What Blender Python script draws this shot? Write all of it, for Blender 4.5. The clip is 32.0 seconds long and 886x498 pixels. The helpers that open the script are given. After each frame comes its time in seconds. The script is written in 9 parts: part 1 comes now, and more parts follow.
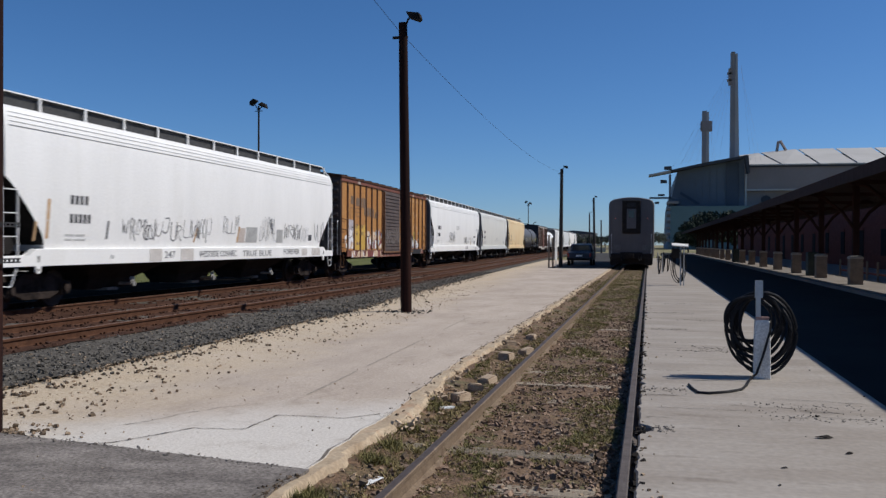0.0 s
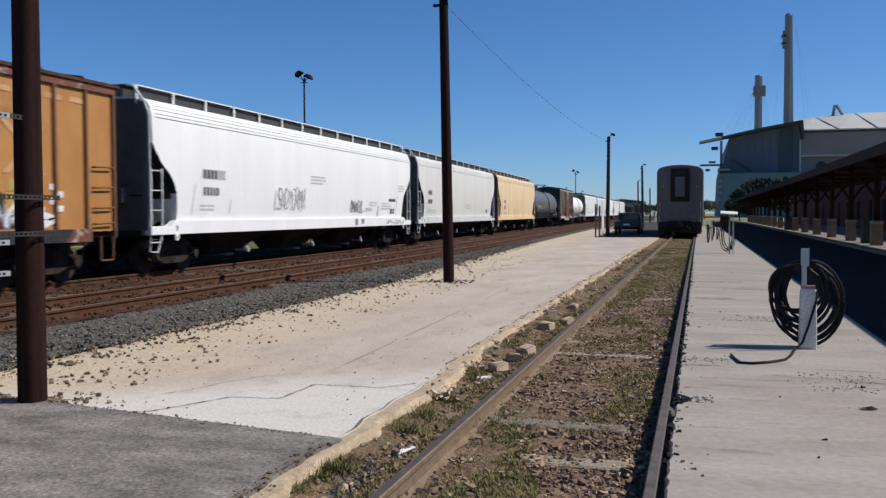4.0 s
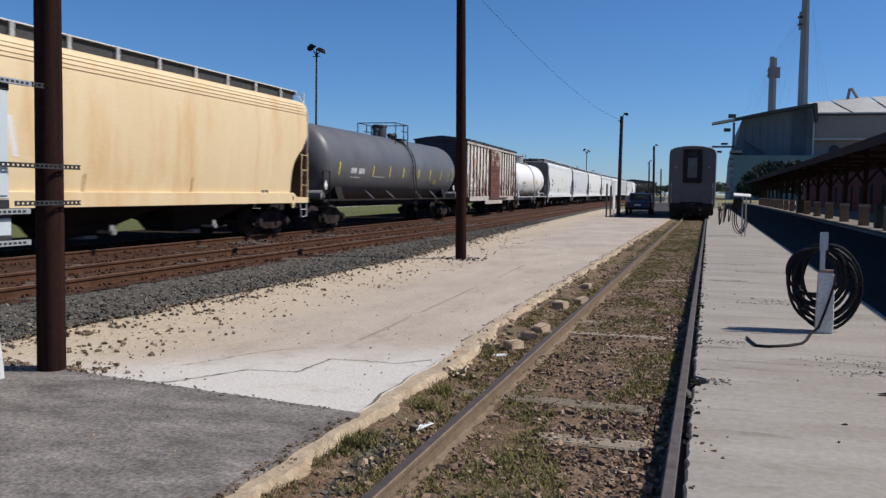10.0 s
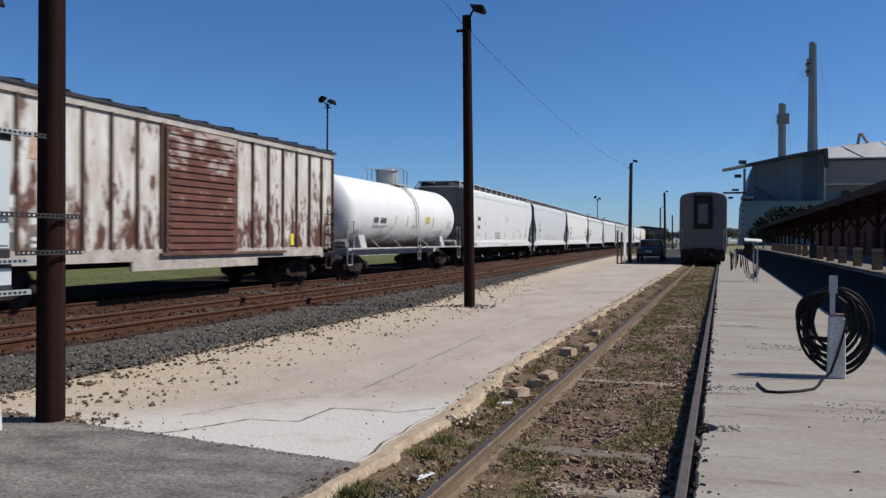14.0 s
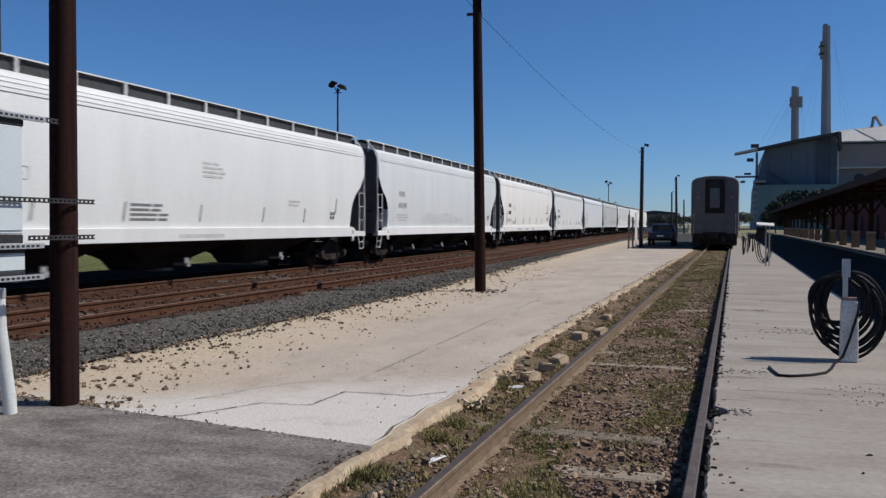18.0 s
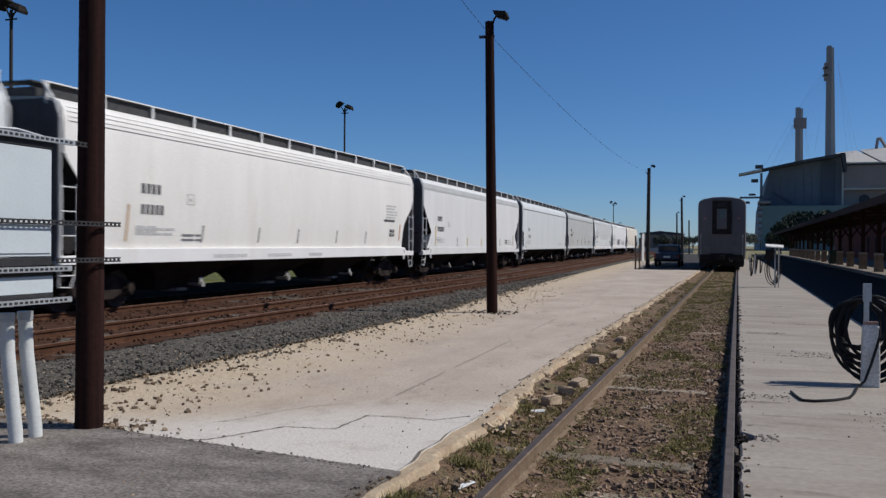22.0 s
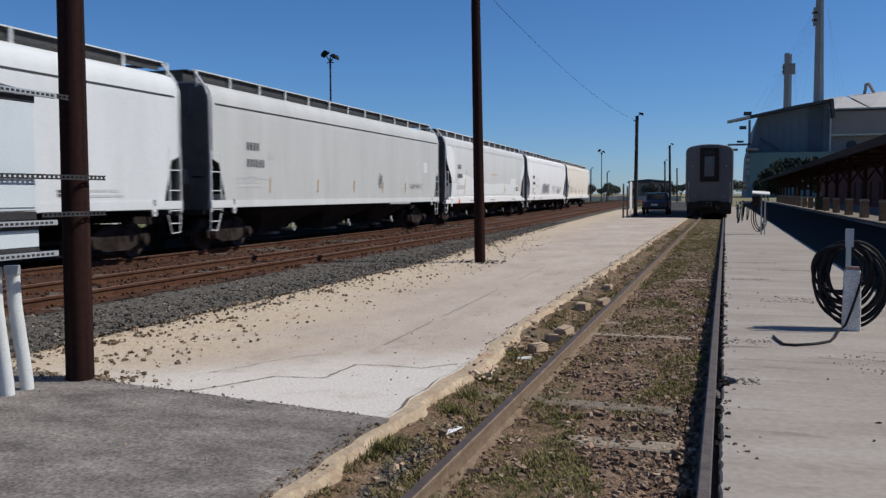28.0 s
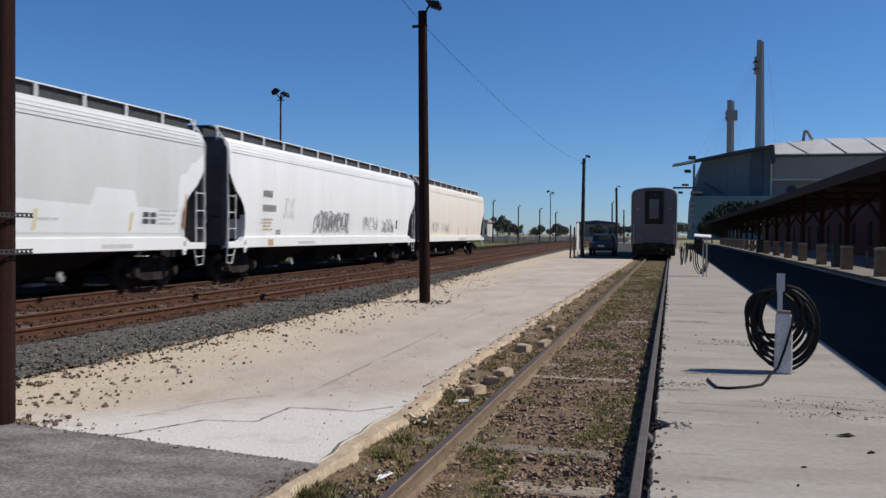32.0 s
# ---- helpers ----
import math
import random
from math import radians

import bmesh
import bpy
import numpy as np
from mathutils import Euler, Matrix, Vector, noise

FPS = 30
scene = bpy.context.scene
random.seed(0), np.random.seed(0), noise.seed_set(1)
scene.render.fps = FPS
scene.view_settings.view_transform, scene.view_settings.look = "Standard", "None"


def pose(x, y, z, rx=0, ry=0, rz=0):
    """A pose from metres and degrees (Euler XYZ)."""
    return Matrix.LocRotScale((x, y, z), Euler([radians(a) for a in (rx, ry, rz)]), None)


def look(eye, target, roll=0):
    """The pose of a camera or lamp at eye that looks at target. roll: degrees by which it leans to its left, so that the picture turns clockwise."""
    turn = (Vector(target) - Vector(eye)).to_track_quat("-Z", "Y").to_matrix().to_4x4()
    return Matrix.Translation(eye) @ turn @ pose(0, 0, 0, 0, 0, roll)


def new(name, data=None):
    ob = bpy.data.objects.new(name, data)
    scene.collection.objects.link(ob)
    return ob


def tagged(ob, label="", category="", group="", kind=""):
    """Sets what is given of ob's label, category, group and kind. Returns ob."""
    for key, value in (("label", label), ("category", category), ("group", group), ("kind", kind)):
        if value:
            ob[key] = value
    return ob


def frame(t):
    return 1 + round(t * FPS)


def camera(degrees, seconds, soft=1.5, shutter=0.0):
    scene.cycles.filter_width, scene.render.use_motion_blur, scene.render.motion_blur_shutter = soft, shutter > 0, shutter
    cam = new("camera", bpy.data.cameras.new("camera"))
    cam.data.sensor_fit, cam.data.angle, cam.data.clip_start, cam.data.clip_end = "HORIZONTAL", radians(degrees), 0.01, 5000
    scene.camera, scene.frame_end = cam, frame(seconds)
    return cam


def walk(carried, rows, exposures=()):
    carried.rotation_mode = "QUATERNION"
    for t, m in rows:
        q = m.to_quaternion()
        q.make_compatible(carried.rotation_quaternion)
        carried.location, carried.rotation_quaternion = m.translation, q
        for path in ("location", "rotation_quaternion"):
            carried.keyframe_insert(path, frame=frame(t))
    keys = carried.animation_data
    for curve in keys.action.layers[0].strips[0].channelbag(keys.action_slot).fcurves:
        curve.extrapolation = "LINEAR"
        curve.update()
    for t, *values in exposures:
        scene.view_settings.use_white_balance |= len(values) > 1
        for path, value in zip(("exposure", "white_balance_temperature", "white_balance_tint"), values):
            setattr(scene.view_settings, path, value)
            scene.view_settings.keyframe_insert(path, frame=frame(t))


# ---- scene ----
cam = camera(54.0, 32.0, soft=1.4, shutter=0.4)
PATH = [
    (0, (0.156, -0.241, 1.651), (-0.303, 1.705, 1.639), 0.3),
    (0.5, (0.232, -0.2, 1.673), (-0.256, 1.739, 1.657), -0.1),
    (1, (0.279, -0.172, 1.649), (-0.233, 1.761, 1.617), 0.3),
    (1.5, (0.289, -0.172, 1.654), (-0.241, 1.756, 1.61), -0.1),
    (2, (0.27, -0.158, 1.653), (-0.301, 1.758, 1.602), -0.2),
    (2.5, (0.269, -0.144, 1.645), (-0.311, 1.769, 1.575), -0.0),
    (3, (0.272, -0.146, 1.646), (-0.297, 1.77, 1.571), 0.1),
    (3.5, (0.267, -0.155, 1.647), (-0.297, 1.763, 1.569), -0.2),
    (5.5, (0.249, -0.153, 1.635), (-0.32, 1.762, 1.54), 0.3),
    (6, (0.249, -0.144, 1.633), (-0.324, 1.769, 1.529), 0.5),
    (6.5, (0.246, -0.154, 1.638), (-0.329, 1.759, 1.541), 0.8),
    (7, (0.242, -0.154, 1.635), (-0.338, 1.757, 1.524), 0.8),
    (7.5, (0.229, -0.139, 1.636), (-0.365, 1.767, 1.512), 0.8),
    (8, (0.235, -0.15, 1.633), (-0.362, 1.755, 1.513), 0.3),
    (8.5, (0.23, -0.16, 1.636), (-0.364, 1.747, 1.532), 0.2),
    (9, (0.234, -0.156, 1.644), (-0.374, 1.747, 1.541), 0.2),
    (9.5, (0.208, -0.148, 1.651), (-0.402, 1.753, 1.527), -0.1),
    (10, (0.158, -0.158, 1.643), (-0.423, 1.751, 1.509), 0.9),
    (10.5, (0.156, -0.141, 1.646), (-0.404, 1.775, 1.512), 0.6),
    (11, (0.226, -0.057, 1.641), (-0.426, 1.828, 1.503), 1.8),
    (11.5, (0.235, -0.036, 1.653), (-0.356, 1.871, 1.525), 1.4),
    (12, (0.23, -0.048, 1.635), (-0.377, 1.856, 1.567), 1.1),
    (12.5, (0.209, -0.049, 1.633), (-0.404, 1.853, 1.581), 1.2),
    (13, (0.226, -0.064, 1.613), (-0.382, 1.841, 1.573), 0.7),
    (13.5, (0.231, -0.079, 1.62), (-0.376, 1.826, 1.595), 0.5),
    (15.5, (0.23, -0.074, 1.611), (-0.391, 1.827, 1.592), -0.1),
    (16, (0.227, -0.076, 1.608), (-0.406, 1.821, 1.56), -0.1),
    (16.5, (0.232, -0.07, 1.609), (-0.41, 1.824, 1.56), -0.2),
    (17, (0.227, -0.077, 1.616), (-0.407, 1.82, 1.568), -0.0),
    (17.5, (0.234, -0.08, 1.613), (-0.402, 1.816, 1.563), 0.1),
    (18, (0.229, -0.076, 1.61), (-0.404, 1.82, 1.553), 0.2),
    (18.5, (0.209, -0.065, 1.609), (-0.444, 1.825, 1.546), 0.4),
    (19, (0.175, -0.102, 1.642), (-0.525, 1.772, 1.605), 0.3),
    (19.5, (0.077, -0.123, 1.659), (-0.59, 1.762, 1.646), -0.3),
    (20, (0.027, -0.156, 1.661), (-0.636, 1.731, 1.658), 0.3),
    (20.5, (0.044, -0.141, 1.656), (-0.602, 1.752, 1.636), 0.5),
    (21, (0.043, -0.151, 1.667), (-0.619, 1.737, 1.647), 0.4),
    (21.5, (0.053, -0.156, 1.661), (-0.603, 1.734, 1.662), 0.8),
    (22, (0.049, -0.14, 1.646), (-0.593, 1.754, 1.634), 0.4),
    (22.5, (0.055, -0.141, 1.654), (-0.583, 1.754, 1.619), 0.7),
    (23, (0.052, -0.146, 1.655), (-0.58, 1.751, 1.616), 0.6),
    (23.5, (0.058, -0.136, 1.65), (-0.577, 1.76, 1.605), 0.4),
    (24, (0.06, -0.132, 1.641), (-0.566, 1.767, 1.59), 0.5),
    (24.5, (0.058, -0.138, 1.642), (-0.566, 1.761, 1.582), 0.9),
    (25, (0.059, -0.133, 1.647), (-0.568, 1.765, 1.581), 0.7),
    (25.5, (0.065, -0.138, 1.647), (-0.569, 1.757, 1.568), 0.6),
    (26, (0.063, -0.131, 1.646), (-0.565, 1.765, 1.542), 0.5),
    (26.5, (0.057, -0.117, 1.633), (-0.572, 1.777, 1.509), 0.3),
    (28.5, (0.095, -0.181, 1.652), (-0.52, 1.718, 1.524), -0.3),
    (29, (0.098, -0.182, 1.658), (-0.52, 1.716, 1.526), -0.4),
    (29.5, (0.096, -0.176, 1.656), (-0.515, 1.726, 1.546), -0.4),
    (30, (0.097, -0.145, 1.648), (-0.513, 1.757, 1.551), -0.8),
    (30.5, (0.121, -0.162, 1.683), (-0.488, 1.741, 1.594), -1.3),
    (31, (0.123, -0.152, 1.668), (-0.464, 1.755, 1.522), -2.4),
    (31.5, (0.155, -0.126, 1.668), (-0.387, 1.797, 1.572), -0.1),
    (32, (0.204, -0.12, 1.676), (-0.304, 1.814, 1.639), 0.5),
]
EXPOSURES = [(0, -0.12), (1, -0.17), (2, -0.16), (3, 0.12), (3.5, 0.15), (5.5, 0.03), (6, 0.03), (7, 0.13), (9, 0.13), (10, 0.08), (11, 0.19), (12, 0.17), (13, 0.13), (13.5, 0.08), (15.5, -0.15), (16, -0.18), (17, -0.1), (18, -0.1), (19, -0.1), (20, -0.05), (21, -0.06), (22, -0.2), (23, -0.14), (24, -0.14), (26, -0.25), (28.5, 0.0), (30, 0.03), (32, 0.05)]
walk(cam, [(t, look(eye, target, roll)) for t, eye, target, roll in PATH], EXPOSURES)

# ---- light ----
SUN_TO = Vector((0.885, 0.28, 1.0)).normalized()
world = bpy.data.worlds.new("sky")
scene.world = world
world.use_nodes = True
wn = world.node_tree.nodes
sky = wn.new("ShaderNodeTexSky")
sky.sky_type = "NISHITA"
sky.sun_disc = False
sky.sun_elevation = math.asin(SUN_TO.z)
sky.sun_rotation = math.atan2(SUN_TO.x, SUN_TO.y)
sky.air_density, sky.dust_density, sky.ozone_density, sky.altitude = 1.0, 0.5, 6.0, 1500
# deep blue overhead, paling towards the horizon
split, join = wn.new("ShaderNodeSeparateColor"), wn.new("ShaderNodeCombineColor")
world.node_tree.links.new(sky.outputs[0], split.inputs[0])
for channel, power, gain in ((0, 1.15, 0.61), (1, 1.0, 0.965), (2, 1.0, 1.24)):
    bend_up, scale_up = wn.new("ShaderNodeMath"), wn.new("ShaderNodeMath")
    bend_up.operation, bend_up.inputs[1].default_value = "POWER", power
    scale_up.operation, scale_up.inputs[1].default_value = "MULTIPLY", gain
    world.node_tree.links.new(split.outputs[channel], bend_up.inputs[0])
    world.node_tree.links.new(bend_up.outputs[0], scale_up.inputs[0])
    world.node_tree.links.new(scale_up.outputs[0], join.inputs[channel])
world.node_tree.links.new(join.outputs[0], wn["Background"].inputs[0])
wn["Background"].inputs[1].default_value = 0.079
sun = new("sun", bpy.data.lights.new("sun", "SUN"))
sun.data.energy, sun.data.angle, sun.data.color = 4.5, radians(0.55), (1.0, 0.955, 0.89)
sun.matrix_world = look(SUN_TO * 300, (0, 0, 0))

# ---- materials ----
MATS = {}


def surf(name, a, b, scale=3.0, rough=0.8, metal=0.0, bump=0.15, fine=60.0, dirt=None, dirt_at=0.6, dirt_scale=1.2,
         stretch=(1, 1, 1), rand=0.0, island=0.0, soft_dirt=0.12, grain=0.25, spec=0.4, rise=None):
    """Two base colours mixed by cloudy noise, a fine grain, optional stains, bump."""
    if name in MATS:
        return MATS[name]
    m = bpy.data.materials.new(name)
    m.use_nodes = True
    n, l = m.node_tree.nodes, m.node_tree.links
    p = n["Principled BSDF"]
    co = n.new("ShaderNodeTexCoord")
    mp = n.new("ShaderNodeMapping")
    mp.inputs["Scale"].default_value = stretch
    l.new(co.outputs["Object"], mp.inputs["Vector"])
    big = n.new("ShaderNodeTexNoise")
    big.inputs["Scale"].default_value, big.inputs["Detail"].default_value = scale, 6
    big.inputs["Roughness"].default_value = 0.62
    l.new(mp.outputs[0], big.inputs["Vector"])
    r = n.new("ShaderNodeValToRGB")
    r.color_ramp.elements[0].position, r.color_ramp.elements[1].position = 0.33, 0.67
    r.color_ramp.elements[0].color, r.color_ramp.elements[1].color = (*a, 1), (*b, 1)
    l.new(big.outputs["Fac"], r.inputs[0])
    col = r.outputs[0]
    fn = n.new("ShaderNodeTexNoise")
    fn.inputs["Scale"].default_value, fn.inputs["Detail"].default_value = fine, 3
    l.new(co.outputs["Object"], fn.inputs["Vector"])
    if dirt:
        dn = n.new("ShaderNodeTexNoise")
        dn.inputs["Scale"].default_value, dn.inputs["Detail"].default_value = dirt_scale, 8
        dn.inputs["Roughness"].default_value = 0.7
        l.new(mp.outputs[0], dn.inputs["Vector"])
        dr = n.new("ShaderNodeMapRange")
        dr.inputs["From Min"].default_value, dr.inputs["From Max"].default_value = dirt_at, dirt_at + soft_dirt
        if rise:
            # the dirt input's colour gathers between two heights of the thing
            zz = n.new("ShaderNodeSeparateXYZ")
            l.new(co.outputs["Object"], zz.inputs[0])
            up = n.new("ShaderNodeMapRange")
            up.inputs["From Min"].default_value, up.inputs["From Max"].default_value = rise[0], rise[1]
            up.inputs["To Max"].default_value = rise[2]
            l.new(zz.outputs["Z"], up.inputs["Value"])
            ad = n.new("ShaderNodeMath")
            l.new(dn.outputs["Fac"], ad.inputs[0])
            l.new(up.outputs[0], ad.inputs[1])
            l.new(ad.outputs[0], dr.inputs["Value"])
        else:
            l.new(dn.outputs["Fac"], dr.inputs["Value"])
        mx = n.new("ShaderNodeMixRGB")
        mx.inputs["Color2"].default_value = (*dirt, 1)
        l.new(dr.outputs[0], mx.inputs["Fac"])
        l.new(col, mx.inputs["Color1"])
        col = mx.outputs[0]
    gr = n.new("ShaderNodeMapRange")
    gr.inputs["From Min"].default_value, gr.inputs["From Max"].default_value = 0.3, 0.7
    gr.inputs["To Min"].default_value, gr.inputs["To Max"].default_value = 1 - grain, 1 + grain
    l.new(fn.outputs["Fac"], gr.inputs["Value"])
    val = gr.outputs[0]
    if rand or island:
        src = n.new("ShaderNodeNewGeometry").outputs["Random Per Island"] if island else n.new("ShaderNodeObjectInfo").outputs["Random"]
        rr = n.new("ShaderNodeMapRange")
        k = rand or island
        rr.inputs["To Min"].default_value, rr.inputs["To Max"].default_value = 1 - k, 1 + k
        l.new(src, rr.inputs["Value"])
        mu = n.new("ShaderNodeMath")
        mu.operation = "MULTIPLY"
        l.new(val, mu.inputs[0])
        l.new(rr.outputs[0], mu.inputs[1])
        val = mu.outputs[0]
    vm = n.new("ShaderNodeVectorMath")
    vm.operation = "SCALE"
    l.new(col, vm.inputs[0])
    l.new(val, vm.inputs["Scale"])
    l.new(vm.outputs[0], p.inputs["Base Color"])
    p.inputs["Roughness"].default_value, p.inputs["Metallic"].default_value = rough, metal
    p.inputs["Specular IOR Level"].default_value = spec
    if bump:
        add = n.new("ShaderNodeMath")
        add.operation = "ADD"
        l.new(fn.outputs["Fac"], add.inputs[0])
        l.new(big.outputs["Fac"], add.inputs[1])
        bp = n.new("ShaderNodeBump")
        bp.inputs["Strength"].default_value, bp.inputs["Distance"].default_value = bump, 0.02
        l.new(add.outputs[0], bp.inputs["Height"])
        l.new(bp.outputs[0], p.inputs["Normal"])
    MATS[name] = m
    return m


def glow(name, c, power):
    m = bpy.data.materials.new(name)
    m.use_nodes = True
    p = m.node_tree.nodes["Principled BSDF"]
    p.inputs["Base Color"].default_value = (*c, 1)
    p.inputs["Emission Color"].default_value = (*c, 1)
    p.inputs["Emission Strength"].default_value = power
    return m


CONCRETE = surf("worn_concrete", (0.262, 0.227, 0.193), (0.356, 0.322, 0.285), 0.8, 0.92, fine=17, dirt=(0.165, 0.135, 0.108), dirt_at=0.565, dirt_scale=1.5, soft_dirt=0.22, stretch=(0.5, 1.7, 1), grain=0.1, bump=0.06, spec=0.2)
PAVING = surf("bleached_paving", (0.366, 0.303, 0.247), (0.490, 0.417, 0.348), 0.55, 0.93, fine=26, dirt=(0.27, 0.215, 0.17), dirt_at=0.55, dirt_scale=1.5, stretch=(1.3, 0.55, 1), grain=0.13, bump=0.06, soft_dirt=0.25, spec=0.2)


def lane_surface():
    """Concrete paving, chalky where it meets the asphalt, lost under blown sand towards the ballast."""
    m = PAVING.copy()
    m.name = "sandy_bleached_paving"
    n, l = m.node_tree.nodes, m.node_tree.links
    p = n["Principled BSDF"]
    col = p.inputs["Base Color"].links[0].from_socket
    co = n.new("ShaderNodeTexCoord")
    sep = n.new("ShaderNodeSeparateXYZ")
    l.new(co.outputs["Object"], sep.inputs[0])

    def cloud(scale, detail, rough):
        q = n.new("ShaderNodeTexNoise")
        q.inputs["Scale"].default_value, q.inputs["Detail"].default_value, q.inputs["Roughness"].default_value = scale, detail, rough
        l.new(co.outputs["Object"], q.inputs["Vector"])
        return q.outputs["Fac"]

    def add_up(a, k, b):
        q = n.new("ShaderNodeMath")
        q.operation, q.inputs[1].default_value = "MULTIPLY_ADD", k
        l.new(a, q.inputs[0])
        if isinstance(b, float):
            q.inputs[2].default_value = b
        else:
            l.new(b, q.inputs[2])
        return q.outputs[0]

    def between(v, a, b, c=0.0, d=1.0):
        q = n.new("ShaderNodeMapRange")
        for key, val in (("From Min", a), ("From Max", b), ("To Min", c), ("To Max", d)):
            q.inputs[key].default_value = val
        l.new(v, q.inputs["Value"])
        return q.outputs[0]

    def ramp(v, a, b, ca, cb):
        q = n.new("ShaderNodeValToRGB")
        q.color_ramp.elements[0].position, q.color_ramp.elements[1].position = a, b
        q.color_ramp.elements[0].color, q.color_ramp.elements[1].color = (*ca, 1), (*cb, 1)
        l.new(v, q.inputs[0])
        return q.outputs[0]

    def over(f, under, top):
        q = n.new("ShaderNodeMixRGB")
        l.new(f, q.inputs["Fac"])
        l.new(under, q.inputs["Color1"])
        l.new(top, q.inputs["Color2"])
        return q.outputs[0]

    # sand, in drifts and crumbs
    reach = add_up(cloud(0.9, 9, 0.7), 3.4, add_up(sep.outputs["Y"], 0.05, sep.outputs["X"]))
    sand = between(reach, -1.9, -3.9)
    tone = over(cloud(1.1, 5, 0.6), ramp(cloud(17.0, 9, 0.8), 0.38, 0.60, (0.33, 0.225, 0.13), (0.59, 0.47, 0.32)), ramp(cloud(23.0, 9, 0.8), 0.40, 0.58, (0.36, 0.285, 0.20), (0.62, 0.545, 0.43)))
    col = over(sand, col, tone)
    # chalky, scuffed corner beside the asphalt
    edge = add_up(sep.outputs["X"], -0.66, add_up(cloud(1.3, 9, 0.72), 2.2, sep.outputs["Y"]))
    chalk = between(edge, 11.6, 10.3, 0.0, 0.85)
    col = over(chalk, col, ramp(cloud(38.0, 6, 0.7), 0.36, 0.62, (0.47, 0.435, 0.39), (0.665, 0.635, 0.585)))
    # worn grit: pale and dark specks, and oily blotches a stride across
    col = over(between(cloud(55.0, 3, 0.6), 0.60, 0.70, 0.0, 0.55), col, ramp(cloud(7.0, 2, 0.5), 0.4, 0.6, (0.17, 0.135, 0.105), (0.26, 0.215, 0.175)))
    col = over(between(cloud(41.0, 3, 0.6), 0.62, 0.70, 0.0, 0.5), col, ramp(cloud(5.0, 2, 0.5), 0.4, 0.6, (0.58, 0.53, 0.46), (0.68, 0.64, 0.58)))
    col = over(between(cloud(2.3, 7, 0.7), 0.54, 0.72, 0.0, 0.42), col, ramp(cloud(3.0, 2, 0.5), 0.4, 0.6, (0.26, 0.21, 0.165), (0.31, 0.26, 0.21)))
    l.new(col, p.inputs["Base Color"])
    bp = n.new("ShaderNodeBump")
    bp.inputs["Distance"].default_value = 0.03
    l.new(between(sand, 0.0, 1.0, 0.05, 0.6), bp.inputs["Strength"])
    l.new(cloud(15.0, 6, 0.7), bp.inputs["Height"])
    l.new(bp.outputs[0], p.inputs["Normal"])
    return m


LANE = lane_surface()
KERB = surf("crumbled_kerb", (0.335, 0.25, 0.165), (0.465, 0.375, 0.265), 2.2, 0.95, fine=30, bump=0.25, dirt=(0.36, 0.23, 0.14), dirt_at=0.55, dirt_scale=1.6, grain=0.18)
ASPHALT = surf("grey_asphalt", (0.120, 0.105, 0.095), (0.236, 0.211, 0.190), 2.1, 0.95, fine=42, dirt=(0.085, 0.076, 0.07), dirt_at=0.56, dirt_scale=2.7, soft_dirt=0.22, stretch=(0.75, 1.5, 1), bump=0.35, grain=0.42, spec=0.15)
# drive asphalt with the canopy's shade put into its colour
DRIVE = surf("shade_dark_drive_asphalt", (0.015, 0.014, 0.014), (0.024, 0.023, 0.022), 0.6, 0.95, fine=80, bump=0.3, grain=0.3, spec=0.1)
DIRT = surf("weedy_track_dirt", (0.112, 0.067, 0.040), (0.18, 0.116, 0.069), 3.0, 0.97, fine=34, dirt=(0.105, 0.092, 0.042), dirt_at=0.52, dirt_scale=1.1, bump=0.9, grain=0.55)
BALLAST = surf("grey_ballast", (0.07, 0.063, 0.053), (0.115, 0.104, 0.09), 3.0, 0.95, fine=22, bump=1.0, grain=0.55, spec=0.1)
# near-black ground colour standing in for the train's shadow
TRAIN_SHADE = surf("painted_train_shade", (0.02, 0.016, 0.013), (0.036, 0.029, 0.023), 2.0, 0.97, fine=22, bump=0.8, grain=0.4, spec=0.0)
RUSTBED = surf("rusty_ballast", (0.045, 0.024, 0.017), (0.086, 0.046, 0.032), 2.0, 0.95, fine=22, bump=1.0, grain=0.45, spec=0.05)
SOIL = surf("dry_soil", (0.20, 0.17, 0.10), (0.28, 0.24, 0.15), 0.05, 0.95, fine=1.2, bump=0.2, dirt=(0.10, 0.12, 0.045), dirt_at=0.5, dirt_scale=0.03, spec=0.1)
LAWN = surf("green_lawn", (0.085, 0.095, 0.03), (0.14, 0.145, 0.055), 0.5, 0.9, fine=30, bump=0.6, grain=0.4, spec=0.1)
STONE = surf("grey_stone", (0.080, 0.073, 0.063), (0.13, 0.118, 0.102), 8, 0.95, island=0.7, bump=0.2, spec=0.12)
RUSTSTONE = surf("rust_brown_stone", (0.042, 0.023, 0.016), (0.086, 0.047, 0.033), 8, 0.95, island=0.4, bump=0.2, spec=0.08)
BROWNSTONE = surf("brown_stone", (0.13, 0.083, 0.056), (0.255, 0.177, 0.125), 8, 0.9, island=0.55, bump=0.2)
TANSTONE = surf("dark_tan_stone", (0.17, 0.12, 0.08), (0.34, 0.255, 0.17), 8, 0.9, island=0.6, bump=0.2)
WEED = surf("dry_weeds", (0.155, 0.122, 0.05), (0.265, 0.212, 0.098), 1.6, 0.9, island=0.4, bump=0)
TIE = surf("weathered_tie", (0.17, 0.138, 0.10), (0.29, 0.24, 0.18), 3, 0.95, stretch=(1, 6, 1), rand=0.25, bump=0.5)
RAIL_RUST = surf("rusty_rail", (0.062, 0.028, 0.016), (0.105, 0.05, 0.029), 6, 0.85, bump=0.2, metal=0.1, spec=0.15)
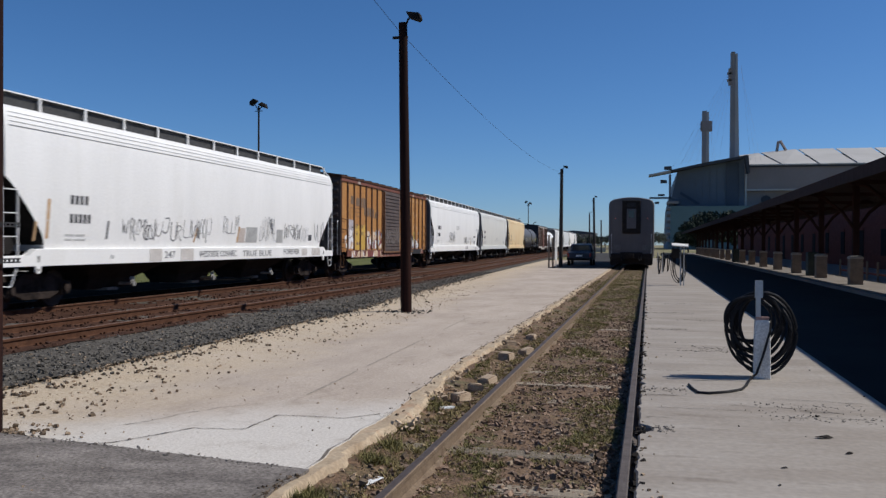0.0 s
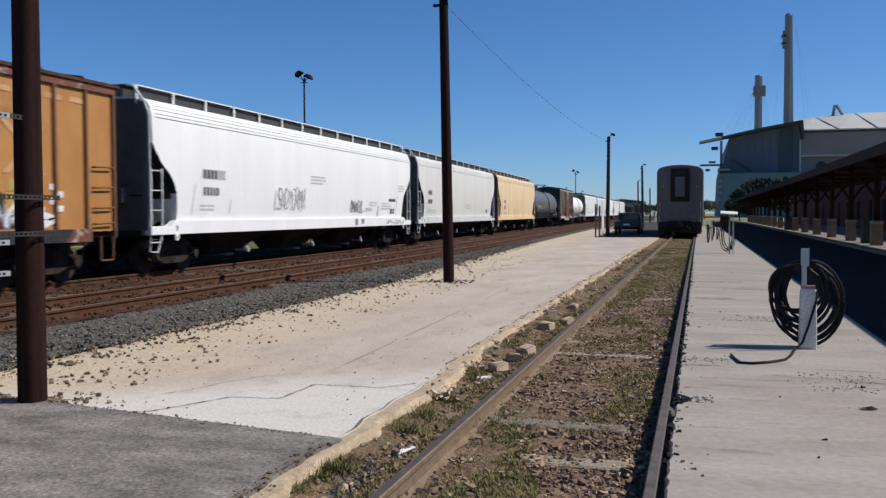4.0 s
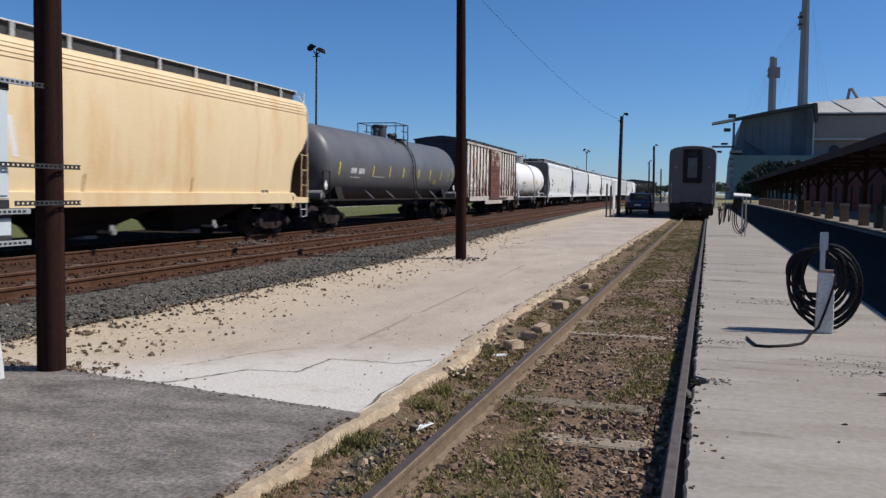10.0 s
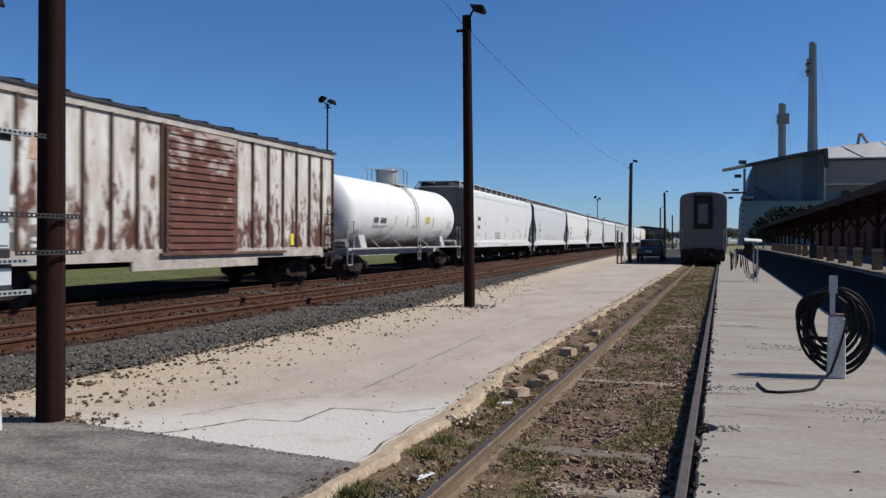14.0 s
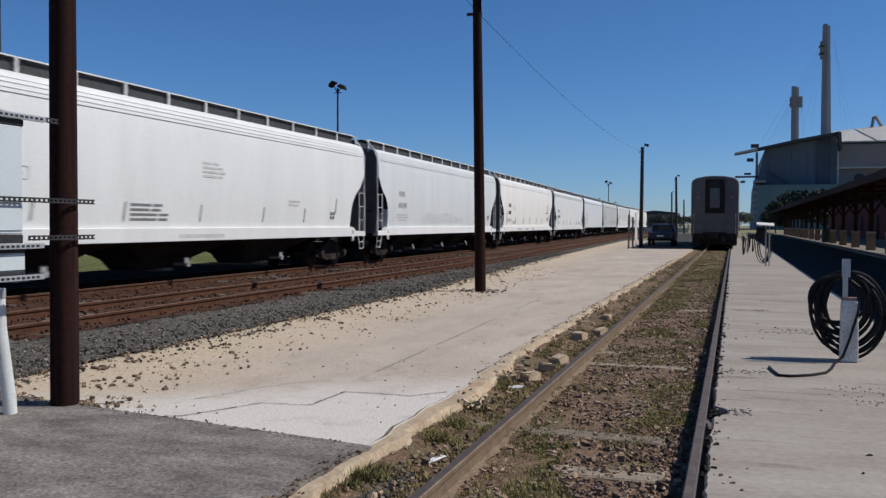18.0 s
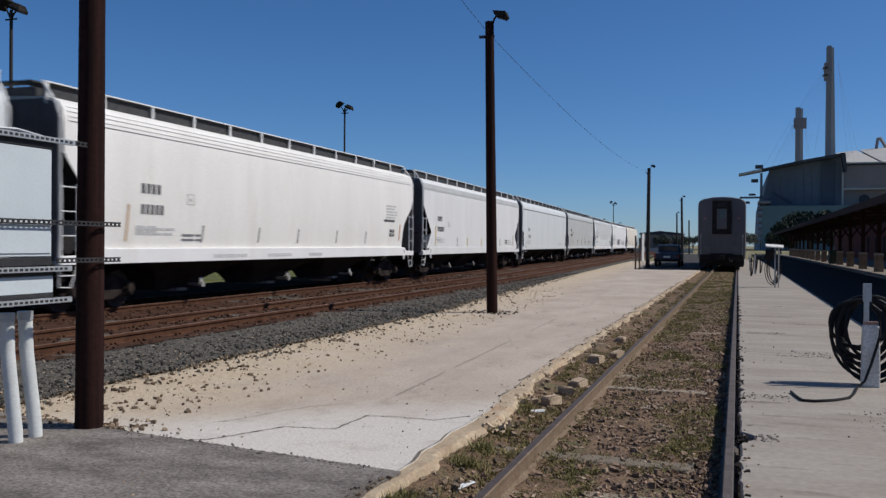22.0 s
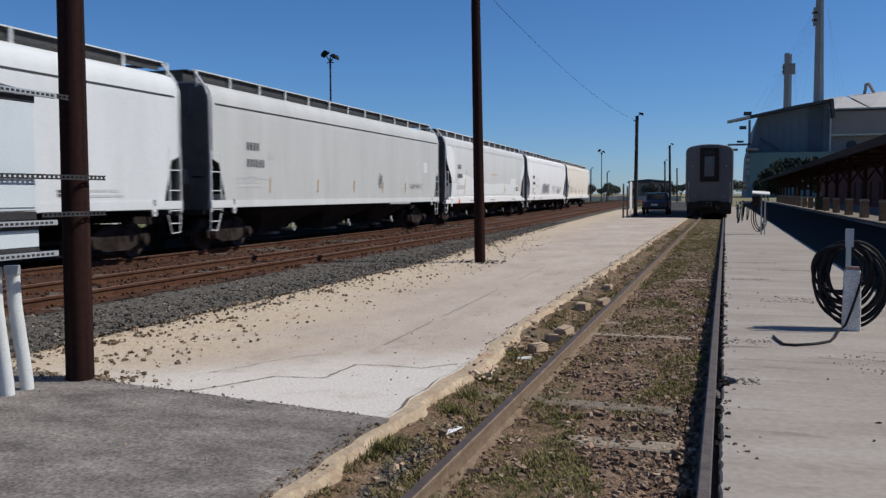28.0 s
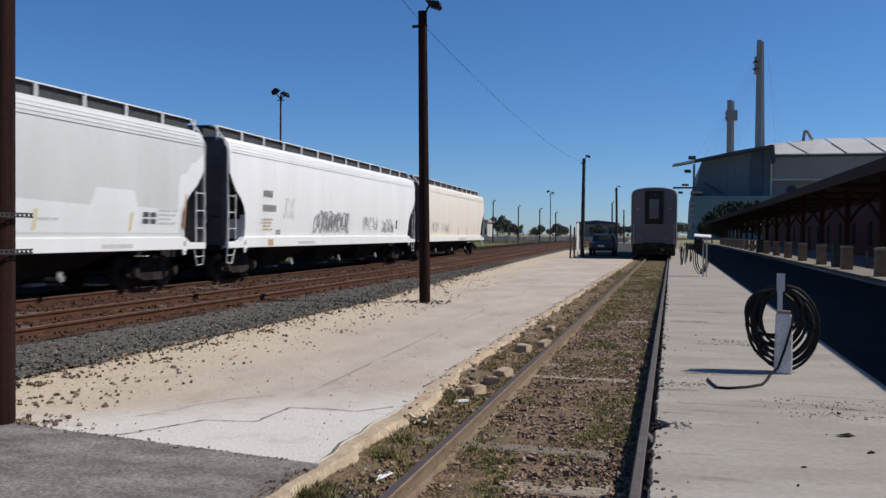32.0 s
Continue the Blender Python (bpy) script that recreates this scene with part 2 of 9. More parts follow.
RAIL_TAN = surf("tan_rust_rail", (0.14, 0.096, 0.062), (0.205, 0.15, 0.10), 6, 0.85, bump=0.2)
# right rail: the shade on its near side is put into the colour
RAIL_DARK = surf("shade_dark_rail", (0.066, 0.055, 0.05), (0.11, 0.092, 0.084), 6, 0.8, bump=0.2)
RAIL_GREY = surf("grey_worn_rail_top", (0.075, 0.063, 0.059), (0.125, 0.108, 0.102), 6, 0.8, metal=0.0, bump=0.05, spec=0.15)
RAIL_BROWN = surf("rust_brown_rail_top", (0.125, 0.072, 0.052), (0.19, 0.115, 0.085), 6, 0.75, bump=0.05)
RAIL_TOP = surf("dull_rail_top", (0.052, 0.039, 0.034), (0.082, 0.063, 0.055), 6, 0.7, metal=0.0, bump=0.05)
BRICK = surf("pale_brick", (0.30, 0.22, 0.15), (0.43, 0.335, 0.24), 5, 0.9, rand=0.2, bump=0.4)
POLE_WOOD = surf("creosoted_pole", (0.012, 0.007, 0.007), (0.032, 0.014, 0.011), 2.0, 0.9, stretch=(8, 8, 0.25), fine=24, bump=0.15, grain=0.15, spec=0.08)
POLE_DARK = surf("dark_pole", (0.02, 0.018, 0.018), (0.04, 0.034, 0.03), 2.0, 0.85, stretch=(6, 6, 0.35), bump=0.3)
GALV = surf("galvanised_steel", (0.42, 0.44, 0.45), (0.52, 0.54, 0.55), 4, 0.5, metal=0.55, bump=0.05, grain=0.1)
BOX_GREY = surf("grey_cabinet_paint", (0.48, 0.53, 0.55), (0.53, 0.58, 0.60), 1.5, 0.5, bump=0.02, grain=0.05)
SLOT = surf("dark_slot", (0.015, 0.015, 0.017), (0.03, 0.03, 0.032), 6, 0.8, bump=0)
PIPE = surf("painted_conduit", (0.56, 0.58, 0.57), (0.64, 0.66, 0.65), 5, 0.5, bump=0.05, dirt=(0.40, 0.38, 0.34), dirt_at=0.6, dirt_scale=6, grain=0.08)
RUBBER = surf("black_rubber_hose", (0.010, 0.010, 0.012), (0.017, 0.017, 0.02), 10, 0.6, bump=0.05, spec=0.2)
WHITE_WOOD = surf("white_painted_post", (0.60, 0.59, 0.56), (0.72, 0.71, 0.68), 4, 0.75, dirt=(0.35, 0.31, 0.26), dirt_at=0.6, dirt_scale=3, bump=0.2)
RED_PAINT = surf("faded_red_paint", (0.32, 0.05, 0.04), (0.42, 0.08, 0.06), 6, 0.7)
BLACK_IRON = surf("dirty_black_iron", (0.014, 0.013, 0.012), (0.034, 0.028, 0.025), 5, 0.9, bump=0.2, spec=0.12)
TRUCK_IRON = surf("dusty_cast_truck", (0.012, 0.009, 0.008), (0.052, 0.039, 0.034), 5, 0.85, bump=0.3, rand=0.2, spec=0.12)
WHEEL_IRON = surf("worn_wheel_steel", (0.025, 0.019, 0.016), (0.06, 0.043, 0.036), 5, 0.7, metal=0.3)
DARK_MARK = surf("dark_stencil_paint", (0.045, 0.045, 0.05), (0.085, 0.085, 0.09), 12, 0.7, bump=0)
GREY_MARK = surf("faded_grey_marks", (0.42, 0.42, 0.41), (0.52, 0.52, 0.51), 12, 0.7, bump=0)
RUST_MARK = surf("rust_streak", (0.40, 0.24, 0.12), (0.50, 0.33, 0.18), 12, 0.8, bump=0)
WHITE_MARK = surf("white_stencil_paint", (0.66, 0.66, 0.64), (0.75, 0.75, 0.73), 12, 0.7, bump=0)
YELLOW = surf("yellow_reflector", (0.75, 0.62, 0.03), (0.82, 0.70, 0.06), 12, 0.5, bump=0)
GLASS = surf("dark_window_glass", (0.02, 0.025, 0.03), (0.03, 0.035, 0.04), 3, 0.08, bump=0, spec=0.6)
REDLAMP = glow("red_marker_lamp", (0.8, 0.22, 0.15), 0.25)


# ---- mesh helpers ----
def box(bm, x0, x1, y0, y1, z0, z1):
    v = [bm.verts.new(c) for c in ((x0, y0, z0), (x1, y0, z0), (x1, y1, z0), (x0, y1, z0), (x0, y0, z1), (x1, y0, z1), (x1, y1, z1), (x0, y1, z1))]
    for f in ((3, 2, 1, 0), (4, 5, 6, 7), (0, 1, 5, 4), (1, 2, 6, 5), (2, 3, 7, 6), (3, 0, 4, 7)):
        bm.faces.new([v[i] for i in f])


def rod(bm, p0, p1, r0, r1=None, n=8, caps=True):
    p0, p1 = Vector(p0), Vector(p1)
    r1 = r0 if r1 is None else r1
    q = (p1 - p0).to_track_quat("Z", "Y")
    rings = []
    for p, r in ((p0, r0), (p1, r1)):
        rings.append([bm.verts.new(p + q @ Vector((r * math.cos(k * 2 * math.pi / n), r * math.sin(k * 2 * math.pi / n), 0))) for k in range(n)])
    for k in range(n):
        bm.faces.new((rings[0][k], rings[0][(k + 1) % n], rings[1][(k + 1) % n], rings[1][k]))
    if caps:
        bm.faces.new(rings[0][::-1])
        bm.faces.new(rings[1])


def tube(bm, pts, r, n=6):
    pts = [Vector(p) for p in pts]
    rings = []
    for i, p in enumerate(pts):
        d = pts[min(i + 1, len(pts) - 1)] - pts[max(i - 1, 0)]
        q = d.to_track_quat("Z", "Y")
        rings.append([bm.verts.new(p + q @ Vector((r * math.cos(k * 2 * math.pi / n), r * math.sin(k * 2 * math.pi / n), 0))) for k in range(n)])
    for a, b in zip(rings, rings[1:]):
        for k in range(n):
            bm.faces.new((a[k], a[(k + 1) % n], b[(k + 1) % n], b[k]))
    bm.faces.new(rings[0][::-1])
    bm.faces.new(rings[-1])


def loft(bm, rings, caps=True):
    made = [[bm.verts.new(p) for p in ring] for ring in rings]
    n = len(made[0])
    for a, b in zip(made, made[1:]):
        for k in range(n):
            bm.faces.new((a[k], a[(k + 1) % n], b[(k + 1) % n], b[k]))
    if caps:
        bm.faces.new(made[0][::-1])
        bm.faces.new(made[-1])


def prism(bm, outline, axis, a, b):
    """An outline of (u, v) pairs drawn out along an axis between a and b."""
    put = {"x": lambda u, v, w: (w, u, v), "y": lambda u, v, w: (u, w, v), "z": lambda u, v, w: (u, v, w)}[axis]
    loft(bm, [[put(u, v, w) for u, v in outline] for w in (a, b)])


def mesh(name, bm, material, smooth=False, bevel=0.0):
    if bevel:
        bmesh.ops.bevel(bm, geom=bm.edges[:], offset=bevel, segments=1, affect="EDGES", clamp_overlap=True)
    bmesh.ops.recalc_face_normals(bm, faces=bm.faces[:])
    me = bpy.data.meshes.new(name)
    bm.to_mesh(me)
    bm.free()
    me.materials.append(material)
    if smooth:
        for f in me.polygons:
            f.use_smooth = True
        me.set_sharp_from_angle(angle=radians(40))
    return me


def part(name, bm, material, parent, label="", smooth=False, bevel=0.0):
    ob = new(name, mesh(name, bm, material, smooth, bevel) if isinstance(bm, bmesh.types.BMesh) else bm)
    ob.parent = parent
    return tagged(ob, label) if label else ob


def thing(name, m, label, category, group="", kind=""):
    ob = new(name)
    ob.matrix_world = m
    ob.empty_display_size = 0.2
    return tagged(ob, label, category, group, kind)


def solid(name, bm, material, label, category="", group="", kind="", smooth=False, bevel=0.0):
    return tagged(new(name, mesh(name, bm, material, smooth, bevel)), label, category, group, kind)


def BM():
    return bmesh.new()


def from_lists(name, verts, faces, material):
    me = bpy.data.meshes.new(name)
    me.from_pydata(verts, [], faces)
    me.materials.append(material)
    return new(name, me)


# ---- plan ----
TRAIN_X, YARD_X = -14.05, -10.0
RAIL_Z = 0.16


def bend(y):
    """How far the freight tracks swing away with distance."""
    u = max(0.0, y - 22.0)
    a = 0.045 * (math.sqrt(u * u + 400.0) - 20.0)
    far = max(0.0, y - 115.0)
    return a - 0.022 * (math.sqrt(far * far + 400.0) - 20.0)


def ballast_edge(y):
    """Where the ballast bank ends on the sand."""
    u = max(0.0, y - 20.0)
    return -6.88 - 1.4 * (1.0 - math.exp(-u / 15.0)) - 0.85 * bend(y) + 0.10 * noise.noise(Vector((0.0, y * 1.1, 3.0))) + 0.05 * noise.noise(Vector((0.0, y * 4.0, 5.0)))


def lane_edge(y):
    """The lane's ragged edge on its kerb, stepping back where the concrete has crumbled."""
    back = -2.275 - 0.14 * max(0.0, min(1.0, (y - 7.6) / 3.2))
    return back + 0.045 * noise.noise(Vector((3.0, y * 0.8, 5.0))) + 0.035 * noise.noise(Vector((3.0, y * 2.6, 8.0))) + 0.018 * noise.noise(Vector((3.0, y * 9.0, 8.0)))


def asphalt_end(x):
    """The straight cut edge of the asphalt patch, running askew to the lane."""
    return 5.66 - 0.155 * (x + 2.27) + 0.02 * noise.noise(Vector((x * 1.5, 2.0, 0.0))) + 0.012 * noise.noise(Vector((x * 7.0, 2.0, 4.0)))


def sway(x, y, k=1.0, seed=0.0):
    return k * noise.noise(Vector((x * 0.9, y * 0.9, seed)))


# ---- ground ----
def sheet(name, xs, y0, y1, step, zf, material, label, kind="structure"):
    """A ground strip between two wandering edges given by functions of y."""
    n = max(2, int((y1 - y0) / step) + 1)
    m = 9
    verts, faces = [], []
    for i in range(n):
        y = y0 + (y1 - y0) * i / (n - 1)
        a, b = xs(y)
        for j in range(m):
            x = a + (b - a) * j / (m - 1)
            verts.append((x, y, zf(x, y)))
    for i in range(n - 1):
        for j in range(m - 1):
            k = i * m + j
            faces.append((k, k + 1, k + m + 1, k + m))
    ob = from_lists(name, verts, faces, material)
    return tagged(ob, label, kind=kind)


def slab_strip(name, xs, y0, y1, step, z, thick, material, label):
    """A paved strip with real edges: a flat top and sides."""
    n = max(2, int((y1 - y0) / step) + 1)
    verts, faces = [], []
    for i in range(n):
        y = y0 + (y1 - y0) * i / (n - 1)
        a, b = xs(y)
        verts += [(a, y, z - thick), (a, y, z), (b, y, z), (b, y, z - thick)]
    for i in range(n - 1):
        k = i * 4
        for j in range(3):
            faces.append((k + j + 4, k + j, k + j + 1, k + j + 5)[::-1])
    faces += [(0, 1, 2, 3), tuple(range(len(verts) - 4, len(verts)))[::-1]]
    ob = from_lists(name, verts, faces, material)
    return tagged(ob, label, kind="structure")


bm = BM()
v = [bm.verts.new(p) for p in ((-2500, -400, -0.2), (2500, -400, -0.2), (2500, 3500, -0.2), (-2500, 3500, -0.2))]
bm.faces.new(v)
solid("ground", bm, SOIL, "dry soil and thin grass reaching the horizon", kind="structure")

sheet("lawn", lambda y: (-60.0 - bend(y), -17.2 - bend(y)), -30, 140, 4.0, lambda x, y: 0.02 + 0.03 * sway(x, y), LAWN, "mown green lawn beyond the freight track")
sheet("ballast_bed", lambda y: (-17.6 - bend(y), ballast_edge(y)), -12, 260, 0.25,
      lambda x, y: 0.004 + 0.012 * sway(x * 3, y * 3) + 0.02 * min(1.0, max(0.0, ballast_edge(y) - x) / 0.5), BALLAST, "grey crushed-stone ballast beside the freight tracks")
sheet("rusty_bed", lambda y: (-17.5 - bend(y), -8.75 - bend(y) + 0.15 * sway(1, y * 2)), -12, 260, 0.5, lambda x, y: 0.03 + 0.03 * sway(x * 3, y * 3, seed=4), RUSTBED, "rust-stained ballast between the freight rails")
# added sheet that deepens the train's shadow behind the far rail
sheet("cinder_shoulder", lambda y: (-19.2 - bend(y), -15.3 - bend(y) + 0.1 * sway(1, y * 2)), -12, 200, 0.5, lambda x, y: 0.075 + 0.03 * sway(x * 3, y * 3, seed=9), TRAIN_SHADE, "near-black strip painted in for the train's shadow")
sheet("track_dirt", lambda y: (-2.45, 0.12), -8, 62, 0.25, lambda x, y: -0.125 + 0.03 * sway(x * 2.5, y * 2.5, seed=2) + 0.02 * sway(x * 7, y * 7, seed=7) - 0.05 * max(0.0, min(1.0, (x + 0.26) / 0.1)) + 0.065 * max(0.0, min(1.0, (-1.93 - x) / 0.18)), DIRT, "weedy brown dirt between the station rails")
sheet("ballast_bed", lambda y: (-17.6, -6.2), -345, -12, 20, lambda x, y: 0.0, BALLAST, "grey crushed-stone ballast behind the camera")
sheet("ballast_bed", lambda y: (-17.6 - bend(y), -6.2 - bend(y)), 260, 420, 10, lambda x, y: 0.0, BALLAST, "grey crushed-stone ballast far along the tracks")
slab_strip("pavement_lane", lambda y: (-6.6 + 0.35 * sway(0, y * 0.5, seed=3) - 0.02 * max(0, y - 20), lane_edge(y)),
           5.3, 60.4, 0.1, 0.0, 0.2, LANE, "sun-bleached concrete lane with worn edges")
def asphalt_patch():
    """A patched corner of asphalt, thinning out over the concrete along its cut edge."""
    nx, ny = 90, 60
    verts, faces = [], []
    for i in range(nx):
        u = min(1.0, i / (nx - 2))
        for j in range(ny):
            v = min(1.0, j / (ny - 2)) ** 0.6
            y = -9.0 + v * (asphalt_end(-11.0 + 8.73 * u) + 9.0)
            corner = max(0.0, y - 5.35)
            right = lane_edge(y) + 0.02 + 0.15 * corner * corner
            x = -11.0 + u * (right + 11.0)
            verts.append((x, y, 0.014 + 0.004 * sway(x * 1.3, y * 1.3, seed=11) - (0.12 if i in (0, nx - 1) or j in (0, ny - 1) else 0.0)))
    for i in range(nx - 1):
        for j in range(ny - 1):
            k = i * ny + j
            faces.append((k, k + ny, k + ny + 1, k + 1))
    tagged(from_lists("pavement_asphalt", verts, faces, ASPHALT), "grey asphalt patch with a cut edge across the lane", kind="structure")


asphalt_patch()
slab_strip("pavement_far", lambda y: (-6.75 - 0.03 * max(0.0, y - 60), lane_edge(y)), 60.42, 175, 0.8, -0.004, 0.2, surf("far_dark_paving", (0.045, 0.043, 0.042), (0.07, 0.067, 0.064), 0.6, 0.95, fine=20, bump=0.1, spec=0.1), "dark paving beyond the end of the concrete lane")
sheet("sand_margin", lambda y: (ballast_edge(y) - 0.35, -5.0 + 0.4 * sway(1, y * 0.7, seed=22) - 0.035 * max(0, y - 14) - 0.1 * max(0, 0)), 5.5, 90, 0.2,
      lambda x, y: 0.005 + 0.003 * sway(x * 4, y * 4, seed=6) - 0.014 * max(0.0, x + 5.9) - 0.05 * max(0, -6.2 - 0.06 * max(0, y - 20) - x), LANE, "pale sandy soil strewn with small stones")
def kerb_foot(y):
    return lane_edge(y) + 0.19 + 0.08 * max(0.0, 1.0 - abs(y - 8.6) / 2.2) + 0.05 * sway(5, y * 0.8, seed=15) + 0.045 * sway(5, y * 3.5, seed=18) + 0.02 * sway(5, y * 12.0, seed=19)


sheet("kerb_edge", lambda y: (lane_edge(y) - 0.03, kerb_foot(y)), -2, 60, 0.04,
      lambda x, y: -0.006 - 0.15 * max(0.0, (x - lane_edge(y)) / (kerb_foot(y) - lane_edge(y)) - 0.62 - 0.2 * sway(5, y * 3.0, seed=20)) / 0.38 + 0.006 * sway(x * 9, y * 9, seed=16), KERB, "crumbling tan kerb edge of the lane")

# platform slabs, each between expansion joints
def platform():
    root = thing("platform_paving", Matrix(), "worn grey concrete platform beside the station rail", "platform", kind="structure")
    y = -9.8
    while y < 100:
        ln = 12.0
        # crumbled edge along the rail, with two broken-out notches
        steps = 170 if -5 < y < 40 else 24
        edge = []
        for i in range(steps + 1):
            yy = y + ln * i / steps
            x = 0.083 + 0.028 * noise.noise(Vector((yy * 5.0, 1.0, 0.0))) + 0.022 * noise.noise(Vector((yy * 19.0, 2.0, 0.0)))
            for yn, wn_, dn in ((7.78, 0.22, 0.13), (21.5, 0.3, 0.08), (10.4, 0.1, 0.05), (13.2, 0.12, 0.05)):
                x += dn * max(0.0, 1.0 - ((yy - yn) / wn_) ** 2)
            edge.append((x, yy))
        verts, faces = [], []
        for x, yy in edge:
            verts += [(x, yy, -0.22), (x - 0.004, yy, -0.015), (x + 0.012, yy, 0.0), (2.55, yy, 0.0), (2.55, yy, -0.2)]
        for i in range(steps):
            q = 5 * i
            for j in range(4):
                faces.append((q + j, q + j + 1, q + j + 6, q + j + 5)[::-1])
        faces += [(0, 1, 2, 3, 4), tuple(range(5 * steps, 5 * steps + 5))[::-1]]
        me = bpy.data.meshes.new("slab")
        me.from_pydata(verts, [], faces)
        me.materials.append(CONCRETE)
        part("slab", me, None, root)
        y += ln + 0.01


platform()
slab_strip("drive_asphalt", lambda y: (2.57, 7.18), -8, 175, 20, -0.012, 0.15, DRIVE, "asphalt drive beside the platform, coloured near-black for the canopy's shade")
slab_strip("pavement_canopy", lambda y: (7.2, 15.4), -8, 175, 20, 0.10, 0.28, surf("grimy_walk_concrete", (0.15, 0.128, 0.108), (0.215, 0.188, 0.162), 0.8, 0.92, fine=12, bump=0.03, grain=0.1), "raised concrete walk under the canopy")


def ribbon(name, pts, w, z, material, label, seed=0):
    """A crack: a thin dark strip that wanders along its line."""
    fine = []
    for (xa, ya), (xb, yb) in zip(pts, pts[1:]):
        for k in range(16):
            f = k / 16
            fine.append((xa + (xb - xa) * f, ya + (yb - ya) * f))
    fine.append(pts[-1])
    verts, faces = [], []
    for i, (x, y) in enumerate(fine):
        j = 0.03 * noise.noise(Vector((i * 0.3, seed, 0.0))) + 0.016 * noise.noise(Vector((i * 0.9, seed, 2.0)))
        ww = w * (0.35 + 1.1 * abs(noise.noise(Vector((i * 0.9, seed, 5.0)))))
        (xa, ya), (xb, yb) = fine[max(0, i - 1)], fine[min(len(fine) - 1, i + 1)]
        d = Vector((yb - ya, xa - xb)).normalized()
        verts += [(x + j - d.x * ww, y + j - d.y * ww, z), (x + j + d.x * ww, y + j + d.y * ww, z)]
        if i:
            k = 2 * i
            faces.append((k - 2, k - 1, k + 1, k))
    tagged(from_lists(name, verts, faces, material), label, kind="structure")


CRACK = surf("dark_crack", (0.10, 0.085, 0.07), (0.17, 0.145, 0.12), 9, 0.95, bump=0)
CRACK_P = surf("grey_crack", (0.13, 0.115, 0.10), (0.20, 0.18, 0.155), 9, 0.95, bump=0)
CRACK_L = surf("pale_crack", (0.26, 0.23, 0.19), (0.34, 0.30, 0.25), 9, 0.95, bump=0)
ribbon("pavement_crack", [(-4.3, 5.98), (-4.12, 6.08), (-3.95, 6.4), (-3.77, 6.76), (-3.31, 6.82), (-3.30, 7.1), (-3.28, 7.48), (-2.95, 7.52), (-2.62, 7.50), (-2.36, 7.8)], 0.013, 0.006, CRACK, "dark wandering crack in the paving", 1)
ribbon("pavement_crack", [(-4.45, 6.7), (-4.30, 6.96), (-4.18, 7.36), (-3.96, 7.76), (-3.7, 8.0)], 0.009, 0.006, CRACK_L, "faint crack in the paving", 2)
for k, (ya, yb) in enumerate(((8.6, 10.4), (10.9, 14.3), (16.0, 19.0))):
    verts, faces = [], []
    for i in range(24):
        y = ya + (yb - ya) * i / 23
        x = -3.45 - 0.03 * (y - 9) + 0.03 * noise.noise(Vector((i * 0.6, k, 1.0)))
        w = 0.012 + 0.012 * abs(noise.noise(Vector((i * 0.8, k, 3.0))))
        verts += [(x - w, y, 0.005), (x + w, y, 0.005)]
        if i:
            faces.append((2 * i - 2, 2 * i - 1, 2 * i + 1, 2 * i))
    tagged(from_lists("pavement_joint", verts, faces, CRACK_L), "long open joint along the lane", kind="structure")


for k, (xa, xb, y, bow) in enumerate(((0.68, 1.33, 14.5, 0.05), (1.09, 1.78, 19.7, 0.1), (0.2, 1.4, 21.4, -0.05), (0.13, 0.55, 9.65, -0.06), (0.95, 1.85, 9.2, -0.1), (0.5, 1.5, 24.6, 0.1), (0.2, 0.9, 17.1, 0.04), (0.14, 0.4, 8.3, 0.05),
                                      (1.2, 2.3, 12.3, 0.06), (0.12, 2.5, 28.2, 0.02), (0.6, 1.9, 16.0, -0.05), (1.5, 2.4, 8.6, 0.12))):
    ribbon("platform_crack", [(xa, y), (xa * 0.6 + xb * 0.4, y + bow), (xb, y + bow * 0.3)], 0.009, 0.004, CRACK_P, "thin crack across the platform", 30 + k)

rng = random.Random(77)
for k in range(30):
    y, xa, ln = 8.8 + 24 * rng.random() ** 1.3, rng.uniform(0.12, 1.7), rng.uniform(0.25, 0.95)
    ribbon("platform_crack", [(xa, y), (xa + 0.5 * ln, y + rng.gauss(0, 0.05)), (xa + ln, y + rng.gauss(0, 0.05))], rng.uniform(0.005, 0.013), 0.004, CRACK_P, "short worn groove across the platform", 60 + k)

CRUMBLE = surf("grey_crumbled_concrete", (0.14, 0.122, 0.104), (0.235, 0.21, 0.182), 9, 0.95, island=0.4, bump=0.2)
# dark open gap where the lane has broken away from its kerb
verts, faces = [], []
for i in range(300):
    y = 2.8 + 0.14 * i
    x = lane_edge(y) - 0.01
    w = (0.001 if y > 5.5 else 0.009) + 0.035 * max(0.0, noise.noise(Vector((y * 1.7, 4.0, 1.0)))) + (0.02 if y > 9 else 0.0) * max(0.0, noise.noise(Vector((y * 3.0, 4.0, 7.0))))
    verts += [(x - w, y, 0.006 if y > 5.5 else 0.022), (x + w * 0.8, y, 0.005 if y > 5.5 else 0.021)]
    if i:
        faces.append((2 * i - 2, 2 * i - 1, 2 * i + 1, 2 * i))
tagged(from_lists("kerb_gap", verts, faces, CRACK), "dark ragged gap between the lane and its kerb", kind="structure")


# ---- tracks ----
RAIL_SHAPE = [(-0.07, 0), (0.07, 0), (0.07, 0.012), (0.012, 0.035), (0.010, 0.12), (0.034, 0.132), (0.036, 0.163), (0.028, 0.17),
              (-0.028, 0.17), (-0.036, 0.163), (-0.034, 0.132), (-0.010, 0.12), (-0.012, 0.035), (-0.07, 0.012)]


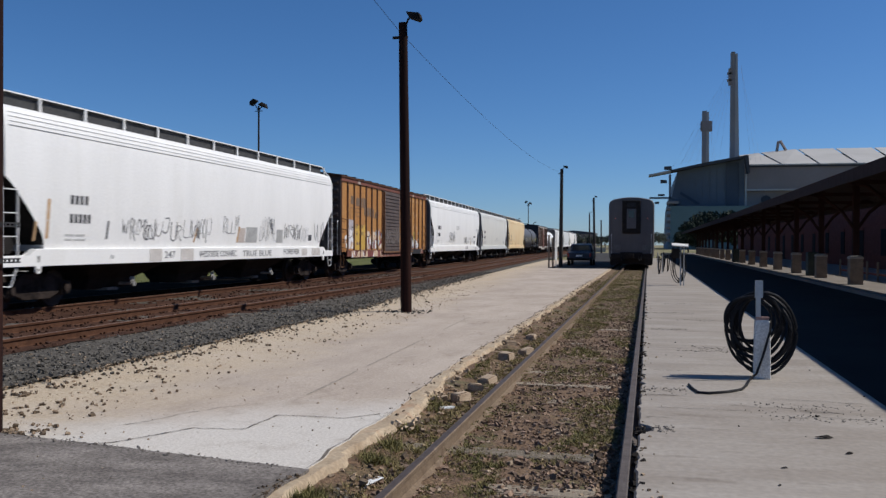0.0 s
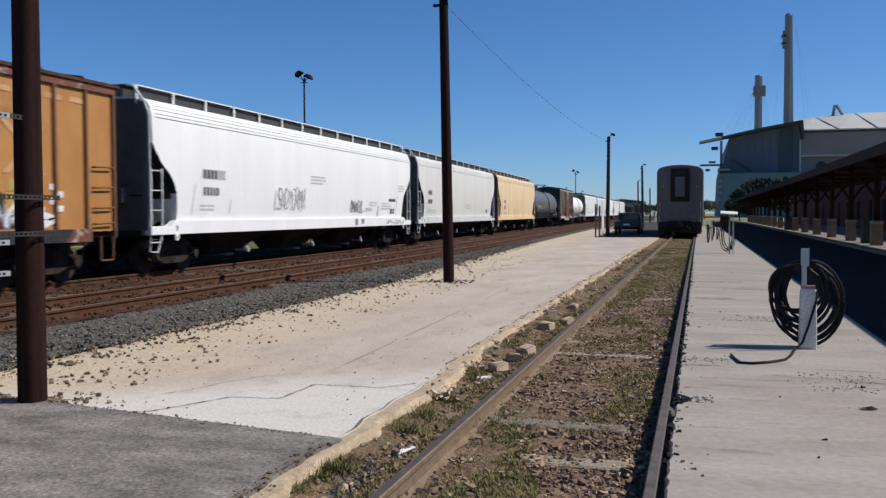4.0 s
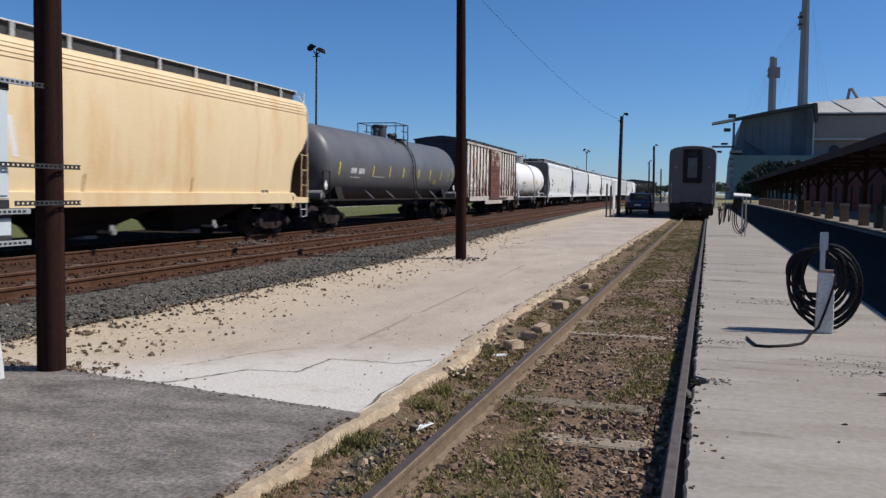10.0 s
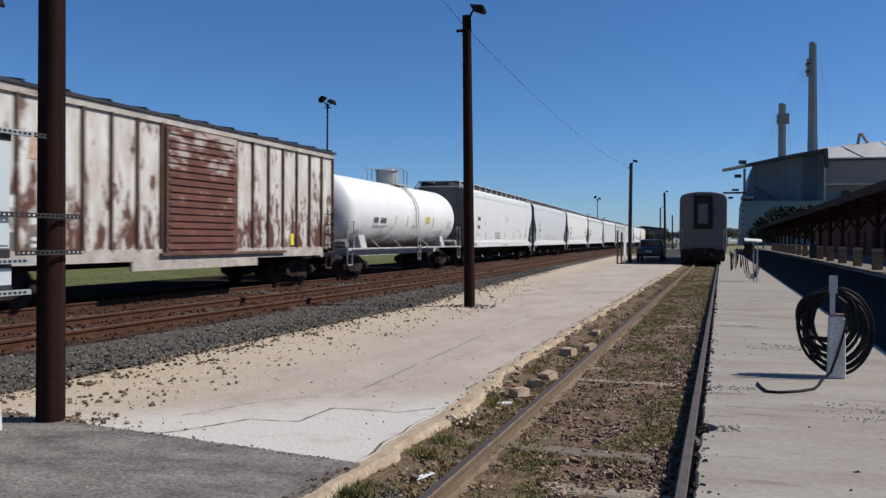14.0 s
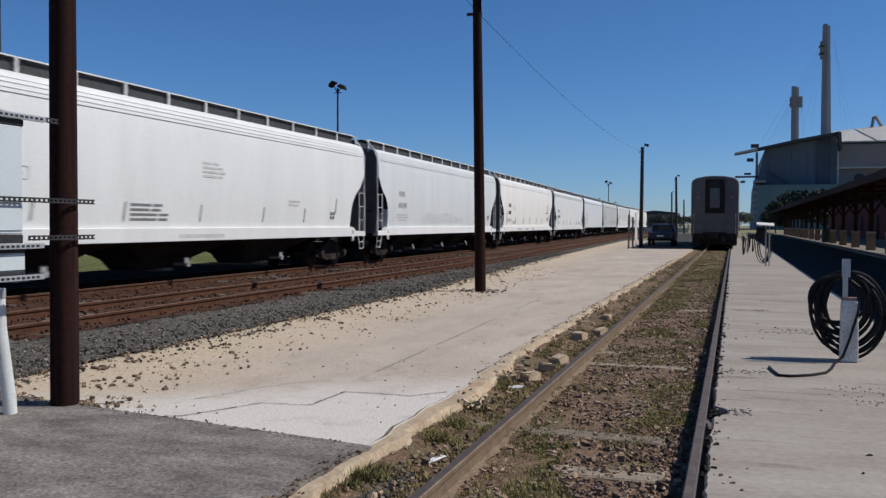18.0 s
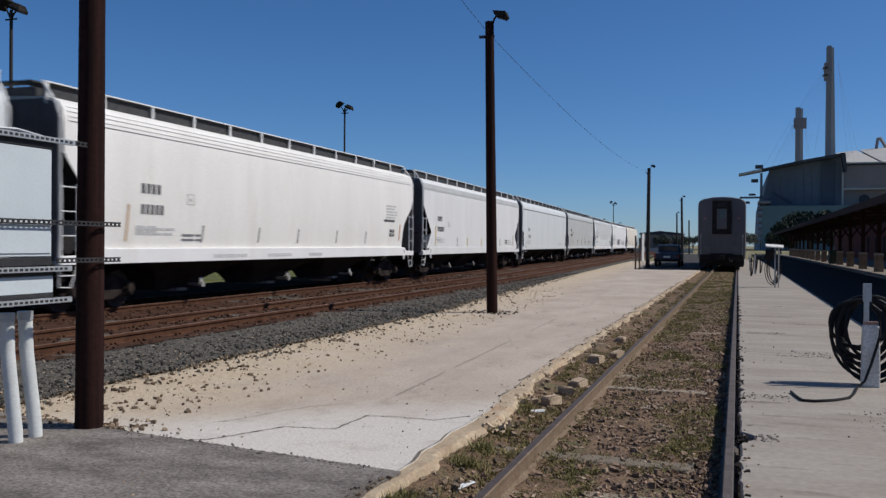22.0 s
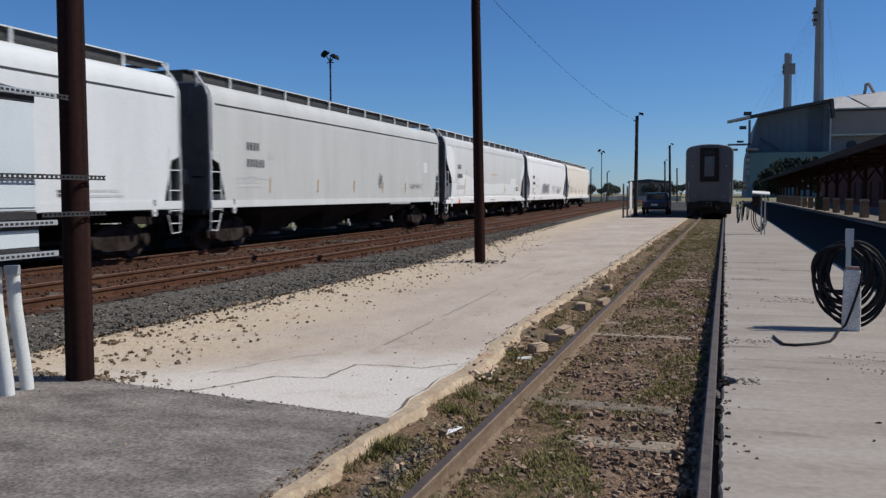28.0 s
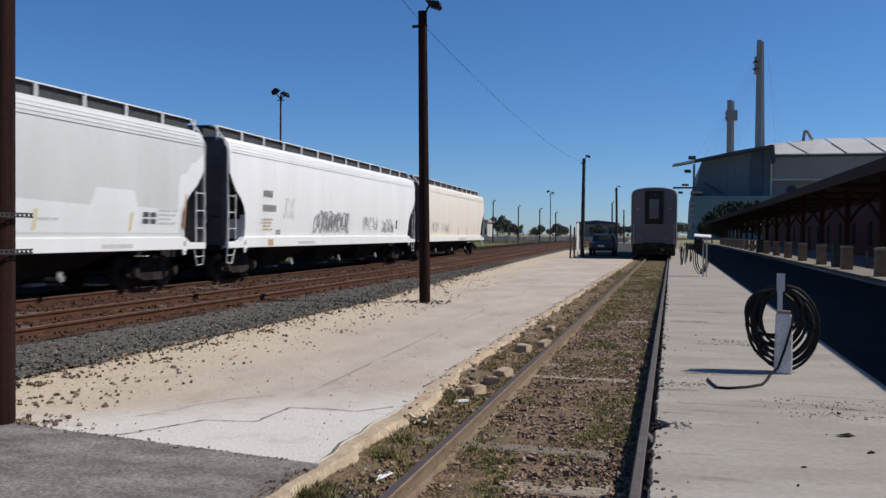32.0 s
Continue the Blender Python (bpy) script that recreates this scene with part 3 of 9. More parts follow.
def rail_mesh(x, z, y0, y1, curve, material, step=8.0):
    bm = BM()
    n = int((y1 - y0) / step) + 1 if curve else 2
    rings = []
    for i in range(n):
        y = y0 + (y1 - y0) * i / (n - 1)
        xx = x - (bend(y) if curve else 0)
        rings.append([(xx + a, y, z - 0.17 + b) for a, b in RAIL_SHAPE])
    loft(bm, rings)
    me = mesh("rail", bm, material)
    me.materials.append(RAIL_TOP)
    for f in me.polygons:
        if f.normal.z > 0.9 and f.center.z > z - 0.01:
            f.material_index = 1
    return me


def tie_mesh(w, seed):
    random.seed(seed)
    bm = BM()
    box(bm, -w / 2, w / 2, -0.115, 0.115, -0.17, 0)
    bmesh.ops.bevel(bm, geom=bm.edges[:], offset=0.012, segments=1, affect="EDGES")
    for q in bm.verts:
        q.co += Vector((random.uniform(-0.02, 0.02), random.uniform(-0.008, 0.008), random.uniform(-0.006, 0.004)))
    return mesh("tie", bm, TIE)


def spike_mesh():
    bm = BM()
    for sx in (-0.095, 0.095):
        for sy in (-0.05, 0.05):
            box(bm, sx - 0.02, sx + 0.02, sy - 0.018, sy + 0.018, 0, 0.045)
    box(bm, -0.16, 0.16, -0.09, 0.09, -0.004, 0.016)
    return mesh("tie_plate", bm, RAIL_RUST)


def tracks():
    ties = [tie_mesh(2.55, s) for s in range(3)]
    plate = spike_mesh()
    for name, x0, top, label in (("yard_track", YARD_X, RAIL_Z + 0.02, "rusty empty yard track on ballast"), ("freight_track", TRAIN_X, RAIL_Z, "rusty freight track under the passing train")):
        root = thing(name, Matrix(), label, "railway track", kind="structure")
        for s in (-0.7525, 0.7525):
            rail = rail_mesh(x0 + s, top, -340, 420, True, RAIL_RUST)
            rail.materials[1] = RAIL_BROWN
            part("rail", rail, None, root)
        y = -6.0
        i = 0
        while y < 66:
            t = part("tie", ties[i % 3], None, root)
            t.matrix_world = pose(x0 - bend(y) + 0.03 * math.sin(i * 7.1), y, top - 0.165, 0, 0, 0.6 * math.sin(i * 3.3))
            if name == "yard_track" and y < 34:
                for s in (-0.7525, 0.7525):
                    q = part("tie_plate", plate, None, root)
                    q.matrix_world = pose(x0 - bend(y) + s, y, top - 0.162)
            y += 0.55
            i += 1
    root = thing("station_track", Matrix(), "lightly used station track with worn rails sunk in dirt", "railway track", kind="structure")
    part("rail", rail_mesh(-1.505, 0.03, -8, 92, False, RAIL_TAN), None, root)
    right = rail_mesh(0.0, 0.03, -8, 92, False, RAIL_DARK)
    right.materials[1] = RAIL_GREY
    part("rail", right, None, root)
    y = 1.2
    i = 0
    short = [tie_mesh(1.72, s + 5) for s in range(3)]
    while y < 60:
        t = part("tie", short[i % 3], None, root)
        t.matrix_world = pose(-1.10 + 0.05 * math.sin(i * 5.1), y, -0.129 - 0.022 * math.sin(i * 2.7) - (0.02 if i % 3 == 1 else 0.0) - 0.0012 * max(0.0, y - 8), 0, 0.4 * math.sin(i * 1.9), 1.0 * math.sin(i * 3.9))
        y += 0.53
        i += 1


tracks()


# ---- loose stones, weeds, broken kerb blocks ----
def stones(name, count, place, size, material, label, seed):
    rng = random.Random(seed)
    verts, faces = [], []
    base = [(-1, -1, -1), (1, -1, -1), (1, 1, -1), (-1, 1, -1), (-1, -1, 1), (1, -1, 1), (1, 1, 1), (-1, 1, 1)]
    quads = [(3, 2, 1, 0), (4, 5, 6, 7), (0, 1, 5, 4), (1, 2, 6, 5), (2, 3, 7, 6), (3, 0, 4, 7)]
    for _ in range(count):
        x, y, z = place(rng)
        s = size(rng)
        m = Euler((rng.uniform(-0.5, 0.5), rng.uniform(-0.5, 0.5), rng.uniform(0, 6.3))).to_matrix()
        k = len(verts)
        sq = (rng.uniform(0.7, 1.3), rng.uniform(0.6, 1.0), rng.uniform(0.45, 0.8))
        for c in base:
            p = m @ Vector([a * q * s * rng.uniform(0.55, 1.0) for a, q in zip(c, sq)])
            verts.append((x + p.x, y + p.y, z + p.z))
        faces += [tuple(k + i for i in q) for q in quads]
    return tagged(from_lists(name, verts, faces, material), label, name.replace("_", " "), kind="stuff")


def near_y(rng, a, b, p=2.0):
    return a + (b - a) * rng.random() ** p


stones("ballast_gravel", 24000, lambda r: ((lambda y: (ballast_edge(y) + 0.04 - 2.1 * r.random() ** 0.85, y, 0.012 + r.uniform(-0.015, 0.015)))(near_y(r, 3, 50))), lambda r: 0.009 + 0.024 * r.random() ** 1.8, STONE, "grey crushed stone ballast", 11)
stones("track_gravel", 5200, lambda r: ((lambda y: (r.uniform(-15.8, -8.8) - bend(y), y, 0.035 + r.uniform(-0.02, 0.02)))(near_y(r, 6, 45, 1.6))), lambda r: r.uniform(0.02, 0.045), RUSTSTONE, "rust-brown crushed stone between rails", 12)
stones("sand_stones", 2700, lambda r: ((lambda y, q: (ballast_edge(y) + 2.1 * q, y, 0.008))(near_y(r, 6.0, 34, 1.4), r.random() ** 3.2)), lambda r: 0.003 + 0.024 * r.random() ** 4, TANSTONE, "dark stones scattered on pale sand", 13)
CLOD = surf("dark_soil_clods", (0.105, 0.075, 0.052), (0.20, 0.15, 0.105), 8, 0.97, island=0.5, bump=0.3, spec=0.05)


def clod_spot(r):
    """Clods lie in loose strings a stride off the ballast."""
    while True:
        y = near_y(r, 6.2, 30, 1.3)
        q = 1.9 * r.random() ** 1.6
        if noise.noise(Vector((q * 2.2, y * 1.5, 12.0))) > 0.12:
            return (ballast_edge(y) + 0.1 + q, y, 0.012)


stones("soil_clods", 520, clod_spot, lambda r: 0.006 + 0.03 * r.random() ** 4, CLOD, "dark crumbly soil clods on the sand", 41)
stones("soil_clods", 110, lambda r: (lambda c: (c[0] + r.gauss(0, 0.11), c[1] + r.gauss(0, 0.13), 0.014))(r.choice(((-6.30, 8.40), (-5.66, 7.25), (-5.6, 6.9), (-6.38, 7.75), (-6.1, 9.6), (-6.4, 11.3), (-6.25, 13.2)))), lambda r: r.uniform(0.008, 0.028), CLOD, "dark clumps of soil and dry stalks", 42)
stones("spilled_ballast", 900, lambda r: ((lambda y: (ballast_edge(y) + 0.55 * r.random() ** 2.2, y, 0.012))(near_y(r, 5.0, 45, 1.6))), lambda r: r.uniform(0.010, 0.028), STONE, "grey ballast spilled over the edge of the sand", 43)
stones("dirt_gravel", 26000, lambda r: ((lambda x, y: (x, y, -0.125 + r.uniform(-0.012, 0.012)))(r.choice((r.uniform(-2.1, -1.6), r.uniform(-1.45, -0.06), r.uniform(-1.45, -0.06), r.uniform(-1.45, -0.06))), near_y(r, 4, 34, 1.9))), lambda r: 0.006 + 0.021 * r.random() ** 2.6, BROWNSTONE, "brown gravel between the station rails", 14)
stones("track_rocks", 420, lambda r: (r.choice((r.uniform(-2.05, -1.65), r.uniform(-1.4, -0.1), r.uniform(-1.4, -0.1))), near_y(r, 4.2, 22, 1.4), -0.115), lambda r: r.uniform(0.02, 0.042), BROWNSTONE, "larger brown stones among the track gravel", 44)
stones("kerb_rubble", 800, lambda r: ((lambda y: (r.uniform(-2.25, -1.75), y, -0.075 + r.uniform(-0.02, 0.02)))(near_y(r, 4.5, 40, 1.4))), lambda r: 0.008 + 0.03 * r.random() ** 4, TANSTONE, "broken tan kerb rubble", 15)
KERBSTONE = surf("broken_kerb_lumps", (0.30, 0.215, 0.14), (0.46, 0.36, 0.25), 6, 0.95, island=0.35, bump=0.3)


def kerb_spot(r):
    """Broken lumps gather where the kerb has given way."""
    while True:
        y = near_y(r, 7.4, 45, 1.2)
        if noise.noise(Vector((y * 0.9, 7.0, 2.0))) > -0.05:
            return (kerb_foot(y) - 0.14 + 0.2 * r.random(), y, -0.012 - 0.05 * r.random())


stones("kerb_lumps", 620, kerb_spot, lambda r: 0.012 + 0.035 * r.random() ** 3, KERBSTONE, "broken tan lumps along the crumbling kerb", 49)
stones("kerb_soil", 380, lambda r: (lambda y: (lane_edge(y) + r.gauss(0.02, 0.05), y, 0.004))(near_y(r, 7.6, 40, 1.3)), lambda r: 0.004 + 0.014 * r.random() ** 3, CLOD, "dark grit in the broken edge of the lane", 50)
stones("lane_grit", 330, lambda r: (r.uniform(-5.2, -2.4), near_y(r, 6.0, 30, 1.4), 0.004), lambda r: 0.003 + 0.009 * r.random() ** 3, TANSTONE, "scattered grit on the concrete lane", 52)
stones("asphalt_grit", 420, lambda r: (lambda x: (x, asphalt_end(x) + r.gauss(-0.02, 0.035), 0.014))(r.uniform(-7.2, -2.35)), lambda r: 0.003 + 0.012 * r.random() ** 3, ASPHALT, "dark crumbs along the cut edge of the asphalt", 53)
stones("asphalt_grit", 260, lambda r: (lambda y: (lane_edge(y) + r.gauss(-0.01, 0.03), y, 0.016))(r.uniform(3.0, 5.5)), lambda r: 0.004 + 0.014 * r.random() ** 3, CLOD, "dark crumbs where the asphalt meets the kerb", 54)
stones("asphalt_grit", 260, lambda r: (r.uniform(-7.6, -5.0), asphalt_end(-5.6) + r.gauss(0.0, 0.06), 0.016), lambda r: 0.005 + 0.016 * r.random() ** 2, CLOD, "dark crumbs in a strip by the pole foot", 55)
stones("asphalt_chips", 22, lambda r: (r.uniform(-6.5, -2.6), r.uniform(3.0, 5.7), 0.018), lambda r: r.uniform(0.006, 0.013), BRICK, "small pale chips on the asphalt", 16)
stones("platform_litter", 16, lambda r: (r.uniform(0.4, 2.6), r.uniform(4.5, 16), 0.006), lambda r: r.uniform(0.005, 0.016), BLACK_IRON, "dark specks of litter on the platform", 17)


stones("pole_debris", 60, lambda r: (lambda a, d: (-5.5 + 0.75 * d * math.cos(a), 19.95 + 0.55 * d * math.sin(a), 0.012))(r.uniform(0, 6.3), 0.3 + 0.7 * r.random()), lambda r: r.uniform(0.012, 0.035), STONE, "dark bark and stones round the pole foot", 18)
stones("pole_debris", 40, lambda r: (-5.3 + r.gauss(0, 0.5), 6.15 + abs(r.gauss(0, 0.12)), 0.014), lambda r: r.uniform(0.008, 0.025), TANSTONE, "chips and stones round the near pole foot", 20)


stones("platform_litter", 55, lambda r: (r.gauss(1.75, 0.3), r.gauss(9.0, 0.25), 0.003), lambda r: r.uniform(0.003, 0.009), BLACK_IRON, "dark leaf litter on the platform", 25)
def crumble_spot(r):
    """Shallow spalls lie in short bands across the platform."""
    y0, xa, xb = r.choice(((8.6, 1.3, 2.4), (9.3, 1.2, 2.3), (13.9, 0.6, 1.4), (14.3, 0.9, 1.6), (19.6, 0.7, 2.0), (21.6, 0.2, 1.3), (10.0, 0.12, 0.6), (7.8, 0.2, 0.4), (17.3, 0.2, 0.9), (25.0, 0.6, 1.9)))
    return (r.uniform(xa, xb), y0 + r.gauss(0, 0.09), 0.0)


stones("platform_spall", 620, crumble_spot, lambda r: r.uniform(0.004, 0.014), CRUMBLE, "crumbs of spalled concrete in ragged bands", 47)
stones("platform_litter", 70, lambda r: (0.12 + 0.22 * r.random() ** 3, near_y(r, 4.5, 26, 1.4), 0.003), lambda r: r.uniform(0.005, 0.018), TANSTONE, "crumbs of broken concrete along the platform edge", 26)
def edge_clump(r):
    while True:
        y = near_y(r, 4.5, 30, 1.3)
        if noise.noise(Vector((y * 1.4, 5.0, 0.0))) > 0.05:
            return (0.085 + r.uniform(-0.03, 0.045), y, -0.012 + r.uniform(-0.015, 0.012))


stones("edge_debris", 260, edge_clump, lambda r: r.uniform(0.01, 0.03), BLACK_IRON, "dark crumbled debris along the platform edge", 31)
stones("track_chips", 420, lambda r: (r.uniform(-1.42, -0.1), near_y(r, 4, 26, 1.6), -0.112), lambda r: r.uniform(0.008, 0.024), BRICK, "pale broken stones between the station rails", 29)
stones("pale_chips", 260, lambda r: ((lambda y: (ballast_edge(y) - 1.9 * r.random(), y, 0.03))(near_y(r, 5, 32, 1.5))), lambda r: r.uniform(0.01, 0.022), BRICK, "pale chips among the grey ballast", 27)


def weeds(name, count, place, size, material, label, seed, blades=9):
    rng = random.Random(seed)
    verts, faces = [], []
    for _ in range(count):
        x, y, z = place(rng)
        h = size(rng)
        for _ in range(blades):
            a, ln, w = rng.uniform(0, 6.3), h * rng.uniform(0.5, 1.1), h * 0.045 + 0.0022
            bx, by = x + rng.gauss(0, h * 0.35), y + rng.gauss(0, h * 0.35)
            tx, ty = bx + math.cos(a) * ln * 0.6, by + math.sin(a) * ln * 0.6
            k = len(verts)
            verts += [(bx - w * math.sin(a), by + w * math.cos(a), z), (bx + w * math.sin(a), by - w * math.cos(a), z), (tx, ty, z + ln * rng.uniform(0.4, 0.9))]
            faces.append((k, k + 1, k + 2))
    return tagged(from_lists(name, verts, faces, material), label, "weeds", kind="stuff")


def weed_spot(r):
    while True:
        y = near_y(r, 3.6, 45, 1.5)
        x = r.choice((r.uniform(-2.15, -1.6), r.uniform(-1.4, -0.1), r.uniform(-1.4, -0.1)))
        if noise.noise(Vector((x * 1.3, y * 0.55, 9.0))) > (0.02 if x > -1.5 else -0.12):
            return (x, y, -0.12 + 0.065 * max(0.0, min(1.0, (-1.93 - x) / 0.18)))


WEED_G = surf("green_weeds", (0.112, 0.103, 0.034), (0.20, 0.175, 0.064), 2.0, 0.9, island=0.4, bump=0)
weeds("track_weeds", 9000, weed_spot, lambda r: r.uniform(0.018, 0.045), WEED, "low dry weeds between the rails", 21, 14)
stones("bed_gravel", 900, lambda r: (-2.0 + r.gauss(0, 0.12), 4.9 + r.gauss(0, 0.35), -0.10), lambda r: r.uniform(0.008, 0.02), STONE, "patch of grey gravel beside the kerb", 19)
weeds("green_weeds", 3000, lambda r: (lambda p: p if p[0] > -1.45 else (p[0] + 0.7, p[1], p[2]))(weed_spot(r)), lambda r: r.uniform(0.018, 0.045), WEED_G, "small green weeds between the rails", 22, 14)
weeds("kerb_tufts", 620, lambda r: (r.uniform(-2.08, -1.66), near_y(r, 4.4, 18, 1.3), -0.11), lambda r: r.uniform(0.03, 0.075), WEED, "dry grass tufts between the kerb and the rail", 28, 22)
weeds("kerb_tufts", 150, lambda r: (lambda c: (c[0] + r.gauss(0, 0.05), c[1] + r.gauss(0, 0.09), -0.1))(r.choice(((-2.15, 4.7), (-2.17, 4.9), (-2.13, 5.1), (-2.08, 5.3), (-2.0, 6.4), (-1.98, 6.9), (-2.0, 7.6), (-2.03, 8.6)))), lambda r: r.uniform(0.06, 0.13), WEED_G, "taller dry tufts along the kerb", 23, 34)
weeds("track_tufts", 2600, lambda r: (r.uniform(-2.05, -0.1), r.uniform(20, 60), -0.11), lambda r: r.uniform(0.03, 0.075), surf("olive_weeds", (0.15, 0.135, 0.055), (0.25, 0.225, 0.10), 1.4, 0.9, island=0.35, bump=0), "dry olive weeds along the far station track", 34, 14)
def tuft_spot(r):
    while True:
        p = weed_spot(r)
        if noise.noise(Vector((p[0] * 1.6, p[1] * 1.1, 3.0))) > 0.12:
            return p


weeds("track_tufts", 1700, tuft_spot, lambda r: r.uniform(0.03, 0.075), WEED_G, "yellow-green weed tufts between the station rails", 33, 22)
weeds("lawn_grass", 3000, lambda r: (lambda y: (r.uniform(-30, -17.4) - bend(y), y, 0.02))(r.uniform(15, 60)), lambda r: r.uniform(0.05, 0.12), WEED_G, "rough grass edge of the lawn", 24, 5)


def kerb_blocks():
    rng = random.Random(5)
    for x, y, w, d, h, rz in ((-1.87, 9.25, 0.26, 0.12, 0.11, 70), (-1.84, 9.95, 0.18, 0.12, 0.10, 20), (-1.80, 10.55, 0.27, 0.14, 0.10, 75), (-1.92, 12.75, 0.3, 0.17, 0.13, 80),
                              (-1.72, 13.55, 0.24, 0.14, 0.11, 60), (-2.15, 14.5, 0.24, 0.16, 0.12, 40), (-1.93, 15.7, 0.24, 0.15, 0.11, 85), (-2.2, 13.4, 0.3, 0.2, 0.06, 12)):
        bm = BM()
        box(bm, -w / 2, w / 2, -d / 2, d / 2, 0, h)
        bmesh.ops.bevel(bm, geom=bm.edges[:], offset=0.018, segments=2, affect="EDGES")
        for q in bm.verts:
            q.co += Vector((rng.uniform(-0.012, 0.012), rng.uniform(-0.012, 0.012), rng.uniform(-0.008, 0.008)))
        ob = solid("kerb_block", bm, BRICK, "loose chipped tan brick beside the rail", "brick", "loose bricks")
        ob.matrix_world = pose(x, y, -0.115, rng.uniform(-5, 5), rng.uniform(-6, 6), rz)
    for x, y, rz in ((-1.93, 8.75, 20), (-1.80, 5.82, 70)):
        bm = BM()
        box(bm, -0.09, 0.09, -0.03, 0.03, 0, 0.012)
        for q in bm.verts:
            q.co += Vector((rng.uniform(-0.02, 0.02), rng.uniform(-0.02, 0.02), rng.uniform(0, 0.012)))
        solid("paper_scrap", bm, WHITE_MARK, "crumpled white paper scrap in the dirt", "litter").matrix_world = pose(x, y, -0.098, 4, -5, rz)


kerb_blocks()


# ---- poles and wires ----
def pole(name, base, top, r, material, label, lamp=None, group="utility poles"):
    root = thing(name, Matrix.Translation(base), label, "utility pole", group)
    b, t = Vector(base), Vector(top)
    bm = BM()
    n = 14
    rings = []
    for i in range(9):
        f = i / 8
        c = (t - b) * f
        rr = r * (1.0 - 0.22 * f)
        rings.append([(c.x + rr * math.cos(k * 2 * math.pi / n), c.y + rr * math.sin(k * 2 * math.pi / n), c.z - (0.1 if i == 0 else 0)) for k in range(n)])
    loft(bm, rings)
    part("shaft", bm, material, root, smooth=True)
    if lamp:
        d = t - b
        bm = BM()
        tube(bm, [d + Vector((0, 0, -0.25)), d + Vector((0.12, 0, 0.06)), d + Vector((0.2, 0, 0.16)), d + Vector((0.32, -0.02, 0.16))], 0.025)
        part("lamp_arm", bm, BLACK_IRON, root)
        bm = BM()
        prism(bm, [(0.1, 0.24), (0.42, 0.20), (0.46, 0.08), (0.40, 0.02), (0.18, 0.10)], "y", -0.13, 0.13)
        bmesh.ops.translate(bm, verts=bm.verts[:], vec=d)
        part("lamp_head", bm, BLACK_IRON, root, "weathered dark lamp head")
        bm = BM()
        box(bm, -0.25, 0.12, -0.03, 0.03, -0.38, -0.32)
        bmesh.ops.translate(bm, verts=bm.verts[:], vec=d)
        part("bracket", bm, BLACK_IRON, root)
    return root


pole("utility_pole", (-5.35, 6.11, 0), (-5.32, 6.11, 8.6), 0.122, POLE_WOOD, "dark creosoted wooden pole at the asphalt edge")
pole("utility_pole", (-5.52, 20.0, 0), (-5.64, 20.0, 6.98), 0.135, POLE_WOOD, "dark wooden pole with a lamp on the concrete lane", True)
pole("utility_pole", (-6.15, 64.5, -0.1), (-6.1, 64.5, 7.25), 0.15, POLE_DARK, "dark pole with a small lamp near the parked train", True)
pole("utility_pole", (-6.35, 110, -0.2), (-6.5, 110, 7.5), 0.16, POLE_DARK, "far dark lamp pole beside the lane", True)
pole("utility_pole", (-10.5, 165, -0.2), (-10.6, 165, 7.6), 0.16, POLE_DARK, "far dark lamp pole beside the lane", True)
pole("utility_pole", (-8.6, 170, -0.2), (-8.7, 170, 6.4), 0.15, POLE_DARK, "far dark bare pole beside the lane")


def wire(a, b, sag, label):
    a, b = Vector(a), Vector(b)
    bm = BM()
    tube(bm, [a.lerp(b, k / 24) - Vector((0, 0, sag * 4 * (k / 24) * (1 - k / 24))) for k in range(25)], 0.0055, 5)
    solid("overhead_wire", bm, BLACK_IRON, label, "wire")


wire((-5.66, 20.0, 6.7), (-6.1, 64.5, 6.95), 0.55, "thin black wire sagging between two poles")
wire((-5.66, 20.0, 6.7), (-5.31, 6.15, 8.2), 0.15, "thin black wire rising to the near pole")


def flood_mast(x, y, h, label):
    root = thing("floodlight_mast", pose(x, y, 0), label, "floodlight mast", "floodlight masts")
    bm = BM()
    rod(bm, (0, 0, -0.1), (0, 0, h), 0.11, 0.075, 10)
    part("mast", bm, POLE_DARK, root, smooth=True)
    bm = BM()
    tube(bm, [(0, 0, h - 0.5), (-0.2, 0, h - 0.1), (-0.42, 0, h + 0.22)], 0.045, 6)
    tube(bm, [(0, 0, h - 0.5), (0.15, 0, h - 0.2), (0.34, 0, h - 0.05)], 0.045, 6)
    tube(bm, [(-0.35, 0, h - 0.45), (0.35, 0, h - 0.45)], 0.04, 6)
    part("crossarm", bm, BLACK_IRON, root)
    for x, z, turn, mat in ((-0.5, 0.34, -38, BLACK_IRON), (0.42, 0.02, 24, GALV)):
        bm = BM()
        loft(bm, [[(-a, -b, c), (a, -b, c), (a, b, c), (-a, b, c)] for a, b, c in ((0.34, 0.3, -0.12), (0.34, 0.3, 0.0), (0.2, 0.18, 0.22))])
        o = part("floodlight", bm, BLACK_IRON, root)
        o.matrix_local = pose(x, 0, h + z, 0, turn, 0)
        bm = BM()
        box(bm, -0.3, 0.3, -0.27, 0.27, -0.135, -0.122)
        part("lens", bm, mat, o)


flood_mast(-33.0, 70.0, 13.6, "slim steel mast with two floodlights behind the train")
flood_mast(-33.0, 32.7, 12.7, "slim steel mast with two floodlights behind the train")
flood_mast(-25.5, 190, 10.6, "far slim floodlight mast over the yard")


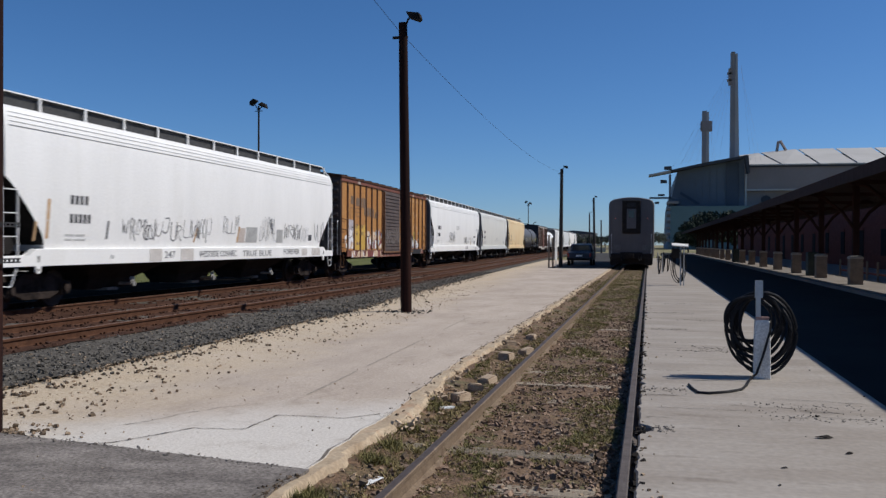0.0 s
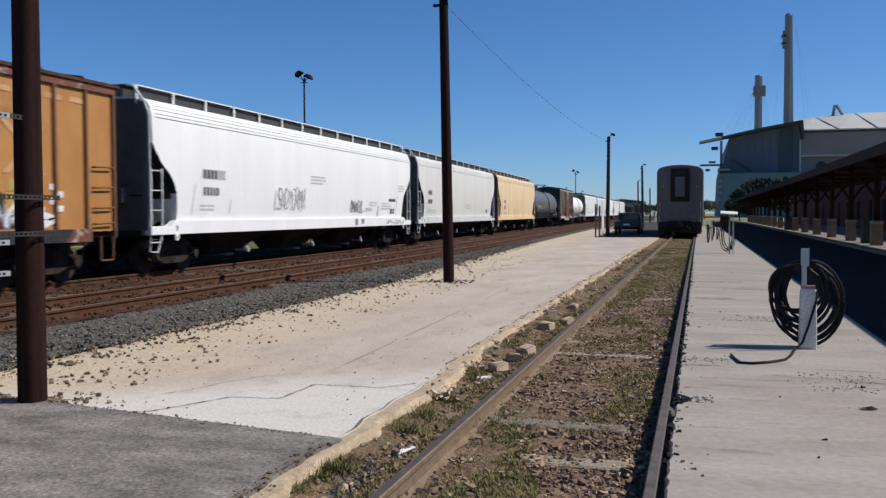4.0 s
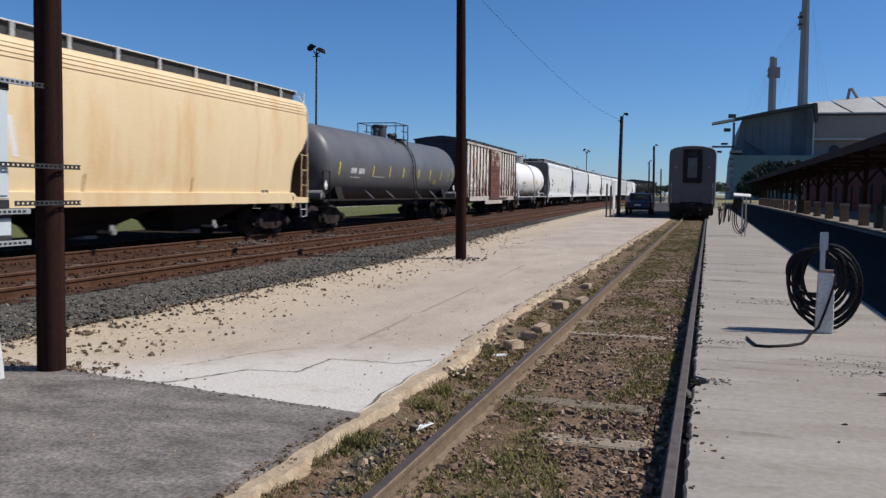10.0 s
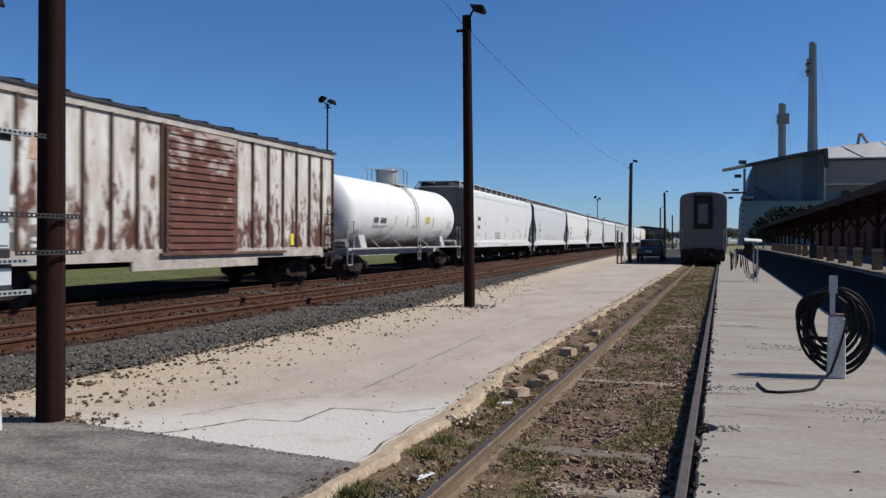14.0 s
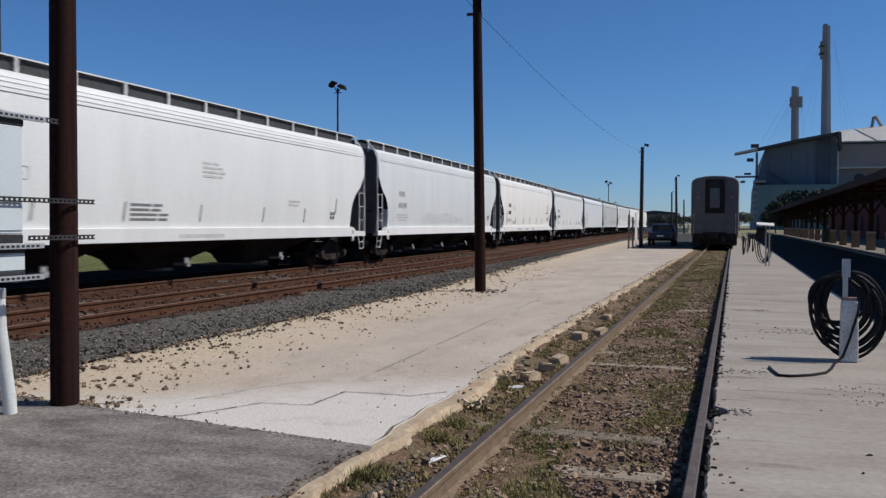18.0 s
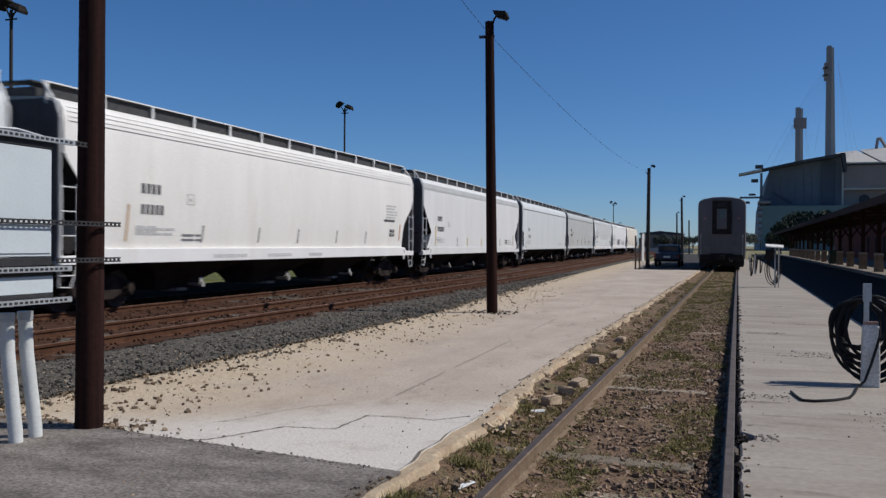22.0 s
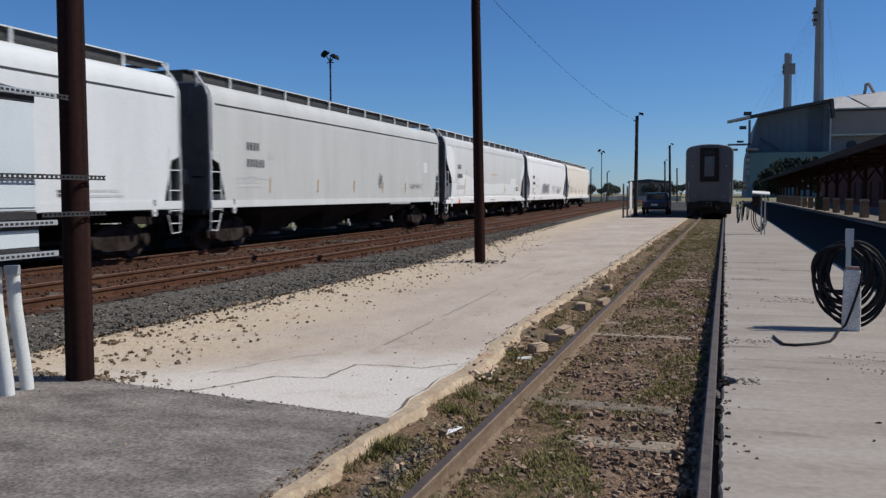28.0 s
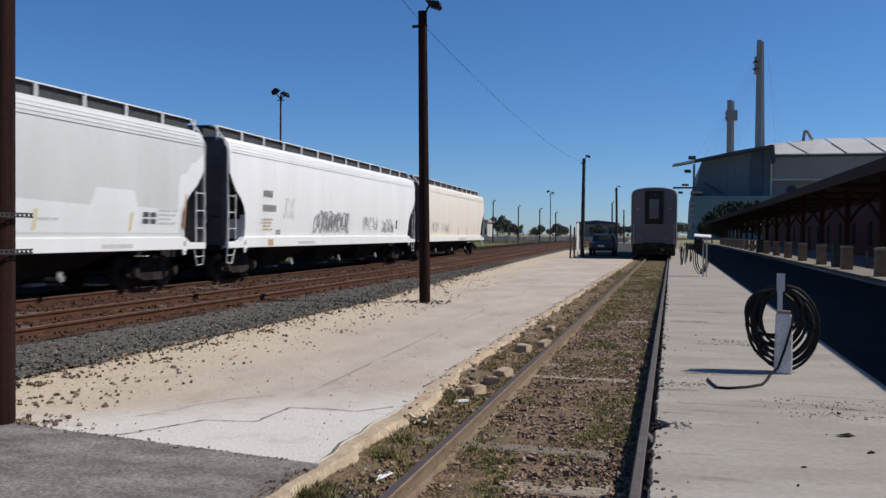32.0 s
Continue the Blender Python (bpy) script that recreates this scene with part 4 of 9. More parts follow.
# ---- cabinet on strut frame beside the near pole ----
def strut(root, x0, x1, y, z, vertical=False, dark=False):
    """A slotted channel: along x, or upright at x0 from z to x1."""
    bm = BM()
    if dark:
        # punched right through; the arm's shaded side is put into a dark colour
        box(bm, x0, x1, y - 0.02, y - 0.014, z, z + 0.013)
        box(bm, x0, x1, y - 0.02, y - 0.014, z + 0.029, z + 0.042)
        k = x0
        while k < x1 - 0.02:
            box(bm, k, min(x1, k + 0.024), y - 0.0195, y - 0.0145, z + 0.0125, z + 0.0295)
            k += 0.052
        part("strut", bm, SLOT, root, "slotted steel channel coloured dark for its shaded side")
        return
    if vertical:
        box(bm, x0, x0 + 0.042, y - 0.02, y + 0.02, z, x1)
    else:
        box(bm, x0, x1, y - 0.02, y + 0.02, z, z + 0.042)
    s = part("strut", bm, GALV, root)
    k = (z if vertical else x0) + 0.03
    while k < x1 - 0.04:
        bm = BM()
        if vertical:
            box(bm, x0 + 0.012, x0 + 0.03, y - 0.0235, y - 0.0205, k, k + 0.03)
        else:
            box(bm, k, k + 0.03, y - 0.0235, y - 0.0205, z + 0.012, z + 0.03)
        part("slot", bm, SLOT, s)
        k += 0.052


def cabinet():
    root = thing("control_cabinet", pose(-5.2, 5.53, 0.0, 0, 0, 90), "pale grey electrical cabinet on a slotted strut frame by the pole", "cabinet")

    def panel(name, x0, x1, z0, z1, y0, y1, mat, label="", to=None):
        bm = BM()
        box(bm, x0, x1, y0, y1, z0, z1)
        return part(name, bm, mat, to or root, label, bevel=0.006)
    body = panel("upper_box", -1.3, 0.0, 1.52, 2.42, 0.03, 0.25, BOX_GREY)
    panel("door", -1.27, -0.02, 1.545, 2.385, 0.018, 0.029, BOX_GREY, to=body)
    panel("dark_strip", -1.3, 0.0, 2.385, 2.44, 0.012, 0.2, SLOT, "dark strip under the top strut", body)
    lower = panel("lower_box", -1.3, 0.02, 1.225, 1.365, 0.03, 0.25, BOX_GREY)
    panel("dark_strip", -1.3, 0.0, 1.445, 1.515, 0.026, 0.2, SLOT, "dark gap between the boxes", lower)
    panel("dark_strip", -1.3, 0.02, 1.368, 1.40, 0.026, 0.2, SLOT, "dark gap between the boxes", lower)
    panel("dark_strip", -1.3, 0.02, 1.185, 1.222, 0.026, 0.2, SLOT, "dark gap under the boxes", lower)
    strut(root, -1.3, 0.2, -0.005, 2.44)
    strut(root, 0.2, 0.34, -0.005, 2.44, dark=True)
    strut(root, -0.67, 0.77, -0.005, 1.775, dark=True)
    strut(root, 0.0, 0.77, -0.005, 1.465, dark=True)
    strut(root, -1.3, 0.17, -0.005, 1.40)
    strut(root, -1.3, 0.17, -0.005, 1.145)
    strut(root, -0.70, 2.55, -0.03, 1.10, True)
    bm = BM()
    tube(bm, [(-0.6, 0.1, 2.5), (-0.3, 0.1, 2.52), (0.0, 0.1, 2.49)], 0.012, 6)
    part("top_conduit", bm, GALV, root)
    for x, y, lean in ((-0.10, 0.29, -0.12), (0.12, 0.30, -0.14)):
        bm = BM()
        tube(bm, [(x, y, -0.02), (x - 0.01, y, 0.12), (x + lean * 0.75, y, 0.75), (x + lean, y - 0.02, 1.06)], 0.056, 14)
        c = part("conduit", bm, PIPE, root, "pale grey upright conduit pipe", smooth=True)
        bm = BM()
        rod(bm, (x + lean, y - 0.02, 1.0), (x + lean, y - 0.02, 1.07), 0.062, n=14)
        part("collar", bm, GALV, c)


cabinet()


# ---- water posts with hoses on the platform ----
def hose_loops(seed, n):
    """Loops hung from one hook: bunched on one side, spread and sagging on the other."""
    rng = random.Random(seed)
    out = []
    for i in range(n):
        f = i / (n - 1)
        left, right = -0.425 + 0.20 * ((i * 5) % n) / n + rng.uniform(-0.015, 0.015), 0.15 + 0.28 * f + rng.uniform(-0.02, 0.02)
        up, down = 1.0 + 0.07 * ((i * 3) % n) / n, 0.46 - 0.41 * f ** 0.8 + rng.uniform(-0.03, 0.03)
        a, b, ox, oz = (right - left) / 2, (up - down) / 2, (left + right) / 2, (up + down) / 2
        tilt, oy = rng.uniform(-0.06, 0.06), 0.09 + 0.13 * rng.random()
        pts = []
        for k in range(37):
            t = k / 36 * 2 * math.pi
            dx, dz = a * math.sin(t), b * math.cos(t)
            squash = 1.0 - 0.12 * math.cos(t) ** 2 * (1 if math.sin(t) > 0 else -0.6)
            pts.append((ox + dx * squash + tilt * dz, oy + 0.03 * math.sin(2 * t + i), oz + dz))
        out.append(pts)
    return out


def water_post():
    root = thing("water_post", pose(1.54, 11.17, 0), "white platform water post hung with coiled black hose", "water post", "platform water posts")
    bm = BM()
    loft(bm, [[(-s, -s * 0.8, z), (s, -s * 0.8, z), (s, s * 0.8, z), (-s, s * 0.8, z)] for s, z in ((0.098, 0), (0.094, 0.4), (0.088, 0.70), (0.07, 0.74))])
    part("post", bm, WHITE_WOOD, root, bevel=0.008)
    bm = BM()
    box(bm, -0.075, 0.075, -0.06, 0.06, 0.715, 0.765)
    part("red_cap", bm, surf("faded_red_cap", (0.24, 0.13, 0.11), (0.36, 0.24, 0.21), 8, 0.8), root, "faded dull red cap")
    bm = BM()
    box(bm, -0.075, -0.02, -0.02, 0.02, 0.70, 1.20)
    part("hook_bar", bm, GALV, root, "flat grey steel bar")
    bm = BM()
    box(bm, -0.085, 0.005, -0.022, 0.022, 1.0, 1.215)
    part("bar_cap", bm, GALV, root)
    for pts in hose_loops(4, 12):
        bm = BM()
        tube(bm, pts, 0.0195, 8)
        part("hose_loop", bm, RUBBER, root, "black rubber hose loop", smooth=True)
    bm = BM()
    tube(bm, [(0.0, -0.1, 0.97), (0.09, -0.115, 0.9), (0.08, -0.125, 0.6), (0.0, -0.125, 0.3), (-0.08, -0.16, 0.08), (-0.16, -0.22, 0.02), (-0.25, -0.69, 0.015),
              (-0.34, -1.03, 0.015), (-0.5, -1.23, 0.015), (-0.71, -1.38, 0.015), (-0.83, -1.37, 0.015), (-0.88, -1.09, 0.015), (-0.91, -0.82, 0.015)], 0.0155, 7)
    part("hose_end", bm, RUBBER, root, smooth=True)
    # table-topped post further on
    far = thing("water_stand", pose(1.45, 36.5, 0), "steel water stand with a flat top and hanging hoses", "water stand", "platform water posts")
    bm = BM()
    rod(bm, (0.0, 0, 0), (0.0, 0, 1.6), 0.03, n=8)
    part("post", bm, GALV, far)
    bm = BM()
    rod(bm, (0.13, 0.02, 0), (0.13, 0.02, 1.6), 0.025, n=8)
    part("post", bm, GALV, far)
    bm = BM()
    box(bm, -0.36, 0.30, -0.2, 0.2, 1.62, 1.67)
    part("table_top", bm, WHITE_WOOD, far, bevel=0.01).matrix_local = Matrix.Translation((0, 0, 1.64)) @ pose(0, 0, 0, 14, 4) @ Matrix.Translation((0, 0, -1.64))
    bm = BM()
    box(bm, -0.36, -0.06, -0.12, 0.14, 1.12, 1.52)
    part("valve_box", bm, BLACK_IRON, far, "dark valve housing under the top", bevel=0.02)
    for x in (-0.3, -0.12):
        bm = BM()
        rod(bm, (x, 0, 1.1), (x, 0, 1.62), 0.018, n=6)
        part("bracket", bm, BLACK_IRON, far)
    bm = BM()
    tube(bm, [(-0.4, -0.05, 1.15), (-0.3, 0, 1.42), (-0.1, 0, 1.45), (0.0, 0, 1.4)], 0.035, 8)
    part("valve", bm, BLACK_IRON, far, "dark valve piping")
    for k in range(6):
        a, low, off = 0.17 + 0.022 * k, 0.28 - 0.035 * k, 0.04 * math.sin(k * 2.1) - 0.06
        pts = [(off + a * math.sin(q * math.pi / 12), 0.08 + 0.02 * k, (1.35 + low) / 2 + (1.35 - low) / 2 * math.cos(q * math.pi / 12)) for q in range(25)]
        bm = BM()
        tube(bm, pts, 0.017, 6)
        part("hose_loop", bm, RUBBER, far, "black rubber hose loop", smooth=True)
    rng = random.Random(3)
    for k, (x, y) in enumerate(((0.75, 50), (1.0, 53.5), (1.35, 56), (0.8, 60), (1.25, 64))):
        t = thing("water_stand", pose(x, y, 0), "grey steel water stand with valves beside the parked train", "water stand", "platform water posts")
        bm = BM()
        rod(bm, (0, 0, 0), (0, 0, 0.95 + 0.3 * rng.random()), 0.035, n=8)
        part("post", bm, GALV if k % 2 else BLACK_IRON, t)
        bm = BM()
        rod(bm, (-0.12, 0, 0.82), (0.14, 0, 0.82), 0.03, n=8)
        part("valve", bm, BLACK_IRON, t)
        bm = BM()
        tube(bm, [(0.12, 0, 0.82), (0.1, 0, 0.5), (0.06, 0.02, 0.15), (0.02, 0.03, 0.02)], 0.03, 6)
        part("hose", bm, RUBBER, t, "short black hose", smooth=True)


water_post()


def dry_leaf(x, y, turn, size):
    bm = BM()
    v = [bm.verts.new((a * size, b * size, c * size)) for a, b, c in ((-1, 0, 0.15), (-0.3, 0.45, 0.1), (0.5, 0.35, 0.3), (1.1, 0, 0.05), (0.4, -0.4, 0.12), (-0.4, -0.35, 0.3))]
    low = [bm.verts.new(q.co - Vector((0, 0, 0.004))) for q in v]
    bm.faces.new(v)
    bm.faces.new(low[::-1])
    for k in range(6):
        bm.faces.new((v[k - 1], low[k - 1], low[k], v[k]))
    ob = solid("dry_leaf", bm, BLACK_IRON, "curled dark dry leaf on the platform", "leaf", "dry leaves")
    ob.matrix_world = pose(x, y, 0.005, 0, 0, turn)


for leaf_at in ((1.63, 7.75, 10, 0.075), (1.72, 7.2, 40, 0.04), (1.05, 6.1, 80, 0.02), (1.15, 6.6, 20, 0.025)):
    dry_leaf(*leaf_at)


# ---- low sign posts by the lane end ----
BARE_POST = surf("weathered_brown_post", (0.11, 0.085, 0.065), (0.19, 0.15, 0.12), 3, 0.9, stretch=(6, 6, 0.5), bump=0.2)


def lane_marker():
    root = thing("lane_marker", pose(-6.3, 60.0, -0.01), "two dark posts and a white board at the lane end", "sign post")
    for x in (-0.22, 0.05):
        bm = BM()
        rod(bm, (x, 0, -0.1), (x, 0, 2.3 if x < 0 else 2.15), 0.06, n=10)
        part("post", bm, BARE_POST, root, smooth=True)
    bm = BM()
    box(bm, -0.12, 0.12, -0.02, 0.02, 0.55, 2.45)
    part("board", bm, WHITE_WOOD, root, bevel=0.005).matrix_local = pose(0.27, 0, 0, 0, 0, 55)
    bm = BM()
    box(bm, 0.25, 0.29, 0.02, 0.06, -0.1, 2.4)
    part("stake", bm, GALV, root)


lane_marker()

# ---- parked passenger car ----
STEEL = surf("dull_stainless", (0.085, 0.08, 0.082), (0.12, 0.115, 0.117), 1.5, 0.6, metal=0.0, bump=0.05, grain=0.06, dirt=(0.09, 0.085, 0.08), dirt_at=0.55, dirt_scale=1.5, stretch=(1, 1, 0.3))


def passenger_car():
    root = thing("passenger_car", pose(-0.98, 61.5, 0.03), "tall stainless bilevel passenger car parked on the station track", "passenger car")
    half = [(1.52, 0.75), (1.55, 1.3), (1.55, 4.3), (1.525, 4.5), (1.44, 4.66), (1.2, 4.79), (0.6, 4.9), (0.0, 4.93)]
    ring = half + [(-x, z) for x, z in half[-2::-1]]
    bm = BM()
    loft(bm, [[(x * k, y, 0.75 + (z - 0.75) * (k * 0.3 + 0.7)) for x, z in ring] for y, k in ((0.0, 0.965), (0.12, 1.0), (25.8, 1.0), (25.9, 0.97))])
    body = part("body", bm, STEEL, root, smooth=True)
    bm = BM()
    box(bm, -0.62, 0.62, -0.16, 0.02, 2.4, 4.7)
    part("end_frame", bm, BLACK_IRON, body, "dark rubber gangway frame", bevel=0.04)
    bm = BM()
    box(bm, -0.32, 0.32, -0.185, -0.165, 2.75, 4.1)
    door = part("end_door", bm, surf("pale_door_paint", (0.085, 0.082, 0.085), (0.115, 0.11, 0.115), 3, 0.6), body, "pale grey end door", bevel=0.01)
    bm = BM()
    box(bm, -0.2, 0.2, -0.192, -0.187, 3.5, 4.0)
    part("door_window", bm, GLASS, door)
    bm = BM()
    box(bm, -0.3, 0.3, -0.2, -0.16, 4.25, 4.5)
    part("number_plate_bar", bm, SLOT, body)
    for s in (-1, 1):
        bm = BM()
        rod(bm, (s * 1.08, -0.02, 3.45), (s * 1.08, -0.06, 3.45), 0.035, n=10)
        part("marker_lamp", bm, REDLAMP, body, "small red marker lamp")
        bm = BM()
        tube(bm, [(s * 1.35, -0.03, 1.0), (s * 1.35, -0.1, 1.05), (s * 1.35, -0.1, 2.3), (s * 1.35, -0.03, 2.35)], 0.02)
        part("grab_rail", bm, GALV, body)
        bm = BM()
        box(bm, s * 0.95 - 0.2, s * 0.95 + 0.2, -0.04, 0.02, 1.25, 1.6)
        part("end_panel", bm, surf("grey_panel_paint", (0.10, 0.10, 0.10), (0.13, 0.13, 0.13), 3, 0.6), body, bevel=0.01)
    for i in range(9):
        for z0, z1 in ((1.55, 2.2), (3.35, 4.0)):
            for s in (-1, 1):
                bm = BM()
                box(bm, s * 1.545 if s > 0 else -1.56, 1.56 if s > 0 else -1.545, 2.2 + i * 2.5, 3.7 + i * 2.5, z0, z1)
                part("window", bm, GLASS, body)
    bm = BM()
    box(bm, -1.45, 1.45, 0.1, 25.7, 0.28, 0.76)
    box(bm, -0.75, 0.75, -0.05, 0.3, 0.6, 1.1)
    part("underframe", bm, BLACK_IRON, root)
    bm = BM()
    box(bm, -0.12, 0.12, -0.75, 0.1, 0.72, 0.98)
    box(bm, -0.2, 0.2, -0.95, -0.7, 0.70, 1.0)
    part("coupler", bm, BLACK_IRON, root, bevel=0.02)
    bm = BM()
    box(bm, -1.4, 1.4, -0.08, 0.1, 0.62, 1.02)
    part("end_beam", bm, BLACK_IRON, root, "dark end beam", bevel=0.02)
    for s in (-1, 1):
        bm = BM()
        box(bm, s * 1.15 - 0.25, s * 1.15 + 0.25, -0.06, 0.08, 0.2, 0.7)
        part("end_step", bm, BLACK_IRON, root)
    for x in (-0.7, 0.7):
        bm = BM()
        tube(bm, [(x, -0.02, 0.9), (x * 0.95, -0.3, 0.6), (x * 0.8, -0.45, 0.5), (x * 0.7, -0.3, 0.75)], 0.03)
        part("hose", bm, RUBBER, root)
    for y in (3.4, 22.4):
        bm = BM()
        box(bm, -1.1, 1.1, y - 1.5, y + 1.5, 0.3, 0.62)
        t = part("truck", bm, BLACK_IRON, root, bevel=0.04)
        for dy in (-1.25, 1.25):
            for s in (-1, 1):
                bm = BM()
                rod(bm, (s * 0.69, y + dy, 0.46), (s * 0.82, y + dy, 0.46), 0.46, n=20)
                part("wheel", bm, WHEEL_IRON, t)


passenger_car()


# ---- blue pickup parked in the shade ----
def pickup():
    blue = surf("blue_car_paint", (0.025, 0.034, 0.055), (0.035, 0.046, 0.07), 2, 0.35, metal=0.2, bump=0, grain=0.04)
    root = thing("pickup_truck", pose(-5.1, 68.5, -0.02), "blue pickup truck parked in the shade of the train", "pickup truck")
    bm = BM()
    loft(bm, [[(-w, y, 0.45), (w, y, 0.45), (w, y, zt - 0.12), (w * 0.93, y, zt), (-w * 0.93, y, zt), (-w, y, zt - 0.12)] for y, w, zt in
              ((0, 0.9, 1.0), (0.1, 0.96, 1.08), (2.0, 0.97, 1.1), (3.9, 0.97, 1.12), (4.0, 0.96, 1.08), (5.3, 0.93, 1.0), (5.45, 0.85, 0.85))])
    body = part("body", bm, blue, root, smooth=True)
    bm = BM()
    loft(bm, [[(-w, y, 1.05), (w, y, 1.05), (w * 0.86, y, zt), (-w * 0.86, y, zt)] for y, w, zt in ((1.9, 0.92, 1.1), (2.05, 0.92, 1.68), (3.3, 0.92, 1.72), (4.1, 0.92, 1.1))])
    part("cab", bm, blue, body, smooth=True)
    bm = BM()
    prism(bm, [(-0.72, 1.15), (0.72, 1.15), (0.64, 1.6), (-0.64, 1.6)], "y", 1.93, 2.0)
    part("rear_window", bm, GLASS, body)
    bm = BM()
    box(bm, -0.95, 0.95, -0.14, 0.02, 0.42, 0.6)
    part("bumper", bm, BLACK_IRON, body, bevel=0.02)
    for s in (-1, 1):
        bm = BM()
        box(bm, s * 0.86 - 0.07, s * 0.86 + 0.07, -0.02, 0.03, 0.7, 0.98)
        part("tail_light", bm, RED_PAINT, body)
        for y in (1.0, 4.4):
            bm = BM()
            rod(bm, (s * 0.78, y, 0.36), (s * 0.97, y, 0.36), 0.36, n=18)
            w = part("wheel", bm, RUBBER, root, smooth=True)
            bm = BM()
            rod(bm, (s * 0.95, y, 0.36), (s * 0.985, y, 0.36), 0.2, n=14)
            part("rim", bm, GALV, w)
    bm = BM()
    box(bm, -0.25, 0.25, -0.012, 0.0, 0.72, 0.86)
    part("plate_bar", bm, WHITE_MARK, body)


pickup()


# ---- platform canopy with pedestals, and the depot behind it ----
CANOPY = surf("dark_brown_canopy", (0.034, 0.022, 0.020), (0.052, 0.036, 0.033), 0.8, 0.95, stretch=(1, 6, 1), bump=0.2, dirt=(0.045, 0.032, 0.029), dirt_at=0.6, spec=0.1)
CANOPY_IN = surf("canopy_underside", (0.038, 0.018, 0.015), (0.060, 0.029, 0.025), 1.2, 0.95, stretch=(1, 6, 1), spec=0.1)
# pale caps, with the sunlight on the pedestal tops put into the colour
PED_CAP = surf("sunlit_pale_cap", (0.42, 0.35, 0.27), (0.53, 0.45, 0.36), 2.5, 0.9, bump=0.2)
PED = surf("tan_pedestal", (0.20, 0.143, 0.10), (0.29, 0.22, 0.16), 2.5, 0.9, bump=0.3)
DEPOT = surf("red_brown_brick", (0.13, 0.046, 0.036), (0.19, 0.073, 0.058), 3, 0.95, fine=14, bump=0.4, spec=0.1)


def canopy():
    root = thing("platform_canopy", pose(8.3, 0, 0.1), "long dark brown platform canopy on a row of posts", "canopy")
    y0, y1 = 3.0, 158.0
    n = 22
    for k in range(n):
        a, b = y0 + (y1 - y0) * k / n, y0 + (y1 - y0) * (k + 1) / n
        for s in (-1, 1):
            bm = BM()
            prism(bm, [(0, 4.62), (s * 2.38, 3.73), (s * 2.38, 3.63), (0, 4.50)], "y", a + 0.02, b - 0.02)
            part("roof_panel", bm, CANOPY, root)
    bm = BM()
    for s in (-1, 1):
        box(bm, s * 2.38 - 0.04, s * 2.38 + 0.04, y0, y1, 3.42, 3.76)
    part("fascia", bm, CANOPY, root)
    bm = BM()
    box(bm, -0.09, 0.09, y0, y1, 4.2, 4.5)
    box(bm, -2.0, -1.9, y0, y1, 3.82, 3.95)
    box(bm, 1.9, 2.0, y0, y1, 3.82, 3.95)
    part("purlin", bm, CANOPY_IN, root)
    for k in range(21):
        y = 8.9 + 7.2 * k
        bm = BM()
        box(bm, -0.12, 0.12, y - 0.12, y + 0.12, 1.15, 4.4)
        part("post", bm, CANOPY_IN, root, bevel=0.015)
        bm = BM()
        for s in (-1, 1):
            tube(bm, [(s * 0.1, y, 2.3), (s * 0.5, y, 2.9), (s * 1.2, y, 3.5), (s * 2.3, y, 3.8)], 0.07, 6)
        box(bm, -2.3, 2.3, y - 0.06, y + 0.06, 3.56, 3.7)
        part("bracket", bm, CANOPY_IN, root)
        bm = BM()
        loft(bm, [[(-w, y - w, z), (w, y - w, z), (w, y + w, z), (-w, y + w, z)] for w, z in ((0.245, 0.0), (0.24, 1.03))])
        ped = part("pedestal", bm, PED, root, "tan brick pedestal under the post")
        bm = BM()
        loft(bm, [[(-w, y - w, z), (w, y - w, z), (w, y + w, z), (-w, y + w, z)] for w, z in ((0.26, 1.03), (0.26, 1.1), (0.16, 1.17))])
        part("cap", bm, PED_CAP, ped)
    for x, y, w in ((8.47, 48.1, 0.28), (8.25, 84.8, 0.42)):
        bm = BM()
        box(bm, -w, w, -0.35, 0.35, 0, 1.22)
        ob = solid("utility_bin", bm, surf("dark_green_bin", (0.03, 0.04, 0.03), (0.05, 0.06, 0.045), 3, 0.7), "dark square bin beside a canopy pedestal", "bin", bevel=0.03)
        ob.matrix_world = pose(x, y, 0.1)


canopy()


def depot():
    root = thing("depot_building", pose(15.5, 0, 0.1), "long red-brown brick depot behind the canopy, heightened unseen to shade the walk", "building")
    # upper wall and roof are added, hidden by the canopy, to shade the walk
    bm = BM()
    box(bm, 0, 9, 2, 160, -0.3, 6.0)
    part("wall", bm, DEPOT, root)
    bm = BM()
    prism(bm, [(-0.5, 6.0), (9.5, 6.0), (9.2, 6.35), (4.5, 7.0), (-0.3, 6.2)], "y", 1.6, 160.4)
    part("roof", bm, CANOPY, root)
    for k in range(18):
        y = 12 + 6.3 * k
        bm = BM()
        box(bm, -0.05, 0.0, y, y + 1.3, 0.9 if k % 3 else 0.0, 2.7)
        w = part("window" if k % 3 else "door", bm, BLACK_IRON, root)
        bm = BM()
        box(bm, -0.1, -0.02, y - 0.1, y + 1.4, 2.7, 2.9)
        part("lintel", bm, DEPOT, w)
    # low rail fence on the walk
    f = thing("walk_fence", pose(9.9, 0, 0.1), "low tan wooden fence along the walk", "fence")
    for k in range(16):
        bm = BM()
        box(bm, -0.04, 0.04, 20 + 1.9 * k, 20.08 + 1.9 * k, -0.05, 0.85)
        part("post", bm, PED, f)
    for z in (0.25,):
        bm = BM()
        box(bm, 0.045, 0.07, 20, 48.6, z, z + 0.09)
        part("board", bm, DEPOT, f)


depot()


